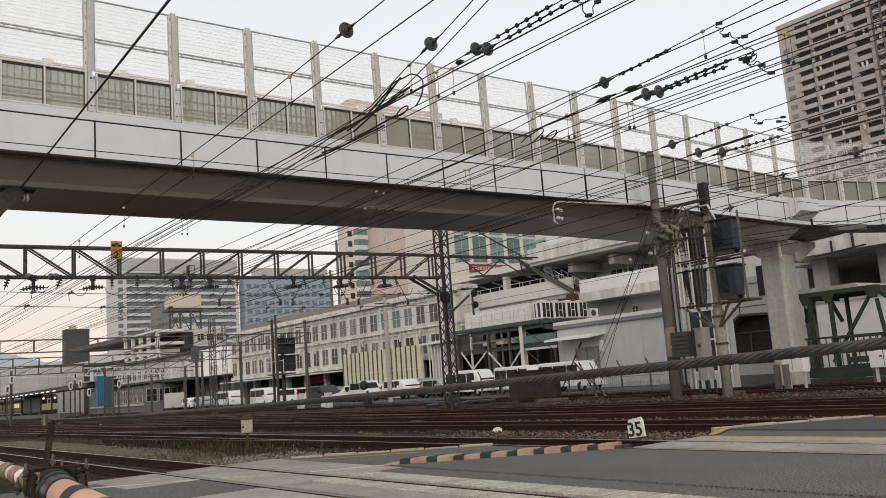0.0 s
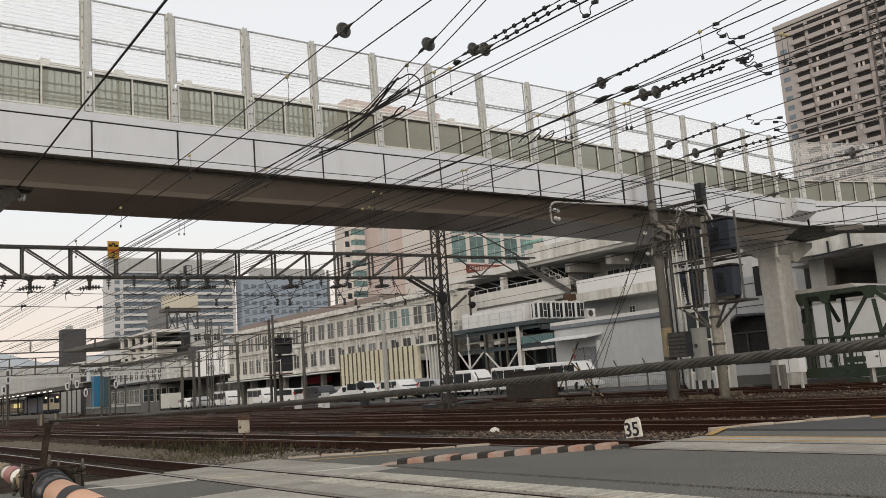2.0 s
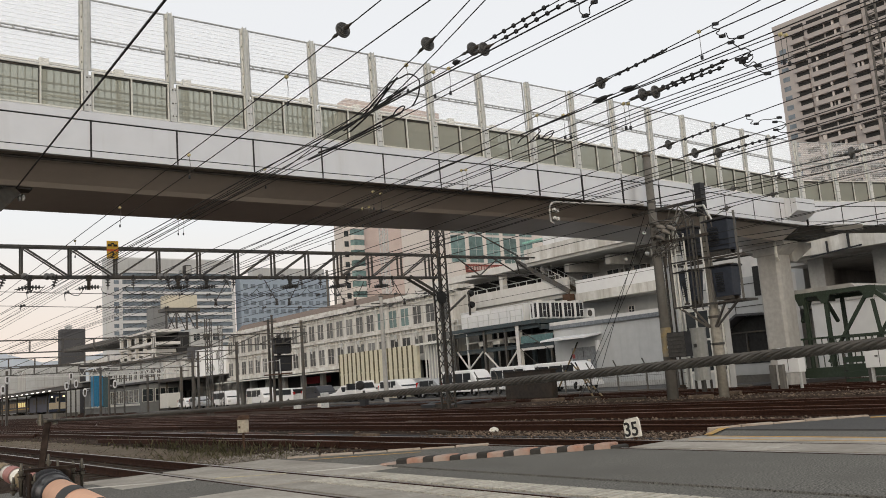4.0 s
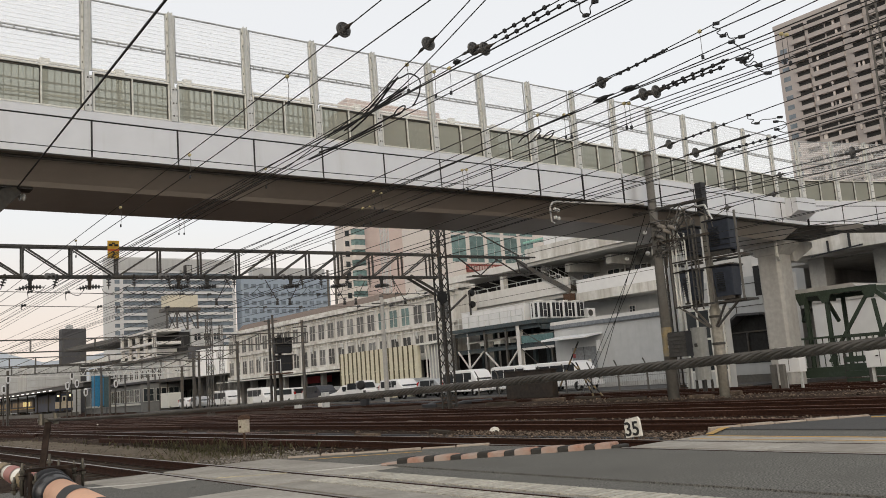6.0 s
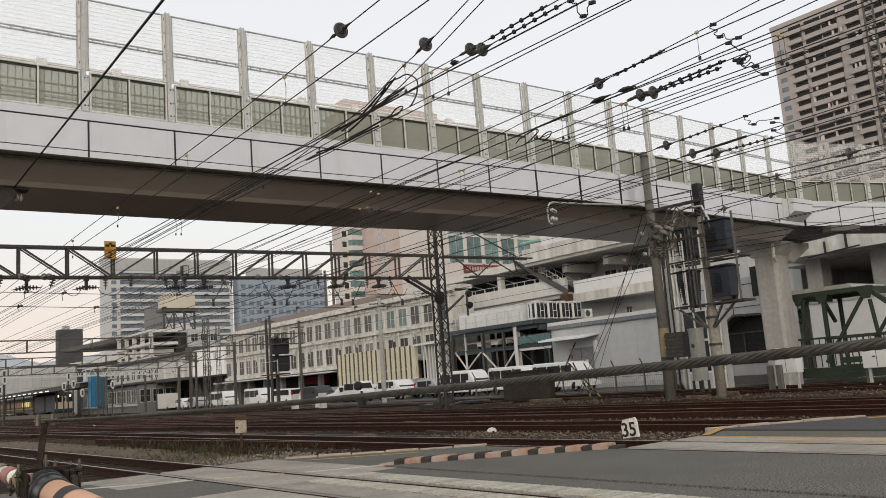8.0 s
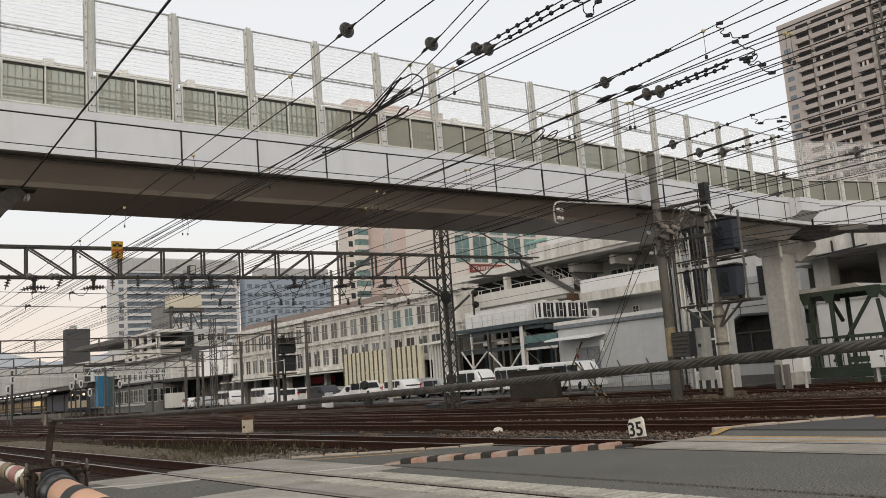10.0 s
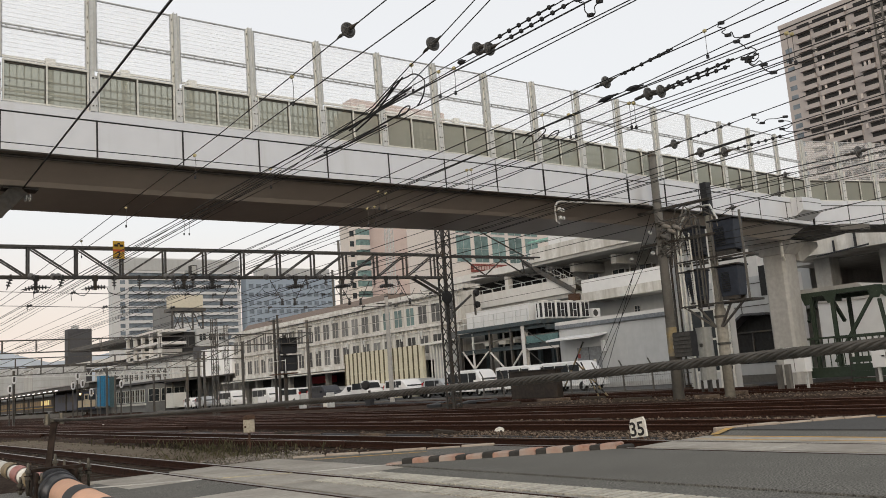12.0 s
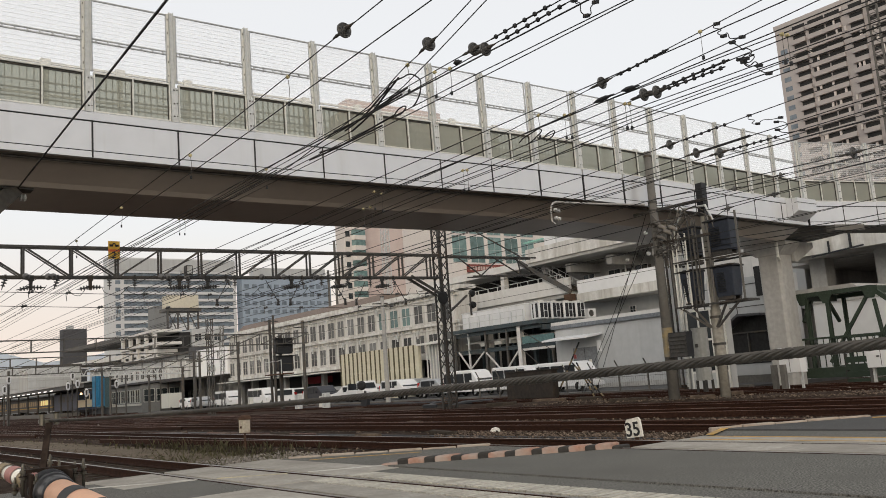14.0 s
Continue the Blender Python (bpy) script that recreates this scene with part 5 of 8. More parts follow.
def bead_string(a, b, count):
    """Small ribbed insulators along a section break."""
    a, b = Vector(a), Vector(b)
    w = (b - a).normalized()
    t = thing("section_insulator", "black ribbed section insulator rod in the wire", "insulator", group="section insulators")
    part("rod", Shape().tube([a, b], 0.012, 6), WIRE, t)
    me = mesh_of("rib", Shape().discs((0, 0, 0), w, [(-0.03, 0.014), (-0.015, 0.036), (0.012, 0.036), (0.03, 0.014)], 8), BLACK_BOX)
    for k in range(count):
        p = a.lerp(b, (k + 0.5) / count)
        piece("rib", me, t, tuple(p))


def dropper(at, drop=0.42):
    """A hanger: a yellow clip on the upper wire and a loop down to the lower one."""
    t = thing("wire_hanger", "thin hanger with a yellow clip between two overhead wires", "wire hanger", at, group="wire hangers")
    part("clip", Shape().discs((0, -0.05, 0), (0, 1, 0), [(0.02, 0.012), (0.03, 0.03), (0.07, 0.03), (0.08, 0.012)], 8), YELLOW_BEAD, t, "dull yellow clip")
    part("strand", Shape().tube([(0.0, 0, 0), (0.03, 0.02, -drop * 0.4), (0, 0, -drop)], 0.005, 4), GREY_STEEL, t)
    part("lower_clamp", Shape().box(-0.012, 0.012, -0.02, 0.02, -drop - 0.03, -drop + 0.03), BLACK_BOX, t)


def jumper(points, r=0.012):
    """A curled cable that ties two wires together."""
    cu = [Vector(p) for p in points]
    path = []
    for i in range(len(cu) - 1):
        p0, p1, p2, p3 = cu[max(i - 1, 0)], cu[i], cu[i + 1], cu[min(i + 2, len(cu) - 1)]
        for k in range(6):
            u = k / 6
            path.append(0.5 * ((2 * p1) + (p2 - p0) * u + (2 * p0 - 5 * p1 + 4 * p2 - p3) * u * u + (3 * p1 - p0 - 3 * p2 + p3) * u ** 3))
    path.append(cu[-1])
    ob = part("jumper_cable", Shape().tube(path, r, 5), WIRE)
    tagged(ob, "curled black jumper cable joining two overhead wires", "cable", "jumper cables")


def build_wires():
    # over the first track
    wire([(5.7, -12, 6.3), (5.7, 8.3, 6.02), (5.7, 13.8, 5.8), (5.7, 23.4, 5.59), (5.7, 34, 5.34), (5.7, 61, 5.4)])
    wire([(5.7, -12, 5.85), (5.7, 7.3, 5.6), (5.7, 13.9, 5.41), (5.7, 31, 5.15), (5.7, 61, 5.0)])
    wire([(5.9, 4, 4.72), (5.7, 12, 4.71), (5.7, 34, 4.71), (5.6, 61, 4.7)], 0.009)
    wire([(6.0, 12, 4.76), (5.9, 34, 4.78), (5.8, 61, 4.75)], 0.009)
    # slanting pair that crosses from the middle towards the first track
    wire([(6.2, 2.0, 6.75), (6.95, 7.8, 6.26), (7.2, 9.25, 6.12), (7.28, 10.1, 6.04), (7.3, 11.2, 5.76), (7.28, 14.0, 5.45), (7.1, 31, 5.2), (6.9, 61, 5.0)])
    wire([(6.4, 2.0, 6.7), (7.1, 7.8, 6.2), (7.36, 9.4, 6.02), (7.45, 10.4, 5.86), (7.3, 11.8, 5.5), (7.0, 15.0, 5.3), (6.9, 31, 5.15)])
    # middle pair with its two tension strings
    wire([(8.3, -10, 6.4), (8.3, 7.6, 6.36), (8.3, 9.6, 6.35), (8.3, 10.9, 6.35), (8.3, 16, 6.28), (8.3, 19.6, 6.2), (8.3, 24, 6.18), (8.3, 31, 6.2), (8.0, 61, 5.6)])
    wire([(8.3, -10, 6.3), (8.3, 7.55, 6.27), (8.3, 9.35, 6.25), (8.3, 10.9, 6.23), (8.3, 16, 6.18), (8.3, 24, 6.12), (8.2, 31, 6.0), (8.0, 61, 5.5)])
    wire([(8.3, -10, 5.85), (8.3, 6.59, 5.88), (8.3, 9.57, 5.93), (8.3, 10.93, 5.94), (8.3, 20, 6.0), (8.3, 31, 5.9), (8.3, 61, 5.4)])
    wire([(8.3, -10, 5.8), (8.3, 7.0, 5.84), (8.3, 10.94, 5.84), (8.3, 20, 5.9), (8.4, 31, 5.85), (8.4, 61, 5.3)])
    # over the second track
    wire([(10.95, -8, 6.9), (10.95, 6.28, 6.35), (10.95, 9.38, 6.14), (10.95, 10.95, 6.04), (10.95, 12.45, 5.93), (10.95, 14.6, 5.88), (10.95, 31, 5.6), (10.95, 61, 5.4)])
    wire([(10.95, -8, 6.3), (10.95, 5.5, 6.0), (10.95, 6.65, 5.94), (10.95, 8.45, 5.86), (10.95, 9.55, 5.84), (10.95, 14.6, 5.74), (10.95, 31, 5.5), (10.95, 61, 5.3)])
    wire([(10.97, -8, 5.6), (10.97, 4.8, 5.73), (10.97, 5.92, 5.75), (10.97, 8.45, 5.79), (10.97, 10.3, 5.82), (10.97, 16.5, 5.75), (10.97, 31, 5.4), (10.97, 61, 5.2)])
    wire([(10.95, -8, 5.7), (10.95, 6.8, 5.66), (10.95, 8.5, 5.63), (10.95, 13.3, 5.54), (10.95, 17.2, 5.55), (10.9, 31, 5.1), (10.9, 61, 5.0)])
    wire([(11.0, -8, 5.35), (11.0, 4.64, 5.43), (11.0, 8.5, 5.49), (10.95, 14.2, 5.41), (11.0, 31, 5.05), (11.0, 61, 4.95)])
    wire([(11.0, -8, 5.3), (11.0, 4.66, 5.36), (11.0, 8.5, 5.41), (10.95, 14.2, 5.33), (11.0, 31, 5.0), (11.0, 61, 4.9)])
    wire([(10.95, -8, 5.2), (10.95, 4.67, 5.25), (10.95, 8.53, 5.28), (10.95, 12.2, 5.1), (10.95, 31, 4.85), (10.95, 61, 4.8)], 0.009)
    # third track
    wire([(15.15, -6, 6.25), (15.15, 6.56, 6.16), (15.15, 9.26, 6.08), (15.15, 11.25, 6.01), (15.15, 14, 5.92), (15.15, 31, 5.7), (15.15, 61, 5.5)], 0.01)
    wire([(15.15, -6, 5.75), (15.15, 6.63, 5.69), (15.15, 8.58, 5.67), (15.15, 10.6, 5.65), (15.15, 14, 5.55), (15.15, 31, 5.35), (15.15, 61, 5.2)], 0.01)
    wire([(15.17, -6, 5.5), (15.17, 8.78, 5.49), (15.17, 10.04, 5.51), (15.17, 14, 5.45), (15.1, 31, 5.2), (15.1, 61, 5.0)], 0.01)
    wire([(15.15, -6, 5.2), (15.15, 6.69, 5.29), (15.15, 9.43, 5.35), (15.15, 14, 5.3), (15.1, 31, 5.0), (15.1, 61, 4.9)], 0.01)
    wire([(15.15, -6, 4.7), (15.15, 7.3, 4.79), (15.15, 12, 4.9), (15.1, 31, 4.8), (15.1, 61, 4.8)], 0.01)
    # tracks beyond
    for x, zs in ((19.0, (6.4, 5.2)), (22.2, (6.3, 5.1)), (29.4, (6.4, 5.4))):
        for k, z in enumerate(zs):
            wire([(x + 0.1 * k, -6, z + 0.1), (x, 12, z), (x, 31, z - 0.08), (x, 61, z - 0.15)], 0.01, sag=0.12 if k == 0 else 0.03)
    for x, z in ((16.6, 5.8),):
        wire([(x + 0.2, -6, z + 0.15), (x, 12, z), (x - 0.1, 31, z - 0.15), (x - 0.2, 61, z - 0.3)], 0.0085)
    for x, z in ((9.8, 5.62), (9.85, 5.3), (13.0, 6.05), (13.1, 5.9)):
        wire([(x, -6, z + 0.1), (x, 12, z + 0.03), (x, 22, z), (x - 0.1, 61, z - 0.2)], 0.009)
    # feeders across the poles
    for pts in ([(24.2, 19.0, 7.1), (24.3, 15.5, 6.9), (24.3, 14.17, 6.82), (24.3, 12.68, 6.79), (24.3, -8, 6.6)], [(24.2, 19.0, 6.93), (24.3, 15.71, 6.77), (24.3, 12.72, 6.57), (24.3, -8, 6.4)],
                [(24.2, 19.0, 6.88), (24.3, 17.82, 6.63), (24.3, 15.99, 6.6), (24.3, 14.8, 6.58), (24.3, -8, 6.3)], [(24.5, 17.1, 5.9), (24.3, 16.05, 6.18), (24.3, 14.35, 6.26), (24.3, 12.77, 6.24), (24.3, -8, 6.0)],
                [(24.2, 19.0, 5.3), (24.3, 12.0, 5.0), (24.3, -8, 5.0)], [(24.2, 19.0, 5.1), (24.3, 12.0, 4.85), (24.3, -8, 4.8)], [(24.2, 19.0, 4.95), (24.3, 12.0, 4.7), (24.3, -8, 4.6)]):
        wire(pts, 0.012, "feeder_cable", "black feeder cable strung between the poles")
    for p, q in (((24.3, 15.71, 6.77), 0.1), ((24.3, 14.35, 6.26), 0.1), ((24.3, 16.05, 6.18), 0.1), ((24.3, 14.05, 6.82), 0.09)):
        disc_insulator(p, (0, 1, 0), q)
    # steep cable anchored under the footbridge
    wire([(1.62, -20, 4.43), (3.22, 9.0, 5.77), (3.87, 20.9, 6.28)], 0.018, "anchor_cable", "thick black cable anchored beneath the footbridge")
    # stay ropes of the far mast
    for a, b in (((24.2, 19.0, 6.6), (30.4, 29.6, -0.2)), ((24.2, 19.0, 6.0), (31.2, 30.2, -0.2)), ((24.25, 19.1, 7.2), (30.4, 28.6, -0.2))):
        wire([a, b], 0.013, "stay_wire", "slanting black stay wire of the concrete pole")
    for p, w in (((5.7, 9.23, 5.99), (0, 1, -0.03)), ((7.2, 9.34, 6.12), (0.1, 1, -0.1)), ((8.3, 9.62, 6.35), (0, 1, 0)), ((8.3, 9.35, 6.25), (0, 1, 0)), ((10.95, 9.38, 6.14), (0, 1, -0.05)),
                 ((10.95, 8.52, 5.65), (0, 1, 0)), ((10.95, 8.26, 5.61), (0, 1, 0)), ((15.15, 11.25, 6.01), (0, 1, 0)), ((15.15, 10.6, 5.65), (0, 1, 0)), ((15.17, 10.04, 5.51), (0, 1, 0)), ((15.15, 7.3, 4.79), (0, 1, 0))):
        disc_insulator(p, w)
    bead_string((8.3, 7.9, 6.37), (8.3, 9.2, 6.35), 6)
    bead_string((8.3, 7.62, 6.27), (8.3, 8.95, 6.245), 6)
    bead_string((10.95, 7.95, 6.22), (10.95, 9.05, 6.155), 6)
    bead_string((10.95, 6.9, 5.675), (10.95, 8.2, 5.64), 7)
    bead_string((10.95, 6.98, 5.59), (10.95, 8.1, 5.6), 7)
    bead_string((15.15, 9.75, 6.06), (15.15, 10.9, 6.01), 6)
    bead_string((15.17, 8.7, 5.49), (15.17, 9.8, 5.51), 7)
    # tension spindles and the thick sleeve of the third track
    for a, c in (((10.95, 9.62, 5.85), (10.95, 9.15, 5.86)), ((10.95, 8.98, 5.86), (10.95, 8.6, 5.83)), ((8.3, 10.15, 6.3), (8.3, 9.95, 6.27))):
        a, c = Vector(a), Vector(c)
        sp = thing("wire_tensioner", "dark spindle-shaped tensioner in the overhead wire", "tensioner", group="wire tensioners")
        part("spindle", Shape().tube([a, a.lerp(c, 0.15), a.lerp(c, 0.3), a.lerp(c, 0.6), a.lerp(c, 0.75), c], [0.012, 0.03, 0.045, 0.042, 0.022, 0.012], 8), BLACK_BOX, sp)
        part("bolt", Shape().tube([a.lerp(c, 0.45) - Vector((0.06, 0, 0)), a.lerp(c, 0.45) + Vector((0.06, 0, 0))], 0.014, 6), DARK_STEEL, sp)
    wire([(15.15, 9.3, 5.67), (15.15, 10.5, 5.65)], 0.028, "wire_sleeve", "thick dark sleeve round an overhead wire")
    for x, y, z in ((5.7, 10.91, 5.9), (5.7, 14.92, 5.73), (5.7, 19.2, 5.62), (5.7, 23.08, 5.54), (8.3, 10.67, 6.33), (8.3, 10.26, 6.25), (8.3, 22.68, 6.19), (8.32, 22.34, 6.13), (8.3, 17.13, 6.25), (7.3, 10.05, 6.06),
                    (10.95, 11.01, 6.04), (10.97, 10.36, 5.85), (10.98, 10.23, 5.82), (10.95, 8.94, 5.62), (10.97, 8.86, 5.6), (10.95, 7.33, 6.28), (10.96, 6.03, 5.74), (10.97, 5.96, 5.7), (10.95, 16.8, 5.86), (10.97, 16.51, 5.75),
                    (10.95, 17.33, 5.55), (10.97, 17.04, 5.54), (10.95, 13.37, 5.55), (10.96, 13.24, 5.53)):
        dropper((x, y, z))
    # looped jumpers: a wide loop over the middle pair and bundles of thick strands below it
    jumper([(8.0, 11.68, 6.32), (8.0, 11.46, 6.38), (8.0, 11.2, 6.36), (8.0, 10.98, 6.35), (8.0, 10.79, 6.25), (8.0, 10.68, 6.12), (8.0, 10.72, 5.93), (8.0, 10.85, 5.81), (8.0, 10.93, 5.78)], 0.013)
    jumper([(8.0, 11.53, 5.77), (8.0, 11.38, 5.85), (8.0, 11.21, 5.86), (8.0, 11.14, 5.82), (8.0, 11.27, 5.76), (8.0, 11.48, 5.76)], 0.013)
    for a, c in (((8.0, 13.65, 6.06), (8.0, 11.06, 6.14)), ((8.0, 13.54, 6.08), (8.0, 11.23, 6.08)), ((8.0, 13.13, 5.98), (8.0, 11.61, 6.32)), ((8.0, 14.55, 5.78), (8.0, 11.53, 5.79)), ((8.0, 14.12, 5.82), (8.0, 11.89, 5.72)), ((8.0, 12.9, 5.9), (8.0, 11.3, 6.4))):
        jumper([a, (a[0] + 0.05, a[1] * 0.65 + c[1] * 0.35, a[2] * 0.65 + c[2] * 0.35 - 0.015), (c[0] + 0.03, a[1] * 0.3 + c[1] * 0.7, a[2] * 0.3 + c[2] * 0.7), c], 0.018)
    jumper([(10.95, 11.59, 5.66), (10.95, 11.47, 5.72), (10.95, 11.22, 5.76), (10.95, 11.02, 5.78), (10.95, 10.96, 5.72), (10.95, 11.08, 5.66), (10.95, 11.24, 5.6), (10.95, 11.41, 5.57)], 0.012)
    jumper([(10.95, 10.94, 5.57), (10.95, 10.78, 5.63), (10.95, 10.63, 5.63), (10.95, 10.68, 5.55), (10.95, 10.87, 5.5)], 0.012)
    # curled thin jumpers with their clamps
    curls = ([(10.95, 7.03, 6.29), (10.96, 7.1, 6.26), (10.95, 6.97, 6.17), (10.94, 7.03, 6.14), (10.95, 6.94, 6.06), (10.96, 6.88, 6.09), (10.95, 6.83, 5.98), (10.95, 6.64, 5.93)],
             [(10.95, 6.81, 5.91), (10.95, 6.71, 5.81), (10.96, 6.66, 5.74), (10.95, 6.6, 5.74), (10.94, 6.51, 5.66), (10.95, 6.57, 5.61), (10.96, 6.49, 5.61), (10.95, 6.62, 5.59), (10.94, 6.66, 5.63), (10.95, 6.66, 5.52), (10.95, 6.59, 5.45), (10.95, 6.5, 5.43), (10.95, 6.41, 5.32), (10.95, 6.3, 5.25)],
             [(10.97, 6.74, 5.62), (10.98, 6.6, 5.66), (10.97, 6.5, 5.58), (10.96, 6.58, 5.52), (10.97, 6.68, 5.56), (10.98, 6.6, 5.48), (10.97, 6.5, 5.5), (10.97, 6.44, 5.42)],
             [(8.3, 7.45, 6.25), (8.31, 7.43, 6.2), (8.3, 7.35, 6.17), (8.29, 7.34, 6.04), (8.3, 7.26, 5.95), (8.3, 7.18, 5.94), (8.31, 7.18, 6.04), (8.3, 7.08, 6.07)],
             [(15.15, 9.26, 6.08), (15.16, 9.3, 6.02), (15.15, 9.16, 5.95), (15.14, 9.22, 5.9), (15.15, 9.1, 5.86), (15.15, 8.98, 5.9), (15.15, 8.8, 5.86), (15.15, 8.6, 5.84)],
             [(15.15, 8.7, 5.78), (15.16, 8.56, 5.74), (15.15, 8.48, 5.66), (15.14, 8.58, 5.6), (15.15, 8.7, 5.62), (15.16, 8.6, 5.54), (15.15, 8.45, 5.5), (15.15, 8.2, 5.47)])
    for loop in curls:
        jumper(loop, 0.008)
        for q in (0, len(loop) // 2, -1):
            cl = thing("wire_clamp", "small black clamp gripping a jumper cable", "clamp", loop[q], group="jumper clamps")
            part("jaw", Shape().bar((0, -0.045, -0.01), (0, 0.045, 0.01), 0.045), BLACK_BOX, cl)
            part("bolt", Shape().tube([(-0.035, 0, 0), (0.035, 0, 0)], 0.012, 6), DARK_STEEL, cl)
    pi = thing("pipe_hanger", "bent pale pipe hanger with four porcelain insulators", "insulator bracket", (19.5, 19.24, 6.36))
    part("pipe", Shape().tube([(4.6, 0.06, 0.6), (2.0, 0.06, 0.46), (0.35, 0.0, 0.38), (0.12, 0, 0.38), (-0.06, 0, 0.33), (-0.17, 0, 0.2), (-0.19, 0, 0.05), (-0.17, 0, -0.3), (-0.05, 0, -0.36)], 0.035, 8), CONCRETE, pi)
    for dx, dz in ((-0.02, 0.1), (0.12, 0.08), (-0.02, -0.17), (0.12, -0.19)):
        part("insulator_shed", Shape().discs((0.0 + dx, 0.05, dz), (0.3, -1, 0), [(0, 0.03), (0.02, 0.06), (0.05, 0.07), (0.06, 0.04), (0.08, 0.07), (0.11, 0.065), (0.13, 0.02)], 12), PORCELAIN, pi)
    for p in ((24.75, 19.95, 6.0), (24.85, 20.0, 5.25), (25.9, 21.9, 5.35)):
        rg = thing("stay_insulator", "white porcelain stay insulator", "insulator", p, group="stay insulators")
        part("shed", Shape().discs((-0.05, -0.1, 0.08), (0.45, 0.75, -0.5), [(0, 0.03), (0.02, 0.08), (0.07, 0.085), (0.12, 0.06), (0.15, 0.03)], 14), PORCELAIN, rg)
    bk = thing("cable_anchor", "black steel anchor bracket under the footbridge", "bracket", (3.87, 20.9, 6.26))
    part("plate", Shape().box(-0.42, 0.32, -0.2, 0.2, 0.0, 0.08), DARK_STEEL, bk)
    part("strut", Shape().bar((-0.15, 0.0, 0.0), (-1.6, 0.0, -1.55), 0.3, 0.22), DARK_STEEL, bk, "dark weathered steel strut")
    part("strut_flange", Shape().bar((-0.02, -0.17, 0.0), (-1.5, -0.17, -1.6), 0.03, 0.3), DARK_STEEL, bk)
    part("shackle", Shape().tube([(0, 0, 0), (-0.1, 0, -0.12), (-0.35, 0.6, -0.5)], 0.06, 8), DARK_STEEL, bk)
    part("insulator_shed", Shape().discs((0.05, 0, -0.16), (1, 0, 0), [(0, 0.03), (0.02, 0.09), (0.05, 0.09), (0.07, 0.04), (0.1, 0.09), (0.13, 0.09), (0.16, 0.03)], 10), PORCELAIN, bk)


# ---- gantry fittings ----
FITTING_GREY = material("weathered_grey_glaze", (0.16, 0.155, 0.15), 0.4, grain=12, amount=0.2, bump=0.05)


def build_gantry_fittings():
    t = thing("gantry_side_arm", "dark lattice side arm on the far side of the mast", "gantry", group="")
    y = 31.2
    for dy in (-0.22, 0.22):
        part("top_chord", Shape().bar((24.0, y + dy, 6.98), (29.7, y + dy, 7.05), 0.065), DARK_STEEL, t)
        part("bottom_chord", Shape().bar((25.5, y + dy, 6.05), (29.6, y + dy, 6.2), 0.055), GREY_STEEL, t)
    for xa, za, xb, zb in ((24.6, 6.95, 26.0, 6.08), (27.3, 7.0, 26.0, 6.08), (26.8, 7.0, 28.6, 6.15), (28.2, 7.02, 29.5, 6.2), (28.6, 6.15, 28.4, 7.0), (25.9, 8.2, 28.6, 7.1)):
        part("diagonal", Shape().bar((xa, y - 0.22, za), (xb, y - 0.22, zb), 0.05), DARK_STEEL, t)
    for dy in (-0.22, 0.22):
        part("knee", Shape().bar((23.5, y + dy, 5.2), (21.9, y + dy, 6.0), 0.1), GREY_STEEL, t)
    s = thing("number_plate_on_gantry", "yellow plate with a black two on the gantry", "sign", (8.9, 30.9, 6.72))
    part("plate", Shape().box(-0.2, 0.2, -0.012, 0.012, -0.32, 0.32), SIGN_YELLOW, s)
    part("wing_mark", Shape().box(-0.16, -0.03, -0.018, -0.012, 0.12, 0.2).box(0.03, 0.16, -0.018, -0.012, 0.12, 0.2).box(-0.05, 0.05, -0.018, -0.012, 0.2, 0.25), BLACK_PAINT, s)
    part("red_band", Shape().box(-0.2, 0.2, -0.016, -0.012, -0.06, 0.02), material("orange_red_band", (0.5, 0.1, 0.03), 0.5), s)
    numeral(s, "2", (-0.09, -0.016, -0.29), 0.32, 0)
    part("hook", Shape().box(-0.03, 0.03, 0.012, 0.06, -0.3, 0.3), GALV, s)
    # strain and suspension insulators on the lower chord
    disc = [(0, 0.015), (0.03, 0.03), (0.05, 0.085), (0.075, 0.09), (0.09, 0.03), (0.13, 0.025), (0.15, 0.085), (0.175, 0.09), (0.19, 0.03), (0.23, 0.025), (0.25, 0.07), (0.275, 0.075), (0.29, 0.02), (0.42, 0.012)]
    for x, lean in ((5.4, -0.3), (7.03, -0.35), (8.74, 0.0), (9.63, 0.0), (10.89, 0.1), (11.62, 0.0), (13.1, 0.6), (13.47, 0.0), (16.4, 0.1), (17.3, 0.0), (18.6, -0.3), (19.7, 0.0), (20.9, 0.2)):
        h = thing("gantry_insulator", "ribbed insulator hanging from the gantry beam", "insulator", (x, y - 0.25, 5.7 + 0.0135 * (x - 7)), group="gantry insulators")
        part("shed", Shape().discs((0, 0, -0.02), (lean, 0, -1), disc, 10), GREY_INSULATOR, h)
        part("hook", Shape().box(-0.03, 0.03, -0.03, 0.03, -0.06, 0.1), DARK_STEEL, h)
    for x in (6.17, 8.09, 11.27, 12.37, 15.9, 18.1, 20.3):
        h = thing("strain_bracket", "steel drop bracket with ribbed insulators on both sides", "insulator bracket", (x, y - 0.25, 5.7 + 0.0135 * (x - 7)), group="gantry brackets")
        part("bracket", Shape().box(-0.09, 0.09, -0.04, 0.04, -0.12, 0.08).box(-0.05, 0.05, -0.05, 0.05, -0.44, -0.1).box(-0.11, 0.11, -0.06, 0.06, -0.36, -0.3), DARK_STEEL, h)
        for side in (-1, 1):
            part("side_shed", Shape().discs((0.05 * side, 0, -0.34), (side, 0, 0.12 * side - 0.1), disc, 10), GREY_INSULATOR, h)
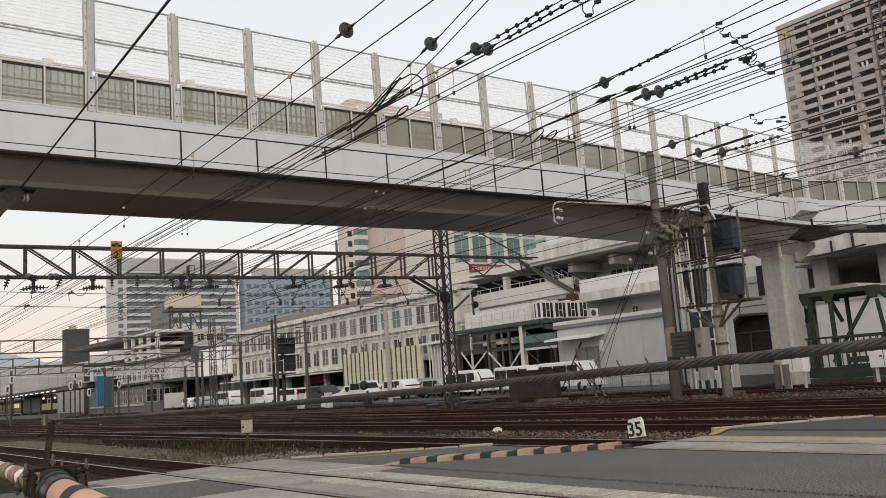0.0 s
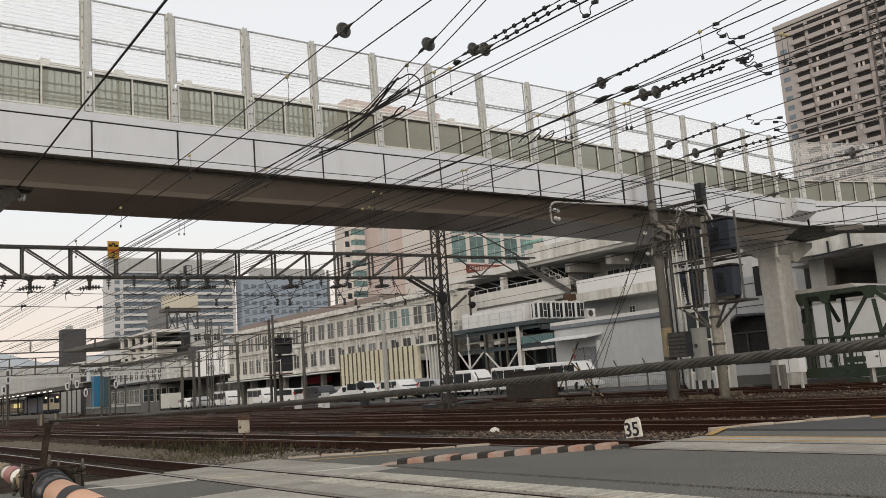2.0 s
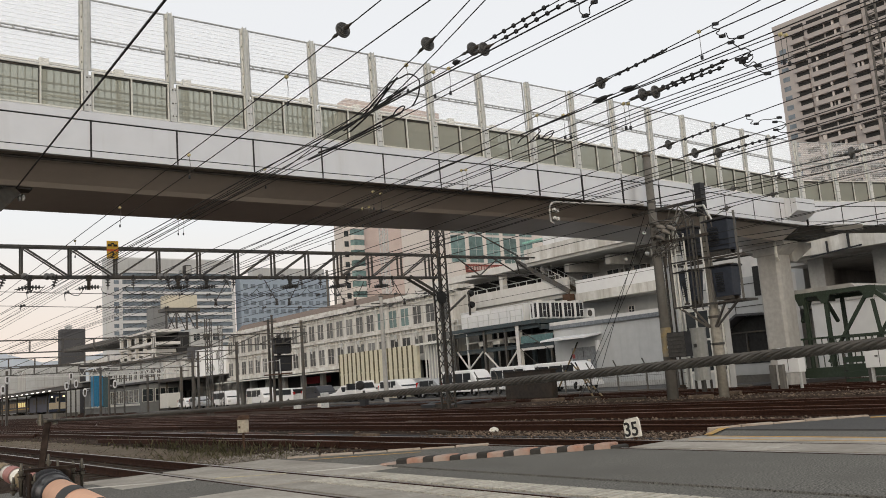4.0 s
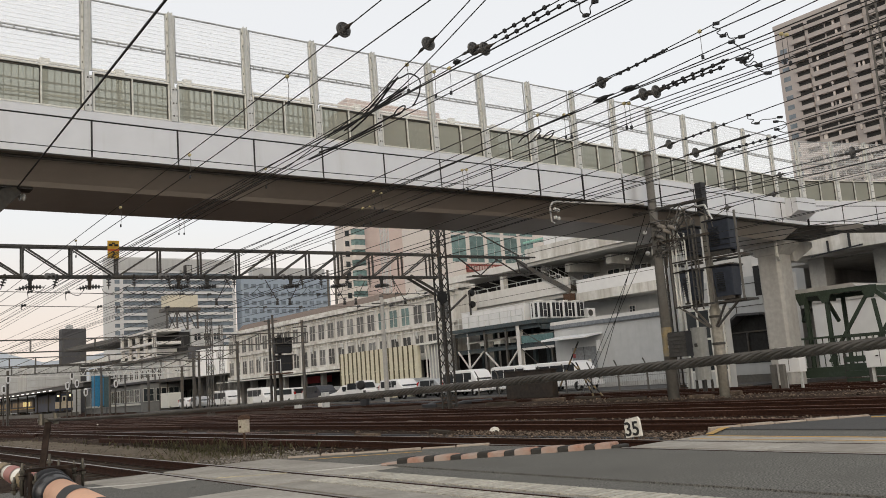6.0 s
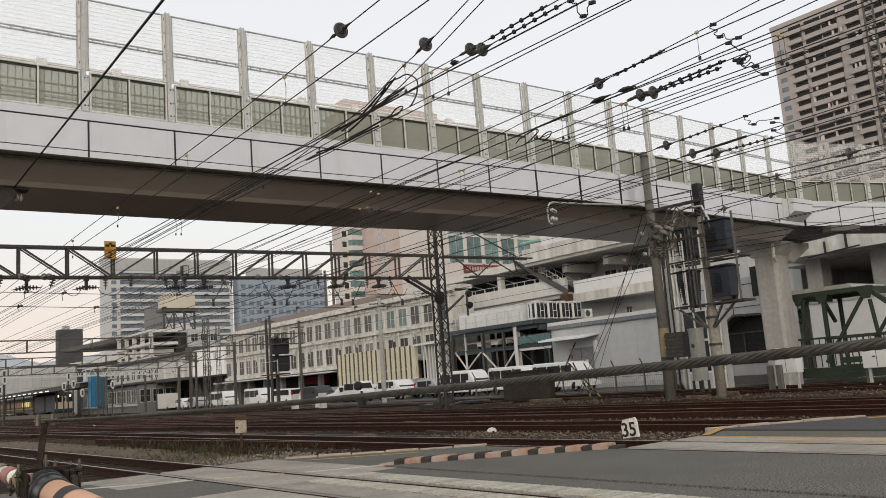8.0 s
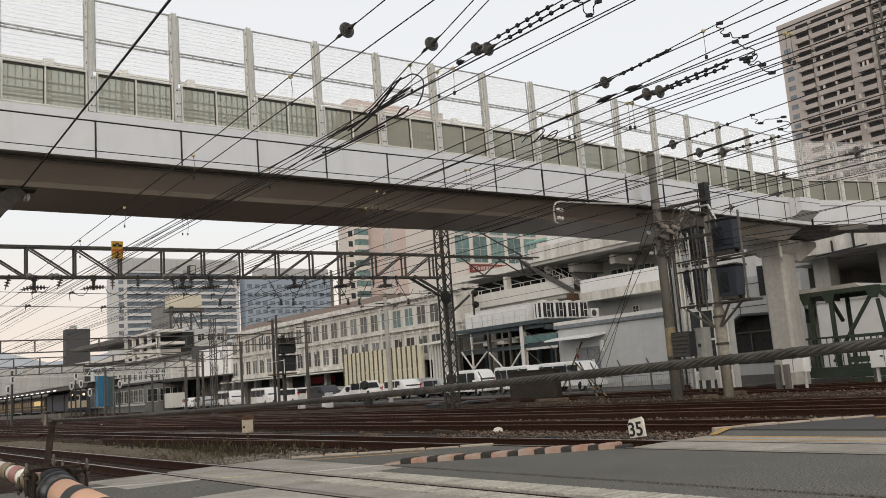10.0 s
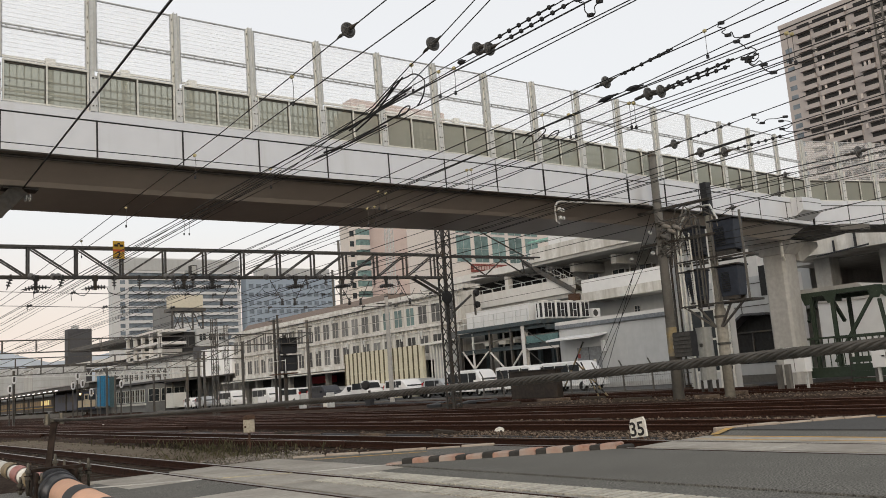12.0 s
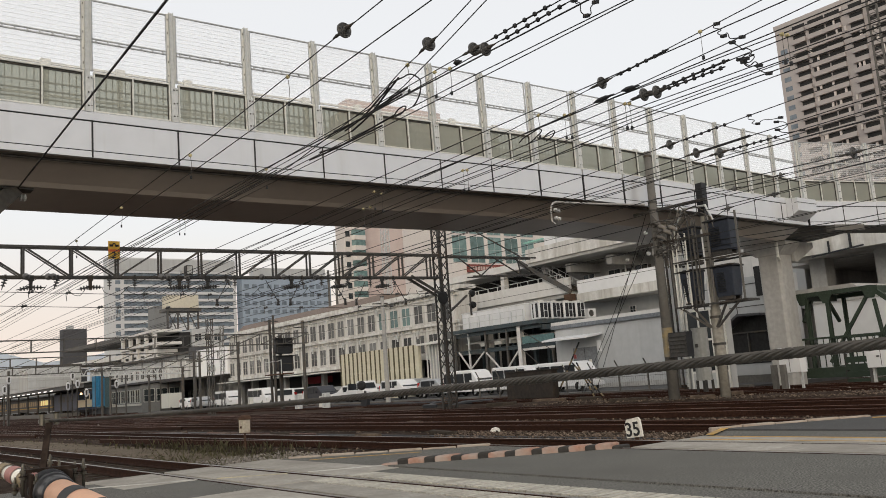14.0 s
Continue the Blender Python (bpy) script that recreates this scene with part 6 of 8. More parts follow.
    for x in (6.01, 6.71, 6.87, 10.59, 10.81, 11.54, 14.58, 15.55, 17.0, 19.2):
        h = thing("pin_insulator", "rounded grey pin insulator on the gantry beam", "insulator", (x, y - 0.27, 5.72 + 0.0135 * (x - 7)), group="gantry pin insulators")
        part("cap", Shape().discs((0, 0, 0.0), (0.15, -1, 0.1), [(-0.06, 0.04), (-0.02, 0.1), (0.04, 0.125), (0.08, 0.11), (0.12, 0.05), (0.2, 0.03)], 12), FITTING_GREY, h)
        part("pin", Shape().tube([(0, 0, -0.02), (0, 0.12, -0.02)], 0.03, 6), DARK_STEEL, h)
    # cross-span cables slung below the beam, with clips where the line wires pass
    random.seed(21)
    for za, zb in ((5.24, 5.2), (4.78, 4.66)):
        cs = thing("cross_span", "thin steel cross-span cable with clips below the gantry", "wire", group="gantry cross-spans")
        part("cable", Shape().tube([(3.2 + 1.16 * k, y - 0.28, za + (zb - za) * k / 17 - 0.12 * (1 - (k / 8.5 - 1) ** 2)) for k in range(18)], 0.011, 5), DARK_STEEL, cs)
        for k in range(11):
            u = (k + random.uniform(0.1, 0.9)) / 11
            x, z = 3.2 + 19.72 * u, za + (zb - za) * u - 0.12 * (1 - (2 * u - 1) ** 2)
            part("clip", Shape().discs((x, y - 0.28, z), (1, 0, 0.2), [(0, 0.012), (0.02, 0.05), (0.06, 0.055), (0.08, 0.02), (0.12, 0.05), (0.15, 0.045), (0.18, 0.012)], 8).tube([(x, y - 0.28, z), (x + 0.03, y - 0.28, z - random.uniform(0.12, 0.3))], 0.012, 5), GREY_INSULATOR, cs)
    g = thing("equipment_case", "dark equipment case fixed to the gantry", "equipment case", (11.6, y - 0.3, 5.85))
    part("case", Shape().box(-0.13, 0.13, -0.15, 0.1, 0, 0.36), GREY_STEEL, g, bevel=0.02)
    part("cover", Shape().box(-0.09, 0.09, -0.165, -0.15, 0.04, 0.32), PALE_STEEL, g)
    part("strap", Shape().box(-0.2, 0.2, 0.1, 0.3, 0.1, 0.2), GALV, g)
    # slack jumpers looping between the insulators
    random.seed(8)
    for k in range(16):
        x, dz = 6.2 + 1.05 * k + random.uniform(-0.2, 0.2), random.uniform(-0.16, -0.03)
        w2 = random.uniform(0.5, 1.1)
        jumper([(x, y - 0.25, 5.35), (x + 0.1, y - 0.3, 5.3 + dz), (x + w2 * 0.6, y - 0.35, 5.22 + dz), (x + w2, y - 0.28, 5.42)], 0.011)
    for k in range(6):
        x = 13.2 + 1.55 * k
        st = thing("gantry_stay", "thin steel stay with a small insulator under the gantry", "stay", (x, y - 0.3, 4.75), group="gantry stays")
        part("rod", Shape().tube([(0, 0, 0.95), (0.5 if k % 2 else -0.5, 0, 0.1)], 0.016, 6), DARK_STEEL, st)
        part("shed", Shape().discs((0.5 if k % 2 else -0.5, 0, 0.22), (0, 0, -1), [(0, 0.02), (0.03, 0.06), (0.08, 0.06), (0.1, 0.03), (0.13, 0.06), (0.18, 0.06), (0.22, 0.02)], 10), GREY_INSULATOR, st)
        part("clip", Shape().box((0.44 if k % 2 else -0.56), (0.56 if k % 2 else -0.44), -0.03, 0.03, -0.06, 0.01), DARK_STEEL, st)
    r = thing("round_signal", "black round signal head on the lattice mast", "signal", (23.45, 30.8, 5.0))
    part("target", Shape().discs((0, 0.05, 0), (0.1, -1, 0), [(0, 0.05), (0.03, 0.3), (0.1, 0.3), (0.12, 0.1)], 20), BLACK_PAINT, r)
    part("bracket", Shape().box(-0.05, 0.3, 0.0, 0.3, -0.06, 0.06), DARK_STEEL, r)
    d = thing("bracket_signal", "bracket with two black signal lamps beside the mast", "signal", (25.4, 31.2, 3.4))
    part("bracket", Shape().bar((-1.4, 0, 0.9), (-0.2, 0, 1.75), 0.09).bar((0, 0, 0.8), (0, 0, 1.9), 0.07), GREY_STEEL, d)
    for z in (1.3, 1.85):
        part("lamp_head", Shape().discs((0.12, 0.1, z), (0.1, -1, 0), [(0, 0.05), (0.03, 0.17), (0.1, 0.17), (0.2, 0.14)], 14), BLACK_PAINT, d)


def numeral(parent, text, at, size, turn, mat=None):
    cu = bpy.data.curves.new("numeral", "FONT")
    cu.body, cu.size, cu.extrude, cu.offset = text, size, 0.003, 0.006
    cu.materials.append(mat or BLACK_PAINT)
    ob = new("numeral", cu)
    ob.parent = parent
    ob.matrix_basis = pose(*at, 90, 0, turn)
    return tagged(ob, "black painted numeral")


# ---- poles, signals and trackside things ----
WORN_YELLOW = material("worn_yellow_wrap", (0.3, 0.22, 0.09), 0.7, grain=12, amount=0.3, bump=0.1, stain=(0.2, 0.18, 0.14), stain_scale=3, stain_cover=0.55)


def build_poles():
    p = thing("concrete_pole", "tall tapered grey concrete pole with steel bands", "pole", (24.2, 19.0, -0.25))
    part("shaft", Shape().tube([(0, 0, 0), (0, 0, 9.1)], [0.2, 0.13], 16), POLE_CONCRETE, p, smooth=True)
    part("warning_stripe", Shape().tube([(0, 0, 1.75), (0, 0, 2.75)], [0.192, 0.185], 16, False), WORN_YELLOW, p, "worn yellow warning wrap")
    for z in (5.3, 5.9, 6.4, 6.9, 7.2, 8.9):
        part("band", Shape().tube([(0, 0, z), (0, 0, z + 0.07)], 0.212 - z * 0.0074, 16), DARK_STEEL, p)
    for z in (6.95, 5.75):
        part("cross_arm", Shape().bar((0, 0.9, z), (0, -2.2, z - 0.05), 0.09), DARK_STEEL, p)
    cl = thing("cable_bundle", "tangle of pale cables and clamps on the pole", "cables", (24.2, 18.55, 4.8))
    random.seed(5)
    for k in range(14):
        z0, dy = random.uniform(0.2, 1.5), random.uniform(-0.9, -0.35)
        a = [(-0.16, 0.42, z0 + random.uniform(-0.3, 0.4)), (-0.2, 0.2, z0 + random.uniform(-0.1, 0.3)), (-0.22, dy * 0.4, z0 + random.uniform(-0.25, 0.15)), (-0.2, dy * 0.8, z0 + random.uniform(-0.1, 0.3)), (-0.1, dy, z0 + random.uniform(0.1, 0.5))]
        part("cable", Shape().tube(a, random.choice((0.014, 0.018, 0.026)), 6), (DARK_STEEL, POLE_CONCRETE, GREY_STEEL)[k % 3], cl)
    # grey wrapped sleeves over the joints
    for y, z, n, m in ((0.18, 1.35, 0.32, POLE_CONCRETE), (0.0, 1.2, 0.4, CLOTH_GREY), (-0.2, 1.0, 0.34, CLOTH_GREY), (0.1, 0.85, 0.36, POLE_CONCRETE), (-0.42, 1.1, 0.28, CLOTH_GREY)):
        part("wrapped_sleeve", Shape().tube([(-0.2, y + n * 0.5, z + 0.1), (-0.23, y + n * 0.2, z + 0.02), (-0.2, y - n * 0.2, z - 0.03), (-0.18, y - n * 0.5, z - 0.14)], [0.03, 0.08, 0.085, 0.03], 9), m, cl, smooth=True)
    lb = thing("louvred_box", "dark louvred steel box fixed to the pole", "equipment box", (23.95, 18.05, 1.45))
    part("case", Shape().box(0, 0.35, 0, 0.72, 0.0, 0.85), BLACK_BOX, lb)
    sl = mesh_of("louvre", Shape().prism([(-0.05, 0), (0, 0.03), (0, 0.13), (-0.01, 0.13)], "y", 0.0, 0.72), DARK_STEEL)
    for k in range(6):
        piece("louvre", sl, lb, (0, 0, 0.02 + 0.135 * k))
    part("strap", Shape().box(0.1, 0.3, 0.72, 1.0, 0.3, 0.4), GALV, lb)
    t = thing("transformer_pole", "grey steel pole with a platform of black transformer cases", "transformer pole", (24.57, 17.2, -0.25))
    part("shaft", Shape().tube([(0, 0, 0), (0, 0, 7.5)], [0.17, 0.12], 14), WORN_POLE, t, smooth=True)
    part("sleeve", Shape().tube([(0, 0, 1.3), (0, 0, 3.2)], [0.19, 0.178], 14), WORN_POLE, t)
    part("pole_top", Shape().box(-0.13, 0.13, -0.13, 0.13, 6.4, 7.55), BLACK_BOX, t)
    for z in (1.4, 2.0, 2.9):
        part("band", Shape().tube([(0, 0, z), (0, 0, z + 0.08)], 0.215, 14), DARK_STEEL, t)
    for z in (3.38, 4.85):
        fr = Shape()
        for x in (-0.35, 0.35):
            fr.bar((x, -1.45, z), (x, 1.3, z), 0.06)
        for y in (-1.45, -0.5, 0.45, 1.3):
            fr.bar((-0.35, y, z), (0.35, y, z), 0.07)
        part("platform", fr, DARK_STEEL, t)
    br = Shape()
    for d in (-1, 1):
        br.bar((-0.3, 1.2 * d, 3.4), (-0.15, 0.15 * d, 2.6), 0.06).bar((-0.3, 0.7 * d, 3.4), (-0.15, 0.1 * d, 2.6), 0.06)
    part("platform_brace", br, GREY_STEEL, t)
    for y in (-1.42, 1.28, 0.28, -0.3):
        part("upright", Shape().bar((-0.36, y, 3.4), (-0.36, y, 6.3), 0.055), POLE_CONCRETE, t)
    ld = part("ladder", Shape().bar((-0.42, 0.12, 3.2), (-0.42, 0.12, 6.3), 0.035).bar((-0.42, 0.4, 3.2), (-0.42, 0.4, 6.3), 0.035), GREY_STEEL, t)
    rung = mesh_of("rung", Shape().bar((-0.42, 0.12, 0), (-0.42, 0.4, 0), 0.022), GREY_STEEL)
    for k in range(10):
        piece("rung", rung, ld, (0, 0, 3.4 + 0.3 * k))
    part("conduit", Shape().tube([(-0.3, 0.9, 3.5), (-0.3, 1.0, 6.2), (-0.3, 0.6, 6.75), (-0.3, -0.3, 6.7), (-0.3, -0.6, 6.0)], 0.04, 8).tube([(-0.32, 0.7, 3.5), (-0.32, 0.75, 5.6), (-0.32, 1.1, 6.4)], 0.035, 8), GALV, t)
    # bundled cables that climb from the cases and arch over to the pole
    for k, (ya, yb, top) in enumerate(((-0.55, 0.95, 6.5), (-0.35, 1.1, 6.75), (0.2, 1.2, 6.6), (0.7, 1.35, 6.35), (0.45, 1.3, 6.9))):
        part("cable", Shape().tube([(-0.34, ya, 5.9), (-0.36, ya + 0.05, top - 0.25), (-0.36, ya * 0.7 + yb * 0.3, top), (-0.36, ya * 0.3 + yb * 0.7, top - 0.1), (-0.36, yb, top - 0.5), (-0.36, yb + 0.15, 5.2 - 0.1 * k)], 0.022, 6), DARK_STEEL if k % 2 else GREY_STEEL, t)
    for y in (-0.08, 0.62, 1.02, 1.18):
        part("riser_pipe", Shape().tube([(-0.37, y, 3.3), (-0.37, y, 5.9 + 0.3 * (y > 0.9))], 0.03, 8), GALV if y < 0.3 else PALE_STEEL, t)
    for z in (3.35, 4.55, 4.9):
        part("toe_board", Shape().box(-0.4, -0.36, -1.2, 1.25, z, z + 0.05), DARK_STEEL, t)
    for ya, yb, za, zb in ((16.06, 17.0, 4.72, 5.94), (16.13, 16.92, 3.2, 4.38), (17.42, 18.1, 4.72, 5.86), (17.6, 18.24, 3.2, 4.4)):
        w, h = yb - ya, zb - za
        c = thing("transformer_case", "blue-black louvred transformer case on the pole platform", "transformer", (24.5, ya, za), group="transformer cases")
        part("case", Shape().add([(x, y, z) for z, e in ((0.1, 0.06), (h - 0.1, 0.0)) for x, y in ((-0.28 + e, e), (0.28 - e, e), (0.28 - e, w - e), (-0.28 + e, w - e))],
                                 [(3, 2, 1, 0), (4, 5, 6, 7), (0, 1, 5, 4), (1, 2, 6, 5), (2, 3, 7, 6), (3, 0, 4, 7)]), CASE_BLUE, c, bevel=0.03)
        part("lid", Shape().box(-0.33, 0.33, -0.05, w + 0.05, h - 0.1, h - 0.04).box(-0.22, 0.22, 0.06, w - 0.06, h - 0.04, h), BLACK_BOX, c, bevel=0.015)
        slot = mesh_of("louvre_slot", Shape().prism([(-0.295, 0), (-0.255, 0.03), (-0.255, 0.0)], "y", w * 0.42, w * 0.8), BLACK_PAINT)
        for k in range(9):
            piece("louvre_slot", slot, c, (0.01 - 0.002 * k, 0, 0.28 + 0.075 * k))
        part("bushing", Shape().discs((-0.1, w * 0.3, 0.1), (0, 0, -1), [(0, 0.05), (0.03, 0.06), (0.05, 0.04), (0.1, 0.045)], 10).discs((-0.1, w * 0.7, 0.1), (0, 0, -1), [(0, 0.05), (0.03, 0.06), (0.05, 0.04), (0.1, 0.045)], 10), BLACK_BOX, c)
        for x in (-0.22, 0.12):
            part("foot", Shape().box(x, x + 0.1, 0.1, w - 0.1, 0, 0.11), DARK_STEEL, c)
    for x, y, h, r, m, lab in ((36.0, 55.05, 8.2, 0.19, CONCRETE, "pale concrete line pole beside the car park"), (36.0, 68.3, 7.6, 0.16, GREY_STEEL, "grey steel line pole beside the car park"),
                               (36.0, 74.2, 8.7, 0.14, DARK_STEEL, "dark steel line pole beside the car park"), 
                               (68.6, 118, 25.0, 0.26, POLE_CONCRETE, "tall thin pole behind the station roof"), (67.2, 118, 20.1, 0.24, POLE_CONCRETE, "tall thin pole behind the station roof"),
                               (33.0, 117, 5.6, 0.16, GREY_STEEL, "pale steel pole near the platform end")):
        q = thing("line_pole", lab, "pole", (x, y, -0.25), group="line poles")
        part("shaft", Shape().tube([(0, 0, 0), (0, 0, h)], [r, r * 0.75], 10), m, q)
        part("cross_arm", Shape().bar((-0.9, 0, h - 0.5), (0.5, 0, h - 0.45), 0.08), DARK_STEEL, q)
        part("cap", Shape().tube([(0, 0, h), (0, 0, h + 0.12)], r * 0.9, 10), GREY_STEEL, q)
    lattice_mast("lattice_mast", "thin grey lattice mast beside the station", 36, 86.7, -0.25, 8.8, 0.36, GREY_STEEL, 0.55)
    lattice_mast("lattice_mast", "pale lattice radio mast behind the station", 78.52, 118, -0.25, 28.2, 1.0, GALV, 1.7)
    sg = thing("signal_mast", "signal mast with two black signal heads seen from behind", "signal", (30, 60.8, -0.25))
    part("post", Shape().bar((0, 0, 0), (0, 0, 5.9), 0.22), DARK_STEEL, sg)
    part("side_post", Shape().bar((0, 1.7, 0.8), (0, 1.7, 7.3), 0.16), DARK_STEEL, sg)
    for z in (3.1, 4.45):
        hd = part("signal_head", Shape().prism([(-0.62, 0), (0.62, 0), (0.72, 0.2), (0.72, 1.15), (-0.72, 1.15), (-0.72, 0.2)], "y", -0.5, -0.12), BLACK_BOX, sg, bevel=0.03)
        part("hood", Shape().box(-0.8, 0.8, -0.62, -0.05, 1.15, 1.22), BLACK_PAINT, hd)
        part("frame_bar", Shape().box(-0.68, -0.6, -0.53, -0.5, 0.1, 1.1).box(0.6, 0.68, -0.53, -0.5, 0.1, 1.1).box(-0.68, 0.68, -0.53, -0.5, 0.55, 0.61), DARK_STEEL, hd)
        hd.matrix_basis = pose(0.15, 0, z)
    part("walkway", Shape().box(-0.6, 0.5, -1.2, 1.6, 2.85, 2.95), RUST_IRON, sg)
    rl = Shape()
    for y in (-1.2, 0.2, 1.6):
        rl.bar((-0.55, y, 2.9), (-0.55, y, 4.0), 0.05)
    part("walkway_rail", rl.bar((-0.55, -1.2, 3.9), (-0.55, 1.6, 3.9), 0.04), GALV, sg)
    for x, y, lab, m in ((29.5, 57.2, "grey trackside control cabinet", GALV), (29.2, 52.5, "grey trackside control cabinet", GALV), (35.3, 78.5, "pale trackside control cabinet", PALE_STEEL)):
        c = thing("control_cabinet", lab, "cabinet", (x, y, -0.25), group="trackside cabinets")
        part("case", Shape().box(0, 0.35, 0, 0.55, 0.2, 1.25), m, c, bevel=0.02)
        part("plinth", Shape().box(-0.03, 0.38, -0.03, 0.58, 0, 0.2), CONCRETE, c)
        part("door_seam", Shape().box(-0.006, 0, 0.27, 0.285, 0.25, 1.2), DARK_STEEL, c)


STRIPE_YELLOW = material("faded_yellow_stripe", (0.2, 0.15, 0.08), 0.6, grain=20, amount=0.3, bump=0.05)
DULL_RED = material("dull_red_lamp", (0.22, 0.05, 0.05), 0.5, grain=20, amount=0.2, bump=0)


def build_trackside():
    b = thing("dark_equipment_box", "large dark steel trackside equipment box", "equipment box", (30, 30.8, -0.25))
    part("case", Shape().box(0, 0.4, 0.1, 3.6, 0.25, 1.65), DARK_CASE, b, bevel=0.03)
    part("lid", Shape().box(-0.06, 0.46, 0.04, 3.66, 1.65, 1.7), DARK_CASE, b)
    part("base", Shape().box(0.05, 0.35, 0.2, 3.5, 0, 0.25), POLE_CONCRETE, b)
    r = thing("striped_barrier_poles", "yellow and black striped barrier poles propped by the track", "barrier", (31, 29.5, -0.25))
    for a, c in (((0, 0.3, 2.9), (0, 2.4, 0)), ((0, 0.9, 1.9), (0, -1.2, 0)), ((0.1, 0.7, 1.9), (0.1, -0.4, 0))):
        pole = part("pole", Shape().tube([a, c], 0.04, 8), BLACK_PAINT, r)
        for k in range(5):
            p, q = Vector(a).lerp(Vector(c), 0.1 + 0.18 * k), Vector(a).lerp(Vector(c), 0.19 + 0.18 * k)
            part("stripe", Shape().tube([p, q], 0.043, 8, False), STRIPE_YELLOW, pole)
    part("red_lamp", Shape().tube([(0, 0.65, 2.1), (0, 0.65, 2.3)], 0.07, 10), DULL_RED, r)
    s = thing("distance_marker", "small white marker board with black numerals 35", "marker", (12.2, 10.53, -0.24))
    part("board", Shape().prism([(-0.185, 0.22), (0.185, 0.22), (0.185, 0.46), (0.13, 0.55), (-0.15, 0.57), (-0.185, 0.51)], "x", -0.02, 0.02), SIGN_WHITE, s)
    part("stake", Shape().box(0.02, 0.06, -0.03, 0.03, 0, 0.5), RUST_IRON, s)
    s.matrix_basis = pose(12.2, 10.53, -0.24, -6, 0, 0)
    numeral(s, "35", (-0.024, 0.19, 0.25), 0.35, -90)
    j = thing("junction_box", "small weathered cream junction box on a stake", "junction box", (9.56, 21.67, -0.24), 8)
    part("case", Shape().box(-0.11, 0.11, -0.11, 0.11, 0.5, 0.84), WORN_CREAM, j, bevel=0.012)
    part("lid", Shape().prism([(-0.13, 0.84), (0.13, 0.84), (0.11, 0.88), (-0.04, 0.97), (-0.11, 0.93)], "x", -0.13, 0.13), RUST_IRON, j, bevel=0.01)
    part("hinge", Shape().box(-0.12, -0.11, -0.04, 0.04, 0.62, 0.68), RUST_IRON, j)
    part("stake", Shape().bar((0, 0, -0.05), (0, 0, 0.52), 0.045), RUST_IRON, j)
    for x, y in ((14.5, 17.2), (15.15 + 1.6, 62.4), (11.84, 64), (28.8, 20.8)):
        m = thing("white_track_marker", "small white enamel marker between the tracks", "marker", (x, y, -0.24), group="white track markers")
        part("dome", Shape().discs((0, 0, 0), (0, 0, 1), [(0, 0.16), (0.1, 0.15), (0.17, 0.1), (0.2, 0.01)], 12), SIGN_WHITE, m)
    for x, y in ((31.1, 56.7),):
        m = thing("triangular_marker", "small white triangular board beside the track", "marker", (x, y, -0.24))
        part("board", Shape().prism([(-0.3, 0.1), (0.3, 0.1), (0.15, 1.0), (-0.1, 1.0)], "x", -0.03, 0.03), SIGN_WHITE, m)
        part("stake", Shape().bar((0.05, 0, 0), (0.05, 0, 0.6), 0.05), GALV, m)
    dw = thing("dwarf_signal", "small black dwarf signal with a round head", "signal", (30, 48.6, -0.24))
    part("post", Shape().bar((0, 0, 0), (0, 0, 1.2), 0.12), DARK_STEEL, dw)
    part("case", Shape().box(-0.2, 0.1, -0.4, 0.3, 0.2, 0.9), BLACK_BOX, dw, bevel=0.03)
    part("head", Shape().discs((0, 0.3, 1.55), (-0.8, -0.6, 0), [(0, 0.1), (0.05, 0.3), (0.2, 0.3), (0.3, 0.2)], 16), BLACK_PAINT, dw)
    sw = thing("point_motor", "low dark point machine beside the rails", "point machine", (24.6, 33.6, -0.24))
    part("case", Shape().box(-0.3, 0.3, -0.6, 0.6, 0.05, 0.4), BLACK_BOX, sw, bevel=0.04)
    part("rod", Shape().tube([(-0.3, 0, 0.2), (-2.2, 0, 0.15)], 0.03, 6), RUST_IRON, sw)
    # cable troughs and conduits between the far tracks
    for x, r in ((24.6, 0.05), (24.9, 0.04), (17.1, 0.05), (13.0, 0.05)):
        y0 = 10.5 if x < 14 else 5
        o = part("cable_conduit", Shape().tube([(x, y0, -0.16), (x + 0.05, 30, -0.15), (x, 110, -0.16)], r, 8), BLACK_BOX)
        tagged(o, "dark cable conduit lying along the track", "conduit", "cable conduits")
    for pts, q in (([(25.6, 36.0, -0.12), (26.6, 37.2, -0.1), (29.0, 39.6, -0.02), (31.6, 41.8, -0.1)], 0.11), ([(26.3, 34.6, -0.12), (28.0, 35.6, 0.0), (29.8, 36.4, -0.05), (31.6, 37.6, -0.1)], 0.13), ([(27.0, 36.2, -0.12), (30.0, 37.0, -0.04), (32.4, 38.6, -0.1)], 0.1), ([(31.8, 42.0, -0.1), (32.2, 50, -0.05), (32.0, 62, -0.1)], 0.09)):
        o = part("drain_hose", Shape().tube(pts, q, 8), BLACK_BOX)
        tagged(o, "thick black hose lying across the ballast", "hose", "black hoses")
    sp = thing("spare_rail_stack", "stack of rusty spare rails lying beside the track", "rail stack", (27.2, 0, -0.24))
    for i, z in ((0, 0.15), (0.14, 0.15), (0.28, 0.15), (0.07, 0.3), (0.21, 0.3)):
        part("spare_rail", Shape().prism([(i + p, z + q) for p, q in RAIL], "y", 14.6, 31.0), RUST, sp)
    for y in (16, 20, 24, 28):
        part("bearer", Shape().box(-0.3, 0.6, y, y + 0.15, -0.02, 0.0), RUST_IRON, sp)
    # weathered boards behind the last track
    bf = thing("board_fence", "dark weathered green board fence behind the last track", "fence", (34.8, 4.0, -0.22))
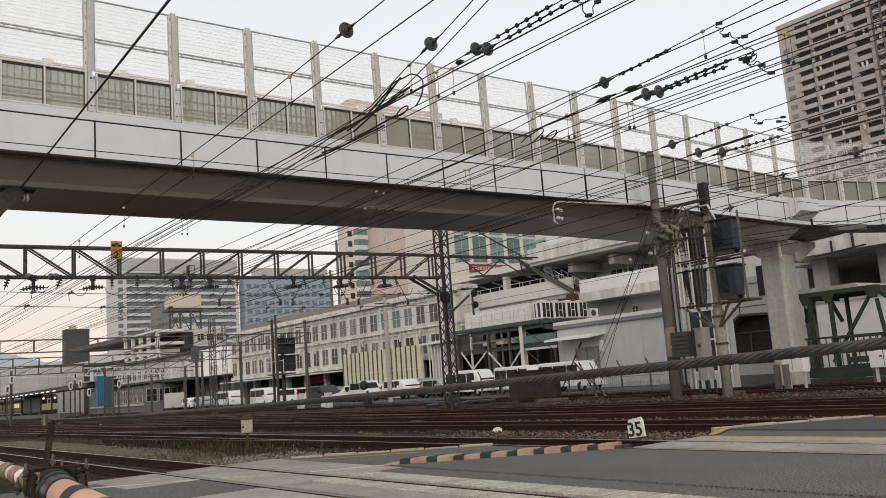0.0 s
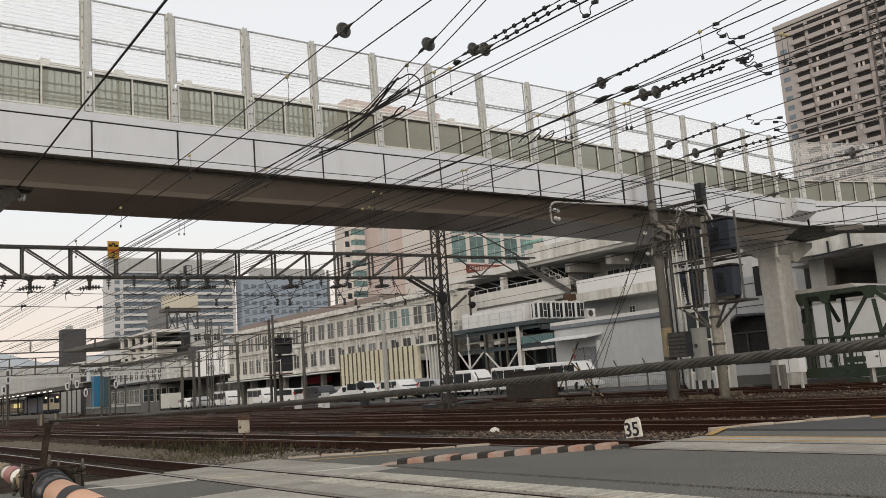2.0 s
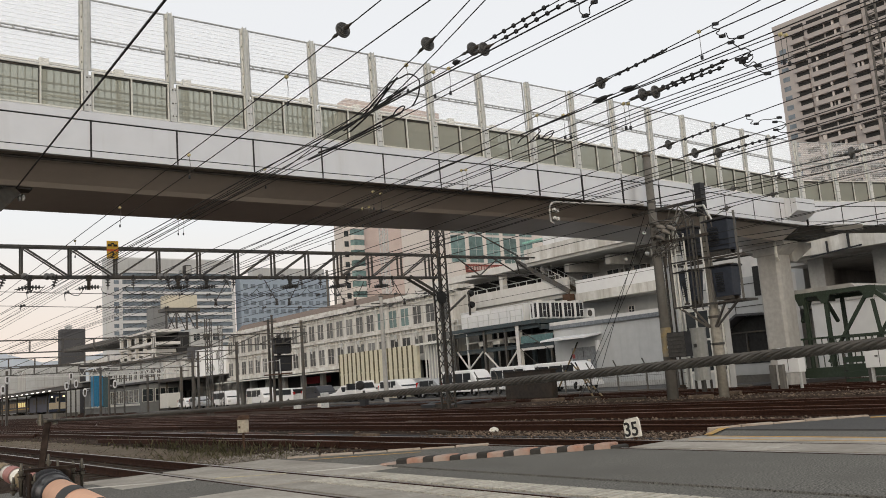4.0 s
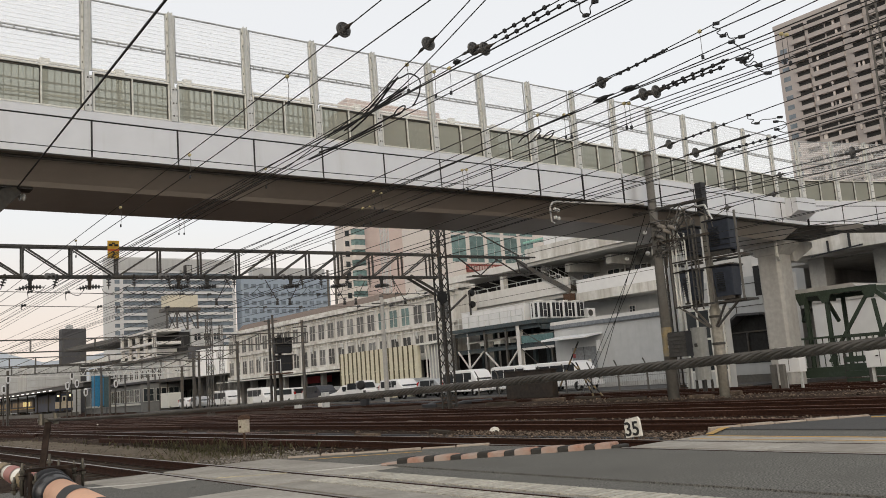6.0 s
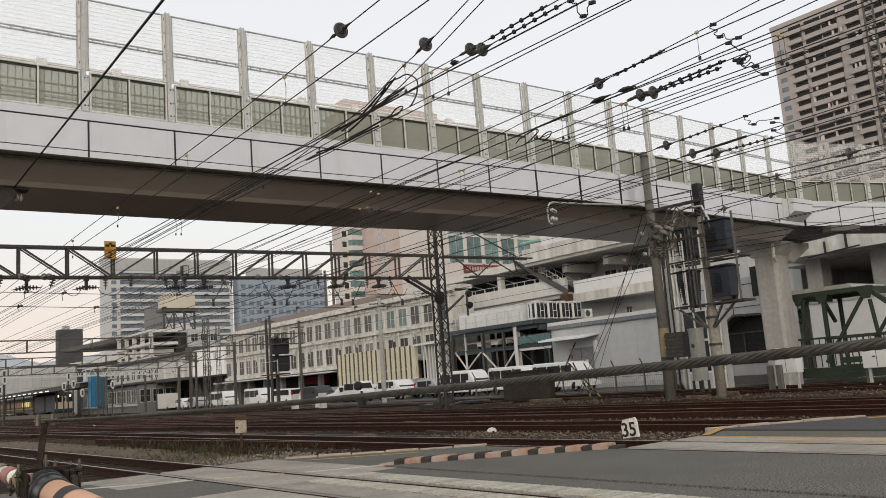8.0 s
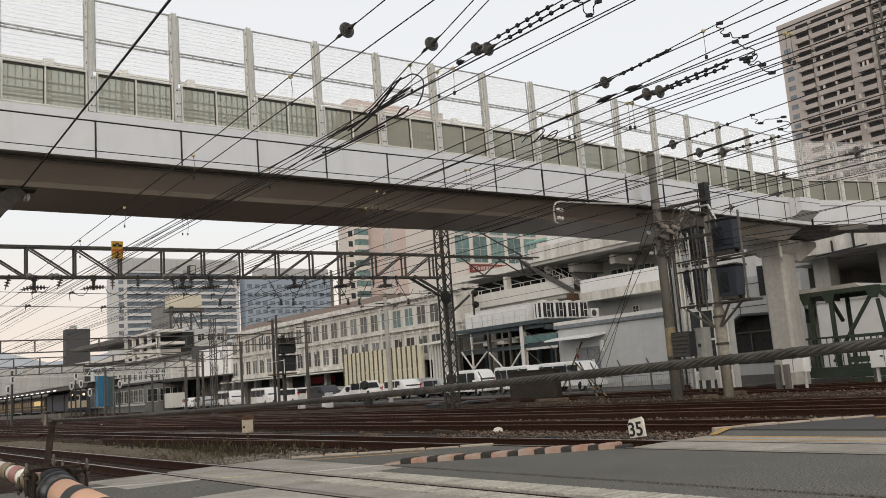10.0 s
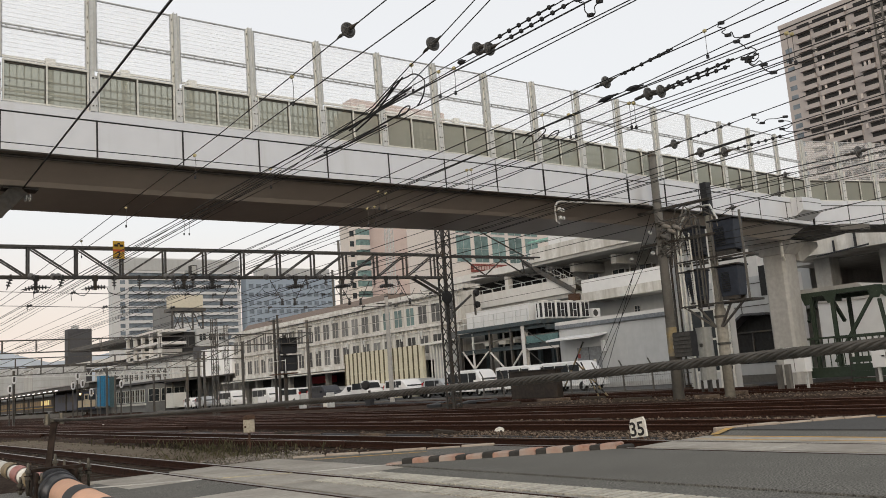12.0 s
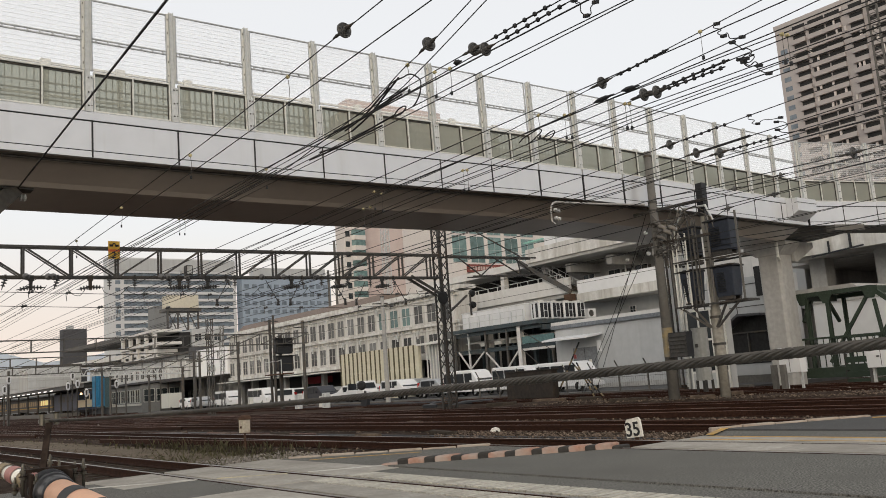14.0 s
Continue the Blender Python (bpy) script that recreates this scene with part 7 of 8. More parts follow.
    board = mesh_of("board", Shape().box(-0.03, 0.03, 0.01, 2.39, 0.02, 0.26), GREEN_PAINT)
    bpost = mesh_of("post", Shape().box(0.03, 0.13, -0.05, 0.05, 0, 1.35), DARK_STEEL)
    for k in range(6):
        piece("post", bpost, bf, (0, 2.4 * k, 0))
        for q in range(4):
            piece("board", board, bf, (0.012 * ((k + q) % 3), 2.4 * k, 0.06 + 0.3 * q))
    piece("post", bpost, bf, (0, 14.4, 0))
    random.seed(15)
    for k in range(14):
        x, y = random.uniform(23.9, 36), random.uniform(27, 64)
        if any(abs(x - tx) < 1.2 for tx in TRACKS):
            continue
        bx = thing("cable_box", "low rusty cable box beside the rails", "cable box", (x, y, -0.24), random.uniform(-8, 8), group="low cable boxes")
        h = random.uniform(0.18, 0.42)
        part("case", Shape().box(-0.18, 0.18, -0.3, 0.3, 0, h), DARK_STEEL if k % 3 else POLE_CONCRETE, bx, bevel=0.02)
        part("lid", Shape().box(-0.21, 0.21, -0.33, 0.33, h, h + 0.04), RUST_IRON, bx)
    # fence along the car park
    f = thing("wire_fence", "thin grey wire fence along the car park", "fence")
    post = mesh_of("post", Shape().bar((35.6, 0, -0.25), (35.6, 0, 1.25), 0.07).bar((35.6, 0, 1.25), (35.35, 0, 1.65), 0.05), POLE_CONCRETE)
    for k in range(9):
        piece("post", post, f, (0, 27.5 + 2.0 * k, 0))
    for z in (0.2, 0.75, 1.2):
        part("rail", Shape().bar((35.6, 27, z), (35.6, 43.6, z), 0.02), GREY_STEEL, f)
    wv = Shape()
    for k in range(110):
        y = 27.2 + 0.15 * k
        wv.box(35.597, 35.603, y, y + 0.005, 0.0, 1.2)
    tagged(part("wire_mesh", wv, GREY_STEEL, f), "", "", "", "stuff")
    kw = structure("trim", Shape().box(36.2, 36.6, 24, 110, -0.3, 0.0), POLE_CONCRETE, "low dark concrete kerb of the car park", "kerb")


build_wires()
build_gantry_fittings()
build_poles()
build_trackside()


# ---- parked vehicles ----
def car(label, at, turn, paint, style, group="parked cars"):
    """A vehicle along +y (front), wheels on z 0. Styles: van, suv, hatch, truck."""
    dims = {"van": (4.6, 1.7, 1.95), "suv": (4.5, 1.78, 1.68), "hatch": (3.9, 1.68, 1.5), "truck": (3.4, 1.48, 1.78)}
    n, w, h = dims[style]
    a = n / 2
    t = thing("parked_car" if style != "van" else "parked_van", label, "car" if style != "van" else "van", at, turn, group)
    if style == "van":
        side = [(-a, 0.35), (a - 0.1, 0.3), (a, 0.5), (a - 0.05, 0.95), (a - 0.35, 1.1), (a - 0.95, h - 0.12), (a - 1.3, h), (-a + 0.2, h), (-a + 0.02, h - 0.15)]
        glass = [(-a + 0.15, a - 3.2), (a - 3.12, a - 1.95), (a - 1.87, a - 0.98)]
        zl, zh = 1.02, h - 0.24
    elif style == "suv":
        side = [(-a, 0.35), (a - 0.1, 0.3), (a, 0.5), (a - 0.05, 0.9), (a - 0.9, 1.02), (a - 1.7, h - 0.05), (a - 2.0, h), (-a + 0.35, h - 0.03), (-a + 0.05, 1.05)]
        glass = [(-a + 0.4, -0.3), (-0.22, a - 1.75)]
        zl, zh = 1.0, h - 0.15
    elif style == "hatch":
        side = [(-a, 0.32), (a - 0.1, 0.28), (a, 0.5), (a - 0.1, 0.78), (a - 0.85, 0.92), (a - 1.55, h - 0.05), (a - 1.85, h), (-a + 0.5, h - 0.04), (-a + 0.05, 0.95)]
        glass = [(-a + 0.5, -0.25), (-0.17, a - 1.6)]
        zl, zh = 0.92, h - 0.15
    else:
        side = [(-a, 0.45), (a, 0.35), (a, 0.9), (a - 0.2, 1.1), (a - 0.45, h), (0.4, h), (0.4, 0.75), (-a, 0.75)]
        glass = [(0.55, a - 0.5)]
        zl, zh = 1.05, h - 0.15
    body = part("body", Shape().prism(side, "x", -w / 2, w / 2), paint, t, bevel=0.07)
    for p, q in glass:
        for s in (-1, 1):
            lo, hi = sorted((s * w / 2, s * (w / 2 + 0.006)))
            part("side_window", Shape().box(lo, hi, p, q, zl, zh), CAR_GLASS, body)
    part("rear_window", Shape().box(-w / 2 + 0.15, w / 2 - 0.15, -a - 0.0 if style == "van" else -a + 0.05, -a + 0.3, zl + 0.02, zh - 0.02), CAR_GLASS, body)
    fr = {"van": ((a - 0.4, 1.16), (a - 0.97, h - 0.2)), "suv": ((a - 0.95, 1.06), (a - 1.7, h - 0.12)), "hatch": ((a - 0.9, 0.97), (a - 1.55, h - 0.12)), "truck": ((a - 0.19, 1.14), (a - 0.44, h - 0.1))}[style]
    (y0, z0), (y1, z1) = fr
    part("windscreen", Shape().add([(-w / 2 + 0.12, y0 + 0.02, z0), (w / 2 - 0.12, y0 + 0.02, z0), (w / 2 - 0.2, y1 + 0.02, z1), (-w / 2 + 0.2, y1 + 0.02, z1),
                                    (-w / 2 + 0.12, y0 - 0.1, z0), (w / 2 - 0.12, y0 - 0.1, z0), (w / 2 - 0.2, y1 - 0.1, z1), (-w / 2 + 0.2, y1 - 0.1, z1)],
                                   [(0, 1, 2, 3), (7, 6, 5, 4), (0, 4, 5, 1), (1, 5, 6, 2), (2, 6, 7, 3), (3, 7, 4, 0)]), CAR_GLASS, body)
    for s in (-1, 1):
        x = s * (w / 2 - 0.22)
        part("headlight", Shape().box(x - 0.17, x + 0.17, a - 0.14, a + 0.01, 0.62, 0.8), PORCELAIN, body)
        part("tail_light", Shape().box(x - 0.1 + s * 0.1, x + 0.1 + s * 0.1, -a - 0.015, -a + 0.25, 0.85, 1.25 if style != "truck" else 0.95), RED_LENS, body, "red tail light")
        part("mirror", Shape().box(s * (w / 2 + 0.02) - 0.02, s * (w / 2 + 0.16) + 0.02, glass[-1][1] - 0.1, glass[-1][1] + 0.02, zl, zl + 0.17), paint, body)
    for y in (a + 0.015, -a - 0.015):
        part("bumper", Shape().box(-w / 2 + 0.05, w / 2 - 0.05, y - 0.035, y + 0.035, 0.33, 0.52), BLACK_PAINT if style == "truck" else paint, body)
    tyre = mesh_of("tyre", Shape().discs((-0.1, 0, 0), (1, 0, 0), [(0, 0.2), (0.0, 0.29), (0.03, 0.32), (0.17, 0.32), (0.2, 0.29), (0.2, 0.2)], 18), RUBBER)
    rim = mesh_of("rim", Shape().discs((-0.105, 0, 0), (1, 0, 0), [(0, 0.08), (0.0, 0.2), (0.21, 0.2), (0.21, 0.08)], 14), CAR_SILVER)
    for s in (-1, 1):
        for y in (-a + 0.75, a - 0.8):
            o = piece("wheel", tyre, t, (s * (w / 2 - 0.1), y, 0.32))
            piece("rim", rim, o)
    if style == "truck":
        part("load_bed", Shape().box(-w / 2, w / 2, -a, 0.35, 0.72, 0.78).box(-w / 2, -w / 2 + 0.05, -a, 0.35, 0.75, 1.05).box(w / 2 - 0.05, w / 2, -a, 0.35, 0.75, 1.05).box(-w / 2, w / 2, -a, -a + 0.05, 0.75, 1.05), paint, t)
    return t


def build_cars():
    z = -0.06
    for label, x, y, turn, paint, style in (
            ("white van parked beside the grey shed", 41, 40.6, 182, CAR_WHITE, "van"),
            ("long white minibus parked nose to tail", 41.5, 45.9, 180, CAR_WHITE, "van"),
            ("white van in the row by the steel deck", 41, 51.2, 180, CAR_WHITE, "van"),
            ("silver hatchback parked by the steel frame", 41.5, 55.7, 182, CAR_SILVER, "hatch"),
            ("white sport utility car with dark windows", 41, 60.4, 180, CAR_WHITE, "suv"),
            ("white light truck with an open bed", 40, 65.3, 175, CAR_WHITE, "truck"),
            ("white hatchback with red tail lights", 41, 68.8, 20, CAR_WHITE, "hatch"),
            ("dark sport utility car in the row", 41, 74.2, 178, CAR_DARK, "suv"),
            ("white hatchback behind the control cabinet", 42.5, 78.0, 178, CAR_WHITE, "hatch"),
            ("white sport utility car with red tail lights", 41, 82.0, 15, CAR_WHITE, "suv"),
            ("white minivan near the dark columns", 41, 87.6, 180, CAR_WHITE, "van"),
            ("white minivan near the lattice mast", 41.5, 98.6, 180, CAR_WHITE, "van"),
            ("silver car far down the car park", 41, 105.5, 180, CAR_SILVER, "hatch"),
            ("white hatchback far down the car park", 41.5, 111.0, 180, CAR_WHITE, "hatch"),
            ("silver car in the second row", 45, 63.5, 180, CAR_SILVER, "suv"),
            ("white car in the second row", 45, 71.5, 180, CAR_WHITE, "hatch"),
            ("silver car in the second row by the columns", 45, 79, 180, CAR_SILVER, "hatch"),
            ("red-lit white car in the second row", 45, 57.5, 0, CAR_WHITE, "suv")):
        car(label, (x, y, z), turn, paint, style)
    bx = thing("box_body", "white box body standing in the car park", "container", (40.2, 115.5, -0.06))
    part("case", Shape().box(0, 2, 0, 3, 0.3, 2.3), PALE_STEEL, bx, bevel=0.03)
    part("skid", Shape().box(0.2, 0.4, 0, 4, 0, 0.5).box(1.6, 1.8, 0, 4, 0, 0.5), DARK_STEEL, bx)
    # corrugated screen in front of the station
    c = thing("corrugated_screen", "beige corrugated steel screen wall in the car park", "screen", (45.6, 64.2, -0.06))
    sheet = mesh_of("panel", Shape().prism([(0, 0.03), (0.0, 0.62), (0.12, 0.7), (0.12, 0.82), (0.17, 0.82), (0.17, 0)], "z", 1.45, 4.75), BEIGE_PANEL)
    gap = mesh_of("gap_strip", Shape().box(-0.03, 0.02, 0.66, 0.84, 1.45, 4.75), material("dark_olive_gap", (0.1, 0.085, 0.05), 0.8))
    for k in range(17):
        piece("panel", sheet, c, (0, 0.84 * k, 0))
        piece("gap_strip", gap, c, (0, 0.84 * k, 0))
    part("frame", Shape().box(-0.02, 0.1, 0, 14.2, 2.55, 2.7).box(0.17, 0.3, 0, 14.2, 0, 4.7), BEIGE_PANEL, c)
    k = thing("pipe_rack", "pale pipe rack and hut beside the steel deck", "pipe rack", (45.8, 60.6, -0.06))
    for i in range(6):
        part("pipe", Shape().tube([(0, 0.3 + 0.45 * i, 0), (0, 0.3 + 0.45 * i, 4.5), (0.6, 0.3 + 0.45 * i, 4.9)], 0.08, 8), PALE_STEEL, k)
    part("roof", Shape().prism([(-0.6, 4.6), (2, 4.9), (2, 5.05), (-0.6, 4.75)], "y", -0.2, 3.3), PALE_STEEL, k)
    part("back", Shape().box(0.7, 1.8, 0, 3.1, 0, 4.6), GREY_WALL, k)


# ---- crossing surface ----
def build_crossing():
    slab_y = [11.0, 12.1, 13.2, 14.3, 15.4]
    for x0, x1, name in ((3.9, 5.02, "outer"), (5.24, 6.12, "middle"), (6.34, 7.33, "inner")):
        s = thing("crossing_slab_row", "pale worn concrete slabs beside the rails of the crossing", "concrete slabs", (x0, 0, 0), group="crossing slabs")
        for ya, yb in zip(slab_y, slab_y[1:]):
            part("slab", Shape().box(0, x1 - x0, ya + 0.012, yb - 0.012, -0.2, 0.004), ASPHALT if name == "outer" and ya < 13 else SLAB, s, bevel=0.012)
        if name == "outer":
            part("slab", Shape().box(0, x1 - x0, -30, 10.99, -0.2, 0.002), SLAB, s)
        else:
            k0 = 0.5 if name == "inner" else 0.0
            part("slab", Shape().box(k0, x1 - x0 - (0.38 if name == "middle" else 0), -30, 10.99, -0.2, -0.003), ASPHALT if name == "inner" else SLAB, s)
            br = mesh_of("edge_block", Shape().box(0, 0.36 if name == "middle" else 0.44, 0.012, 0.118, -0.15, 0.006), EDGE_BLOCK)
            for j in range(60):
                piece("edge_block", br, s, ((x1 - x0 - 0.36 if name == "middle" else 0.02), 10.85 - 0.133 * j, 0))
    for x0, x1 in ((10.5, 11.4), (11.62, 12.3)):
        s = thing("crossing_slab_row", "pale concrete slabs beside the rails of the second track", "concrete slabs", (x0, 0, 0), group="crossing slabs")
        for k in range(12):
            ya = 9.2 - 1.2 * k
            part("slab", Shape().box(0, x1 - x0, ya - 1.19, ya, -0.2, 0.004), SLAB, s, bevel=0.012)
    # striped kerb between road and footway
    a, b = Vector((7.5, 11.62, 0)), Vector((10.5, 9.29, 0))
    d = (b - a).normalized()
    turn = math.degrees(math.atan2(d.y, d.x))
    kerb = thing("striped_kerb", "worn orange and black striped concrete kerb on the crossing", "kerb", tuple(a), turn)
    n, ln = 18, (b - a).length
    random.seed(3)
    for k in range(n):
        p, q = ln * (2 * (k // 2) + (1.22 if k % 2 else 0)) / n, ln * (2 * (k // 2) + (2 if k % 2 else 1.22)) / n
        sl = 0.09
        hgt = 0.09 + random.uniform(-0.014, 0.01) - (0.05 if k in (0, n - 1) else 0)
        sh = Shape().add([(p - sl, -0.13, -0.2), (q - sl, -0.13, -0.2), (q + sl, 0.13, -0.2), (p + sl, 0.13, -0.2), (p - sl, -0.11, hgt), (q - sl, -0.11, hgt), (q + sl, 0.1, hgt), (p + sl, 0.1, hgt)],
                         [(3, 2, 1, 0), (4, 5, 6, 7), (0, 1, 5, 4), (1, 2, 6, 5), (2, 3, 7, 6), (3, 0, 4, 7)])
        part("kerb_block", sh, STRIPE_BLACK if k % 2 else STRIPE_RED, kerb, "black painted block" if k % 2 else "faded orange painted block", bevel=0.025)
    a2, b2 = Vector((7.55, 15.15, 0)), Vector((10.4, 12.5, 0))
    d2 = b2 - a2
    k2 = thing("worn_kerb", "worn brown concrete kerb along the footway edge", "kerb", tuple(a2), math.degrees(math.atan2(d2.y, d2.x)))
    worn = material("worn_terracotta_kerb", (0.3, 0.24, 0.19), 0.9, grain=12, amount=0.2, bump=0.3, stain=(0.38, 0.33, 0.28), stain_scale=2, stain_cover=0.5)
    for k in range(6):
        p, q = d2.length * k / 6 + 0.01, d2.length * (k + 1) / 6 - 0.01
        part("kerb_block", Shape().box(p, q, -0.04, 0.04, -0.2, 0.02 + 0.012 * (k % 2)), worn, k2, bevel=0.02)
    k3 = thing("worn_kerb", "low pale kerb at the road corner beyond the second track", "kerb", (13.3, 9.75, 0), -32)
    for k in range(5):
        part("kerb_block", Shape().box(0.62 * k + 0.005, 0.62 * k + 0.61, -0.06, 0.06, -0.2, 0.05 + 0.012 * (k % 2)), worn, k3, bevel=0.02)

    def line(name, label, pts, wd, mat, z):
        s = Shape()
        for p, q in zip(pts, pts[1:]):
            p, q = Vector((*p, 0)), Vector((*q, 0))
            nrm = (q - p).normalized().cross(Vector((0, 0, 1))) * wd / 2
            s.add([(*(v.xy), zz) for zz in (z - 0.004, z) for v in (p - nrm, p + nrm, q + nrm, q - nrm)], [(3, 2, 1, 0), (4, 5, 6, 7), (0, 1, 5, 4), (1, 2, 6, 5), (2, 3, 7, 6), (3, 0, 4, 7)])
        tagged(part(name, s, mat), label, "road marking", "", "structure")

    line("road_marking", "worn white edge line over the crossing slabs", [(3.5, 14.2), (5.0, 13.2)], 0.14, WHITE_LINE, 0.009)
    line("road_marking", "worn pale yellow edge line over the middle slab", [(5.26, 13.0), (6.1, 12.3)], 0.12, PALE_YELLOW, 0.009)
    line("road_marking", "worn white edge line beside the striped kerb", [(6.36, 12.1), (7.45, 11.55)], 0.13, WHITE_LINE, 0.009)
    line("road_marking", "worn yellow line at the footway corner", [(7.5, 14.2), (9.1, 12.9)], 0.05, YELLOW_LINE, 0.002)
    line("road_marking", "bright yellow painted corner of the road edge", [(12.3, 9.02), (13.5, 9.55), (14.2, 9.62)], 0.13, YELLOW_LINE, 0.029)
    line("road_marking", "thin yellow line across the second track slabs", [(11.75, 9.0), (11.8, 4.5)], 0.05, YELLOW_LINE, 0.009)
    line("road_marking", "faded yellow line along the slab edge", [(12.25, 9.0), (12.25, 3.0)], 0.08, YELLOW_LINE, 0.009)
    line("road_marking", "worn yellow line farther along the road", [(15.6, 7.9), (17.5, 4.5)], 0.16, YELLOW_LINE, 0.029)

    # loose ballast, weeds
    def stones(name, label, spots, mat):
        s = Shape()
        for x, y, z, r in spots:
            e = [random.uniform(0.6, 1.25) * r for _ in range(6)]
            th = random.uniform(0, 3)
            c, sn = math.cos(th), math.sin(th)
            s.add([(x + e[0] * c, y + e[0] * sn, z), (x - e[1] * sn, y + e[1] * c, z + 0.2 * r), (x - e[2] * c, y - e[2] * sn, z), (x + e[3] * sn, y - e[3] * c, z - 0.1 * r), (x, y, z + e[4] * 0.85), (x, y, z - e[5] * 0.5)],
                  [(0, 1, 4), (1, 2, 4), (2, 3, 4), (3, 0, 4), (1, 0, 5), (2, 1, 5), (3, 2, 5), (0, 3, 5)])
        tagged(part(name, s, mat), label, "gravel", "", "stuff")

    random.seed(11)
    spots = []
    for _ in range(16000):
        y = 9.6 + 44 * random.random() ** 1.6
        x = random.uniform(3.0, 36)
        if any(abs(x - tx) < 0.68 and abs(abs(x - tx) - 0.566) < 0.1 for tx in TRACKS) or (x < 14.2 and y < 9.7 + max(0, 12.5 - x) * 1.3) or (x < 7.4 and (y < 16.5 or random.random() < 0.75)):
            continue
        spots.append((x, y, -0.155 if any(abs(x - tx) < 1.3 for tx in TRACKS) else -0.22, random.uniform(0.016, 0.045)))
    stones("loose_ballast", "scattered rusty brown ballast stones between the tracks", spots, STONES)
    heap = [(random.uniform(12.0, 14.3), random.uniform(9.7, 18.5), -0.22 + 0.1 * random.random(), random.uniform(0.02, 0.05)) for _ in range(5200)]
    heap += [(random.uniform(23.5, 26.4), random.uniform(11, 26), 0.01 + 0.03 * random.random(), random.uniform(0.02, 0.05)) for _ in range(1500)]
    heap += [(random.uniform(15.9, 18.2), random.uniform(9.2, 22), -0.22 + 0.08 * random.random(), random.uniform(0.025, 0.05)) for _ in range(2600)]
    stones("ballast_bed", "brown crushed stone ballast heaped beside the rails", heap, STONES)
    pale = material("pale_stone", (0.21, 0.19, 0.165), 0.9, grain=12, amount=0.25, bump=0.3, island=0.35)
    stones("pale_gravel", "pale crushed stones beside the footway", [(random.uniform(7.3, 9.6), random.uniform(15.3, 19.5), -0.22 + 0.06 * random.random(), random.uniform(0.018, 0.042)) for _ in range(1700)]
           + [(random.uniform(29.5, 34), random.uniform(15, 19.5), -0.2, random.uniform(0.06, 0.22)) for _ in range(60)], pale)
    w = Shape()
    for _ in range(1000):
        x, y = (random.gauss(8.4, 0.9), random.gauss(20.5, 2.6)) if random.random() < 0.75 else (random.uniform(6.8, 9.5), random.uniform(16, 50))
        h, lx, ly = random.uniform(0.04, 0.18), random.uniform(-0.12, 0.12), random.uniform(-0.12, 0.12)
        w.add([(x - 0.008, y, -0.24), (x + 0.008, y, -0.24), (x + lx * 0.5, y + ly * 0.5 + 0.008, -0.24 + h * 0.7), (x + lx, y + ly, -0.24 + h)], [(0, 1, 2), (0, 2, 3), (1, 0, 2), (2, 0, 3)])
    tall = Shape()
    for _ in range(420):
        x, y = random.uniform(8.6, 10.2) + random.gauss(0, 0.15), random.gauss(23.5, 4.0)
        if abs(x - 10.38) < 0.25 or y < 17.5:
            continue
        h, lx, ly = random.uniform(0.12, 0.5) * random.uniform(0.5, 1.0), random.uniform(-0.16, 0.16), random.uniform(-0.16, 0.16)
        tall.add([(x - 0.004, y, -0.24), (x + 0.004, y, -0.24), (x + lx * 0.5 + 0.012, y + ly * 0.5 + 0.02, -0.24 + h * 0.6), (x + lx, y + ly, -0.24 + h), (x + lx * 0.4 - 0.03, y + ly * 0.4, -0.24 + h * 0.75)],
                 [(0, 1, 2), (0, 2, 3), (0, 4, 2), (1, 0, 2), (2, 0, 3), (4, 0, 2)])
    tagged(part("tall_weeds", tall, WEED_DARK), "dark green tall weeds beside the second track", "weeds", "", "stuff")
    tagged(part("weeds", w, WEED), "dry green and brown weeds between the tracks", "weeds", "", "stuff")
    # timbers and point rods lying between the tracks
    random.seed(31)
    for _ in range(26):
        x, y = random.choice((12.9, 13.2, 16.9, 17.2, 20.4, 20.7, 24.6, 26.4)) + random.uniform(-0.3, 0.3), 14 + 30 * random.random() ** 1.3
        tb = thing("loose_timber", "weathered brown timber lying on the ballast", "timber", (x, y, -0.215 if x < 23 else -0.02), random.uniform(-25, 25), group="loose timbers")
        ln, w2 = random.uniform(0.5, 1.6), random.uniform(0.06, 0.12)
        part("baulk", Shape().prism([(-w2, 0), (w2, 0), (w2, 0.12), (w2 * 0.7, 0.16), (-w2 * 0.8, 0.15), (-w2, 0.11)], "y", 0, ln), random.choice((SLEEPER, LOOSE_TIMBER, LOOSE_TIMBER)), tb)
    for x, y, ln in ((13.0, 24, 9), (16.7, 19, 7), (17.3, 30, 8), (20.5, 22, 8)):
        pr = thing("point_rod", "thin rusty point rod beside the track", "rod", (x, y, -0.17), group="point rods")
        part("rod", Shape().tube([(0, 0, 0.06), (0, ln, 0.06)], 0.022, 6), RAIL_DULL, pr)
        for k in range(int(ln / 1.5) + 1):
            part("stand", Shape().prism([(-0.07, -0.07), (0.07, -0.07), (0.03, 0.08), (-0.03, 0.08)], "y", k * 1.5, k * 1.5 + 0.05), GREY_STEEL, pr)
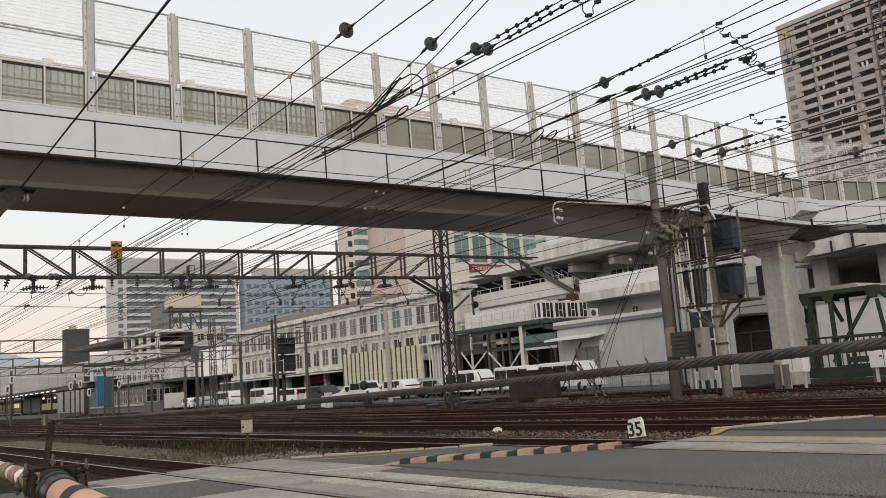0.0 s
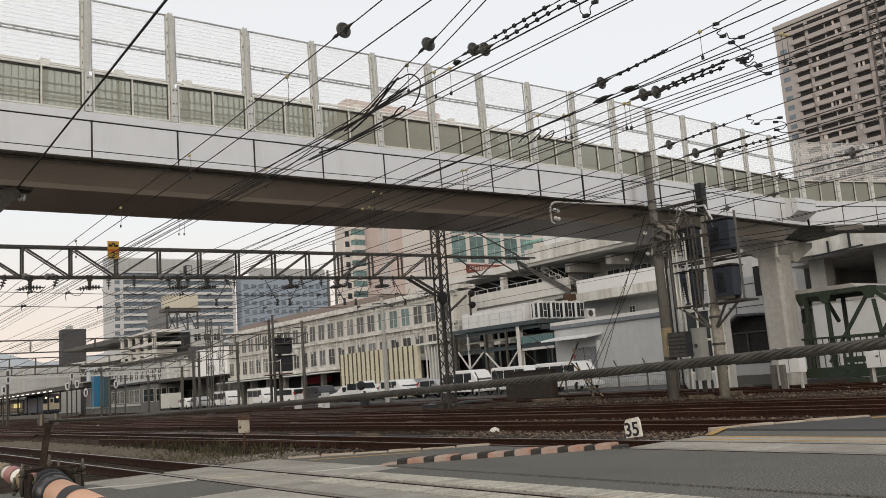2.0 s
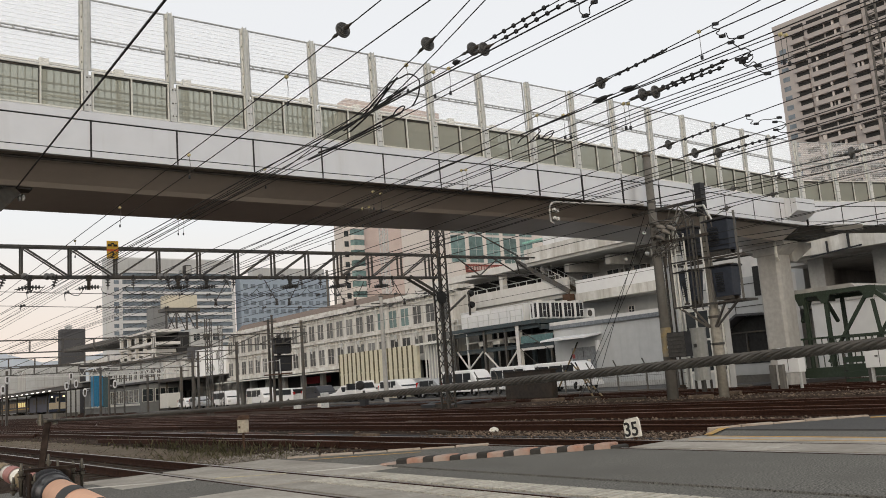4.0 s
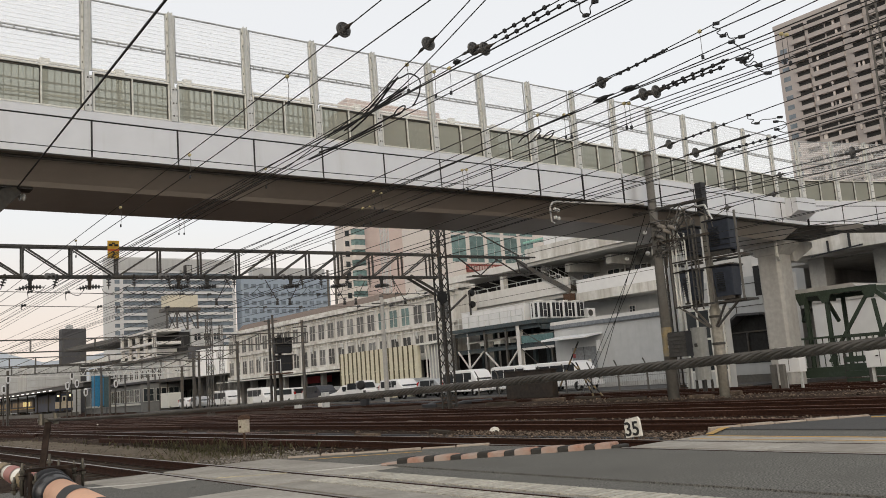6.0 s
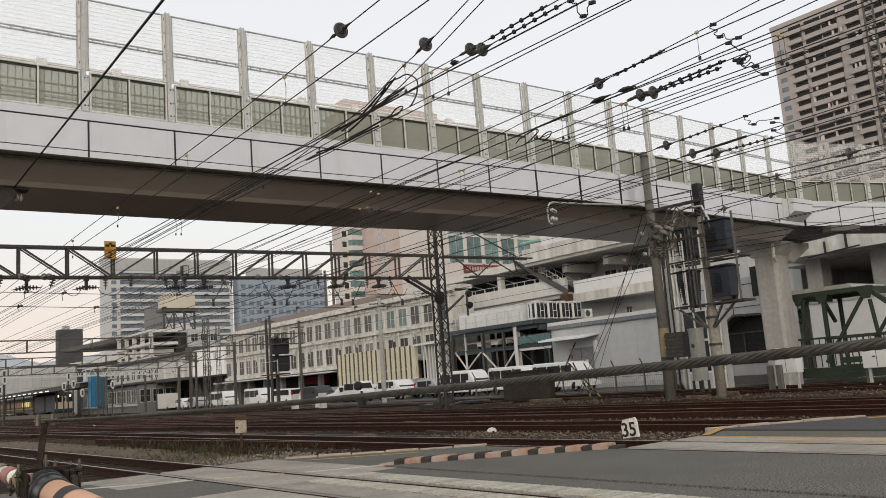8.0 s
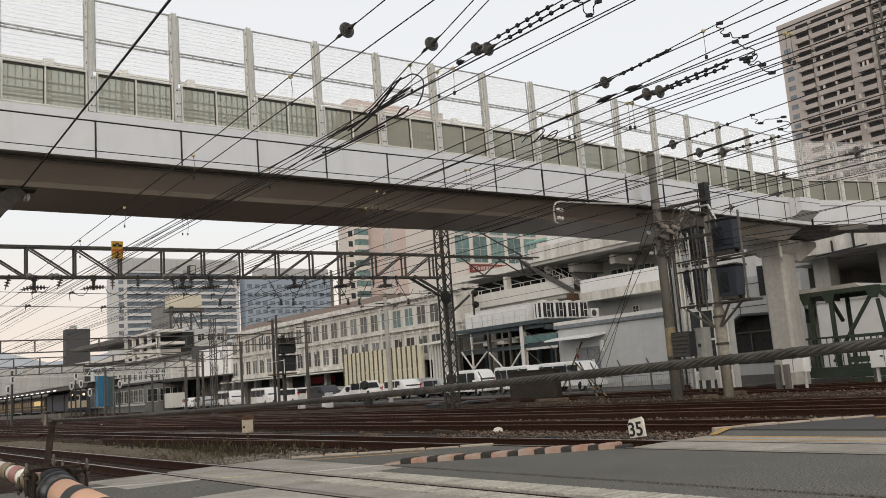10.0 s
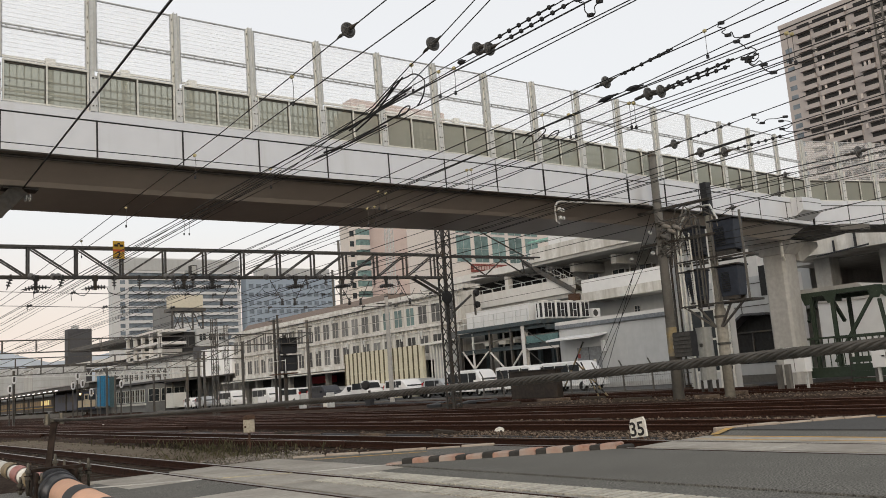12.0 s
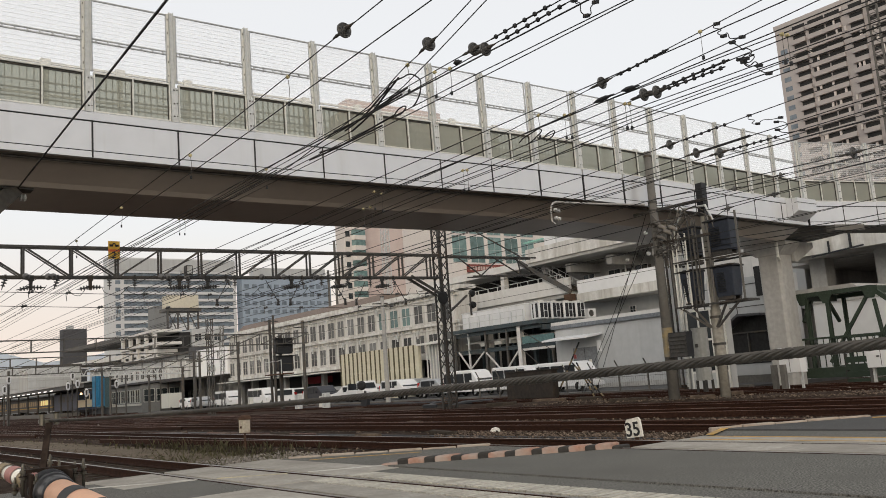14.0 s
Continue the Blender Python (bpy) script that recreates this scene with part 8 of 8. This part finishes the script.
    # check rails and a switch near the crossing
    for x0, x1, ya, yb in ((9.2, 10.35, 34, 18), (12.6, 11.55, 60, 22), (16.9, 15.7, 55, 16), (20.9, 19.6, 70, 24), (17.4, 18.4, 40, 12), (11.5, 14.5, 75, 40), (12.0, 15.7, 80, 44), (15.7, 18.4, 85, 46), (14.6, 18.0, 70, 36), (19.5, 21.5, 90, 50), (22.6, 19.6, 60, 26), (6.3, 10.3, 95, 50), (5.1, 9.8, 95, 48)):
        s = Shape()
        s.bar((x0, ya, -0.075), (x1, yb, -0.075), 0.065, 0.14)
        tr = part("turnout_rail", s, RUST)
        tagged(tr, "rusty closure rail of a turnout", "rail", "turnout rails")
        part("rail_head", Shape().bar((x0, ya, -0.002), (x1, yb, -0.002), 0.05, 0.008), RAIL_DULL, tr)


build_cars()
build_crossing()


# ---- crossing gate in the foreground ----
def build_gate():
    g = thing("crossing_gate_arm", "faded orange and black crossing gate arm with a rusty iron joint", "gate arm")
    a, j, b = Vector((0.808, 3.076, 0.896)), Vector((0.866, 3.994, 0.92)), Vector((0.994, 6.111, 0.927))
    d, e = (j - a).normalized(), (b - j).normalized()
    near = a - d * 1.6
    L = (j - near).length
    up = Vector((0, 0, 1))
    part("arm", Shape().tube([near, j], 0.062, 28), ARM_ORANGE, g, "faded orange arm", smooth=True)
    for k in range(4):
        s0 = L - 0.72 - 0.46 * k
        part("stripe", Shape().tube([near + d * s0, near + d * (s0 + 0.15)], 0.0632, 28, False), BLACK_PAINT, g, "black reflective band", smooth=True)
    part("collar", Shape().tube([j - d * 0.3, j - d * 0.28, j - d * 0.2, j - d * 0.04], [0.064, 0.069, 0.071, 0.073], 32), COLLAR_BLACK, g, "glossy black rubber collar", smooth=True)
    part("collar_lip", Shape().tube([j - d * 0.165, j - d * 0.155, j - d * 0.125, j - d * 0.115], [0.072, 0.078, 0.078, 0.072], 32), COLLAR_BLACK, g, smooth=True)
    part("collar_rim", Shape().tube([j - d * 0.06, j - d * 0.05, j - d * 0.03, j - d * 0.02], [0.072, 0.084, 0.084, 0.072], 32), COLLAR_BLACK, g, smooth=True)
    part("thin_arm", Shape().tube([j, b], [0.045, 0.036], 18), SIGN_WHITE, g, "white tip section of the arm", smooth=True)
    for s0, s1, m in ((0.24, 0.42, TIP_RED), (0.5, 0.66, STRIPE_YELLOW), (0.85, 1.1, TIP_RED), (1.25, 1.5, STRIPE_YELLOW)):
        part("tip_band", Shape().tube([j + e * s0, j + e * s1], 0.0455, 18, False), m, g, smooth=True)
    side = d.cross(up).normalized()
    for k in (-1, 1):
        p = j + side * 0.075 * k
        part("flange", Shape().bar(p - d * 0.1 + up * 0.02, p + d * 0.2 + up * 0.02, 0.014, 0.11), DARK_IRON, g, bevel=0.004)
    part("cross_plate", Shape().bar(j - side * 0.1 + up * 0.08, j + side * 0.11 + up * 0.08, 0.05, 0.014), DARK_IRON, g)
    part("lower_plate", Shape().bar(j - side * 0.13 - up * 0.06, j - side * 0.02 - up * 0.07, 0.06, 0.014), RUST_IRON, g)
    for k, (sx, dy, h) in enumerate(((-0.1, -0.02, 0.08), (-0.07, 0.05, 0.05), (0.02, 0.08, 0.1), (0.06, 0.1, 0.07), (0.12, 0.08, 0.06), (0.15, 0.05, 0.07), (-0.06, -0.1, 0.04), (-0.12, 0.06, 0.02))):
        p = j + side * sx + d * dy
        bolt = part("bolt", Shape().tube([p - up * 0.02, p + up * (h + 0.02), p + up * (h + 0.035)], [0.0065, 0.0065, 0.004], 10), BRASSY, g, smooth=True)
        part("nut", Shape().tube([p + up * (h - 0.006), p + up * (h + 0.006)], 0.0125, 6), BRASSY, bolt)
        part("lower_nut", Shape().tube([p + up * (h - 0.032), p + up * (h - 0.02)], 0.013, 6), BRASSY, bolt)
        part("washer", Shape().tube([p + up * (h - 0.02), p + up * (h - 0.0165)], 0.017, 12), DARK_IRON, bolt)
    part("clevis", Shape().tube([j - side * 0.11 - up * 0.03, j - side * 0.11 - up * 0.1], 0.04, 12), DARK_STEEL, g)
    foot, tip = Vector((0.845, 4.03, 0.94)), Vector((0.916, 4.201, 1.2))
    part("bracket", Shape().bar(foot, tip, 0.027, 0.014), DARK_IRON, g, "rusty iron bracket bar", bevel=0.003)
    part("shackle", Shape().tube([tip - side * 0.045, tip + side * 0.05], 0.009, 8).box(tip.x - 0.02, tip.x + 0.03, tip.y - 0.015, tip.y + 0.015, tip.z - 0.008, tip.z + 0.006), BRASSY, g)
    for o in (-0.03, 0.03):
        part("shackle_bolt", Shape().tube([tip + side * o - up * 0.02, tip + side * o + up * 0.03], 0.012, 8), BRASSY, g)
    # the machine that carries the arm stands at its root
    part("pedestal", Shape().tube([near + Vector((0, 0.2, -near.z)), near + Vector((0, 0.2, -0.05))], [0.16, 0.13], 16), PALE_STEEL, g)
    return tip


def build_rope(start):
    """A laid steel rope: six strands wound round a core, sagging from the gate's bracket."""
    end = Vector((0.901, 0.433, 1.255))
    r = thing("steel_rope", "grey twisted steel rope strung along the gate arm", "rope")
    n = 460
    mid = [start.lerp(end, k / n) - Vector((0, 0, 0.012 * 4 * (k / n) * (1 - k / n))) for k in range(n + 1)]
    mid += [mid[-1] + (mid[-1] - mid[-2]) * k for k in range(1, 40)]
    part("core", Shape().tube(mid, 0.004, 8), WIRE, r)
    d = (end - start).normalized()
    s = d.cross(Vector((0, 0, 1))).normalized()
    u = s.cross(d)
    length = (end - start).length
    for k in range(6):
        path = []
        for i, p in enumerate(mid):
            a = 2 * math.pi * (i / n * length / 0.08 + k / 6)
            path.append(p + (s * math.cos(a) + u * math.sin(a)) * 0.0045)
        part("strand", Shape().tube(path, 0.0025, 6), ROPE_STEEL, r)


ROPE_STEEL = material("weathered_rope_steel", (0.085, 0.08, 0.072), 0.6, 0.4, grain=60, amount=0.35, bump=0.2, stain=(0.05, 0.045, 0.04), stain_scale=8)
COLLAR_BLACK = material("glossy_black_collar", (0.014, 0.014, 0.016), 0.3, grain=40, amount=0.3, bump=0.1, spec=0.3)
DARK_IRON = material("dark_rusty_iron", (0.028, 0.02, 0.016), 0.85, 0.0, grain=22, amount=0.5, bump=0.3, spec=0.08)
BRASSY = material("dull_plated_steel", (0.12, 0.11, 0.09), 0.45, 0.6, grain=40, amount=0.3, bump=0.1)
TIP_RED = material("faded_red_band", (0.32, 0.13, 0.11), 0.5, grain=30, amount=0.1, bump=0)
build_rope(build_gate())


# ---- far platform and the train ----
def build_platform():
    p = thing("platform", "low grey station platform with a long dark canopy", "platform")
    part("slab", Shape().box(31.5, 34.6, 139, 270, -0.25, 0.5), POLE_CONCRETE, p)
    part("canopy", Shape().prism([(30.9, 3.85), (35.2, 3.95), (35.2, 4.75), (31.0, 4.45)], "y", 122, 275), DARK_STEEL, p)
    part("canopy_roof", Shape().prism([(30.8, 4.45), (35.3, 4.75), (35.3, 4.9), (30.8, 4.6)], "y", 121.5, 275), CONCRETE, p)
    lamp = mesh_of("strip_lamp", Shape().box(30.84, 30.9, 0, 1.7, 3.9, 4.05), STRIP_LAMP)
    post = mesh_of("post", Shape().bar((33, 0, 0.7), (33, 0, 4.0), 0.22), DARK_STEEL)
    for k in range(34):
        piece("strip_lamp", lamp, p, (0, 139.5 + 4.0 * k, 0))
        if k % 2:
            piece("post", post, p, (0, 139.5 + 4.0 * k, 0))
    t = thing("railway_track", "rusty track along the far platform", "railway track", (36.3, 0, 0), group="tracks of the yard")
    for side in (-0.566, 0.566):
        part("rail", Shape().prism([(side + a, b) for a, b in RAIL], "y", 118, 330), RUST, t)
    part("track_bed", Shape().box(-1.3, 1.3, 118, 330, -0.24, -0.15), BALLAST, t)
    b = thing("blue_sheeted_scaffold", "blue sheeted scaffold tower beside the platform", "scaffold", (32.75, 120, -0.25))
    part("sheet", Shape().box(-0.85, 0.35, 0.06, 1.5, 1.4, 5.45), BLUE_SHEET, b)
    part("dark_net", Shape().box(0.37, 1.1, 0.08, 1.5, 1.2, 5.3), TEAL_NET, b, "dark teal scaffold netting")
    part("sheet_fold", Shape().tube([(-0.4, 0.03, 1.3), (-0.38, 0.0, 3.0), (-0.42, 0.03, 5.4)], 0.09, 6).tube([(0.1, 0.03, 1.25), (0.13, 0.0, 3.2), (0.1, 0.03, 5.4)], 0.08, 6), BLUE_SHEET, b)
    for x in (-0.85, 1.1):
        for y in (0.05, 1.55):
            part("standard", Shape().bar((x, y, 0), (x, y, 5.7), 0.06), GREY_STEEL, b)
    g = thing("zigzag_gantry", "light grey zigzag lattice gantry across the far tracks", "gantry")
    y = 100
    part("top_chord", Shape().bar((12, y, 5.85), (37, y, 5.2), 0.12), GALV, g)
    part("bottom_chord", Shape().bar((12, y, 5.0), (37, y, 4.35), 0.12), GALV, g)
    zig = mesh_of("lacing", Shape().bar((0, y, 5.85), (0.45, y, 5.0), 0.08).bar((0.45, y, 5.0), (0.9, y, 5.83), 0.08), GALV)
    for k in range(27):
        piece("lacing", zig, g, (12.3 + 0.9 * k, 0, -0.0234 * k - 0.008))
    for x in (17.8, 27.3, 36.5):
        part("post", Shape().bar((x, y, -0.25), (x, y, 5.7 - 0.026 * (x - 12)), 0.22), GREY_STEEL, g)
    for x, y2, z in ((16.9, 97, 3.4), (17.4, 97.6, 4.4), (23.0, 97, 3.4), (23.6, 97.6, 4.45), (24.85, 97, 2.6), (28.0, 97, 3.3), (24.2, 98, 3.6)):
        s = thing("track_signal", "small signal with a white oval backing board", "signal", (x, y2, -0.25), group="far signals")
        part("post", Shape().bar((0, 0.1, 0), (0, 0.1, z + 0.9), 0.12), DARK_STEEL, s)
        part("board", Shape().discs((0, 0, z + 0.4), (0.2, -1, 0), [(0, 0.05), (0.01, 0.46), (0.05, 0.46), (0.06, 0.2)], 18), WHITE_PANEL, s).scale = (0.55, 1, 1)
        part("lens_plate", Shape().box(-0.09, 0.09, -0.1, -0.05, z + 0.15, z + 0.65), GREY_STEEL, s)
        part("visor", Shape().box(-0.1, 0.1, -0.2, -0.1, z + 0.58, z + 0.63), BLACK_PAINT, s)
    for yy, z1 in ((78, 5.6), (88, 5.4)):
        truss("overhead_line_gantry", "thin grey gantry beam far along the line", yy, 2, 34, z1 - 0.8, z1, 2.0, GREY_STEEL, 0.065, 0.3)
        for x in (34, 12):
            m2 = thing("gantry_mast", "slim grey mast of a far gantry", "mast", (x, yy, -0.3))
            part("shaft", Shape().bar((0, 0, 0), (0, 0, z1 + 1.0), 0.2), GREY_STEEL, m2)
            part("cap", Shape().box(-0.15, 0.15, -0.15, 0.15, z1 + 1.0, z1 + 1.06), GREY_STEEL, m2)
    for x, yy, h in ((33.5, 112, 5.2), (35.2, 108, 5.4), (39, 120, 5.5), (42, 124, 5.0), (38, 100, 6.4), (41, 112, 5.8), (44, 132, 6.5), (36, 95, 6.8)):
        q = thing("thin_line_post", "thin grey line post near the platform end", "post", (x, yy, -0.25), group="thin line posts")
        part("shaft", Shape().bar((0, 0, 0), (0, 0, h), 0.16), GREY_STEEL, q)
        part("cross_arm", Shape().bar((-1.0, 0, h - 0.5), (1.0, 0, h - 0.5), 0.1), GREY_STEEL, q)
    pb = thing("glazed_platform_building", "grey platform building with a band of pale windows", "building", (40.5, 128, -0.25))
    part("wall", Shape().box(0, 6, 0, 30, 0, 4.2), DARK_GREY_WALL, pb)
    part("roof", Shape().prism([(-0.6, 4.2), (6.4, 4.6), (6.4, 4.9), (-0.6, 4.5)], "y", -0.5, 30.5), DARK_WALL, pb)
    part("ledge", Shape().box(-0.2, 0, 0, 30, 1.1, 1.4), PALE_STEEL, pb)
    wall_windows(pb, "y", 0, [(0.4 + 1.9 * k, 1.5, 1.6, 3.4) for k in range(3)], WINDOW, PALE_STEEL)
    wall_windows(pb, "x", 0, [(0.6 + 2.4 * k, 1.9, 1.6, 3.4) for k in range(11)], WINDOW, PALE_STEEL)


STRIP_LAMP = glow("strip_lamp_glow", (1.0, 0.98, 0.92), 0.8)
LAMP_WARM = glow("warm_headlamp", (1.0, 0.66, 0.3), 2.6)
LIT_WINDOW = glow("lit_carriage_window", (1.0, 0.74, 0.3), 0.6)
DIM_WINDOW = glow("dim_carriage_window", (0.3, 0.2, 0.09), 0.12)
LOCO_CREAM = material("cream_loco_paint", (0.62, 0.54, 0.4), 0.45, grain=4, amount=0.06, bump=0)
LOCO_BLUE = material("dark_blue_loco_paint", (0.04, 0.05, 0.085), 0.45, grain=4, amount=0.1, bump=0)
COACH_DARK = material("dark_coach_paint", (0.06, 0.055, 0.05), 0.5, grain=4, amount=0.1, bump=0)


def bogie(parent, y):
    b = part("bogie", Shape().box(-1.05, 1.05, y - 1.3, y + 1.3, 0.35, 0.75), DARK_STEEL, parent)
    for dy in (-0.95, 0.95):
        for s in (-1, 1):
            part("wheel", Shape().discs((s * 0.6 - 0.06, y + dy, 0.43), (1, 0, 0), [(0, 0.05), (0, 0.43), (0.12, 0.43), (0.12, 0.05)], 18), RUST_IRON, b)


def locomotive():
    """Runs towards -y with its front at y = 0."""
    t = thing("electric_locomotive", "dark blue electric locomotive with a cream front and lit headlamps", "locomotive")
    part("body", Shape().box(-1.4, 1.4, 0.12, 15.5, 0.8, 3.6), LOCO_BLUE, t, bevel=0.08)
    part("roof", Shape().prism([(-1.4, 3.6), (1.4, 3.6), (1.1, 3.95), (-1.1, 3.95)], "y", 0.15, 15.5), DARK_STEEL, t)
    fr = part("front", Shape().box(-1.41, 1.41, 0.0, 0.14, 1.2, 2.3), LOCO_CREAM, t, "cream front panel", bevel=0.03)
    part("dark_apron", Shape().box(-1.4, 1.4, 0.02, 0.14, 0.75, 1.2), LOCO_BLUE, fr)
    part("front_upper", Shape().box(-1.4, 1.4, 0.03, 0.14, 2.3, 3.55), LOCO_BLUE, fr)
    part("door", Shape().box(-0.36, 0.36, -0.02, 0.05, 1.25, 3.3), LOCO_CREAM, fr)
    part("door_window", Shape().box(-0.2, 0.2, -0.03, -0.02, 2.45, 3.05), WINDOW, fr)
    for s in (-1, 1):
        part("front_window", Shape().box(s * 0.9 - 0.38, s * 0.9 + 0.38, 0.0, 0.03, 2.45, 3.15), WINDOW, fr)
        part("headlamp", Shape().discs((s * 0.95, 0.05, 3.3), (0, -1, 0), [(0, 0.16), (0.14, 0.17), (0.16, 0.12)], 14), LAMP_WARM, t, "warm lit headlamp")
    part("number_bar", Shape().box(-0.3, 0.3, -0.03, -0.02, 1.5, 1.62), GALV, fr)
    part("buffer_beam", Shape().box(-1.25, 1.25, -0.1, 0.2, 0.45, 0.8), BLACK_PAINT, t)
    part("coupler", Shape().box(-0.15, 0.15, -0.5, 0, 0.75, 1.0), DARK_STEEL, t)
    part("pantograph", Shape().bar((-0.6, 3, 3.95), (0, 4.2, 4.5), 0.06).bar((0.6, 3, 3.95), (0, 4.2, 4.5), 0.06).bar((-0.9, 3.4, 4.55), (0.9, 3.4, 4.55), 0.08).bar((0, 4.2, 4.5), (0, 3.4, 4.55), 0.06), DARK_STEEL, t)
    for s in (-1, 1):
        for k in range(4):
            part("side_louvre", Shape().box(s * 1.405 - 0.01, s * 1.405 + 0.01, 3 + 2.6 * k, 4.6 + 2.6 * k, 2.2, 3.1), GREY_STEEL, t)
    bogie(t, 3)
    bogie(t, 12.5)
    return t


def coach(lit):
    t = thing("passenger_coach", "dark passenger coach with warm lit windows", "railway coach", group="coaches of the train")
    part("body", Shape().box(-1.42, 1.42, 0.3, 19.8, 0.95, 3.45), COACH_DARK, t, bevel=0.08)
    part("roof", Shape().prism([(-1.42, 3.45), (1.42, 3.45), (0.9, 3.85), (-0.9, 3.85)], "y", 0.3, 19.8), GALV, t)
    part("waist_band", Shape().box(-1.435, 1.435, 0.3, 19.8, 1.55, 1.68), SIGN_YELLOW, t)
    part("gangway", Shape().box(-0.5, 0.5, -0.2, 0.3, 1.0, 3.1), BLACK_PAINT, t)
    for k in range(11):
        m = LIT_WINDOW if lit and 1 <= k < 5 else DIM_WINDOW
        part("window", Shape().box(-1.436, -1.41, 1.3 + 1.65 * k, 2.5 + 1.65 * k, 2.0, 2.85), m, t)
    bogie(t, 3)
    bogie(t, 17)
    return t


build_platform()
TRAIN = [(locomotive(), 0.0)] + [(coach(k == 0), 16.3 + 20.1 * k) for k in range(5)]


def motions():
    """The train draws slowly along the far platform."""
    front = ((0, 168.6), (1, 167.0), (2, 164.2), (3, 161.3), (4.2, 158.6), (5.3, 156.5), (6, 155.2), (7, 154.2), (8, 153.0), (9, 150.9), (10.3, 148.4), (11, 146.7),
             (11.6, 145.5), (12.2, 144.2), (12.6, 143.3), (13, 142.7), (13.5, 141.8), (14, 141.0))
    for ob, back in TRAIN:
        walk(ob, [(t, pose(36.3, y + back, 0)) for t, y in front])


motions()
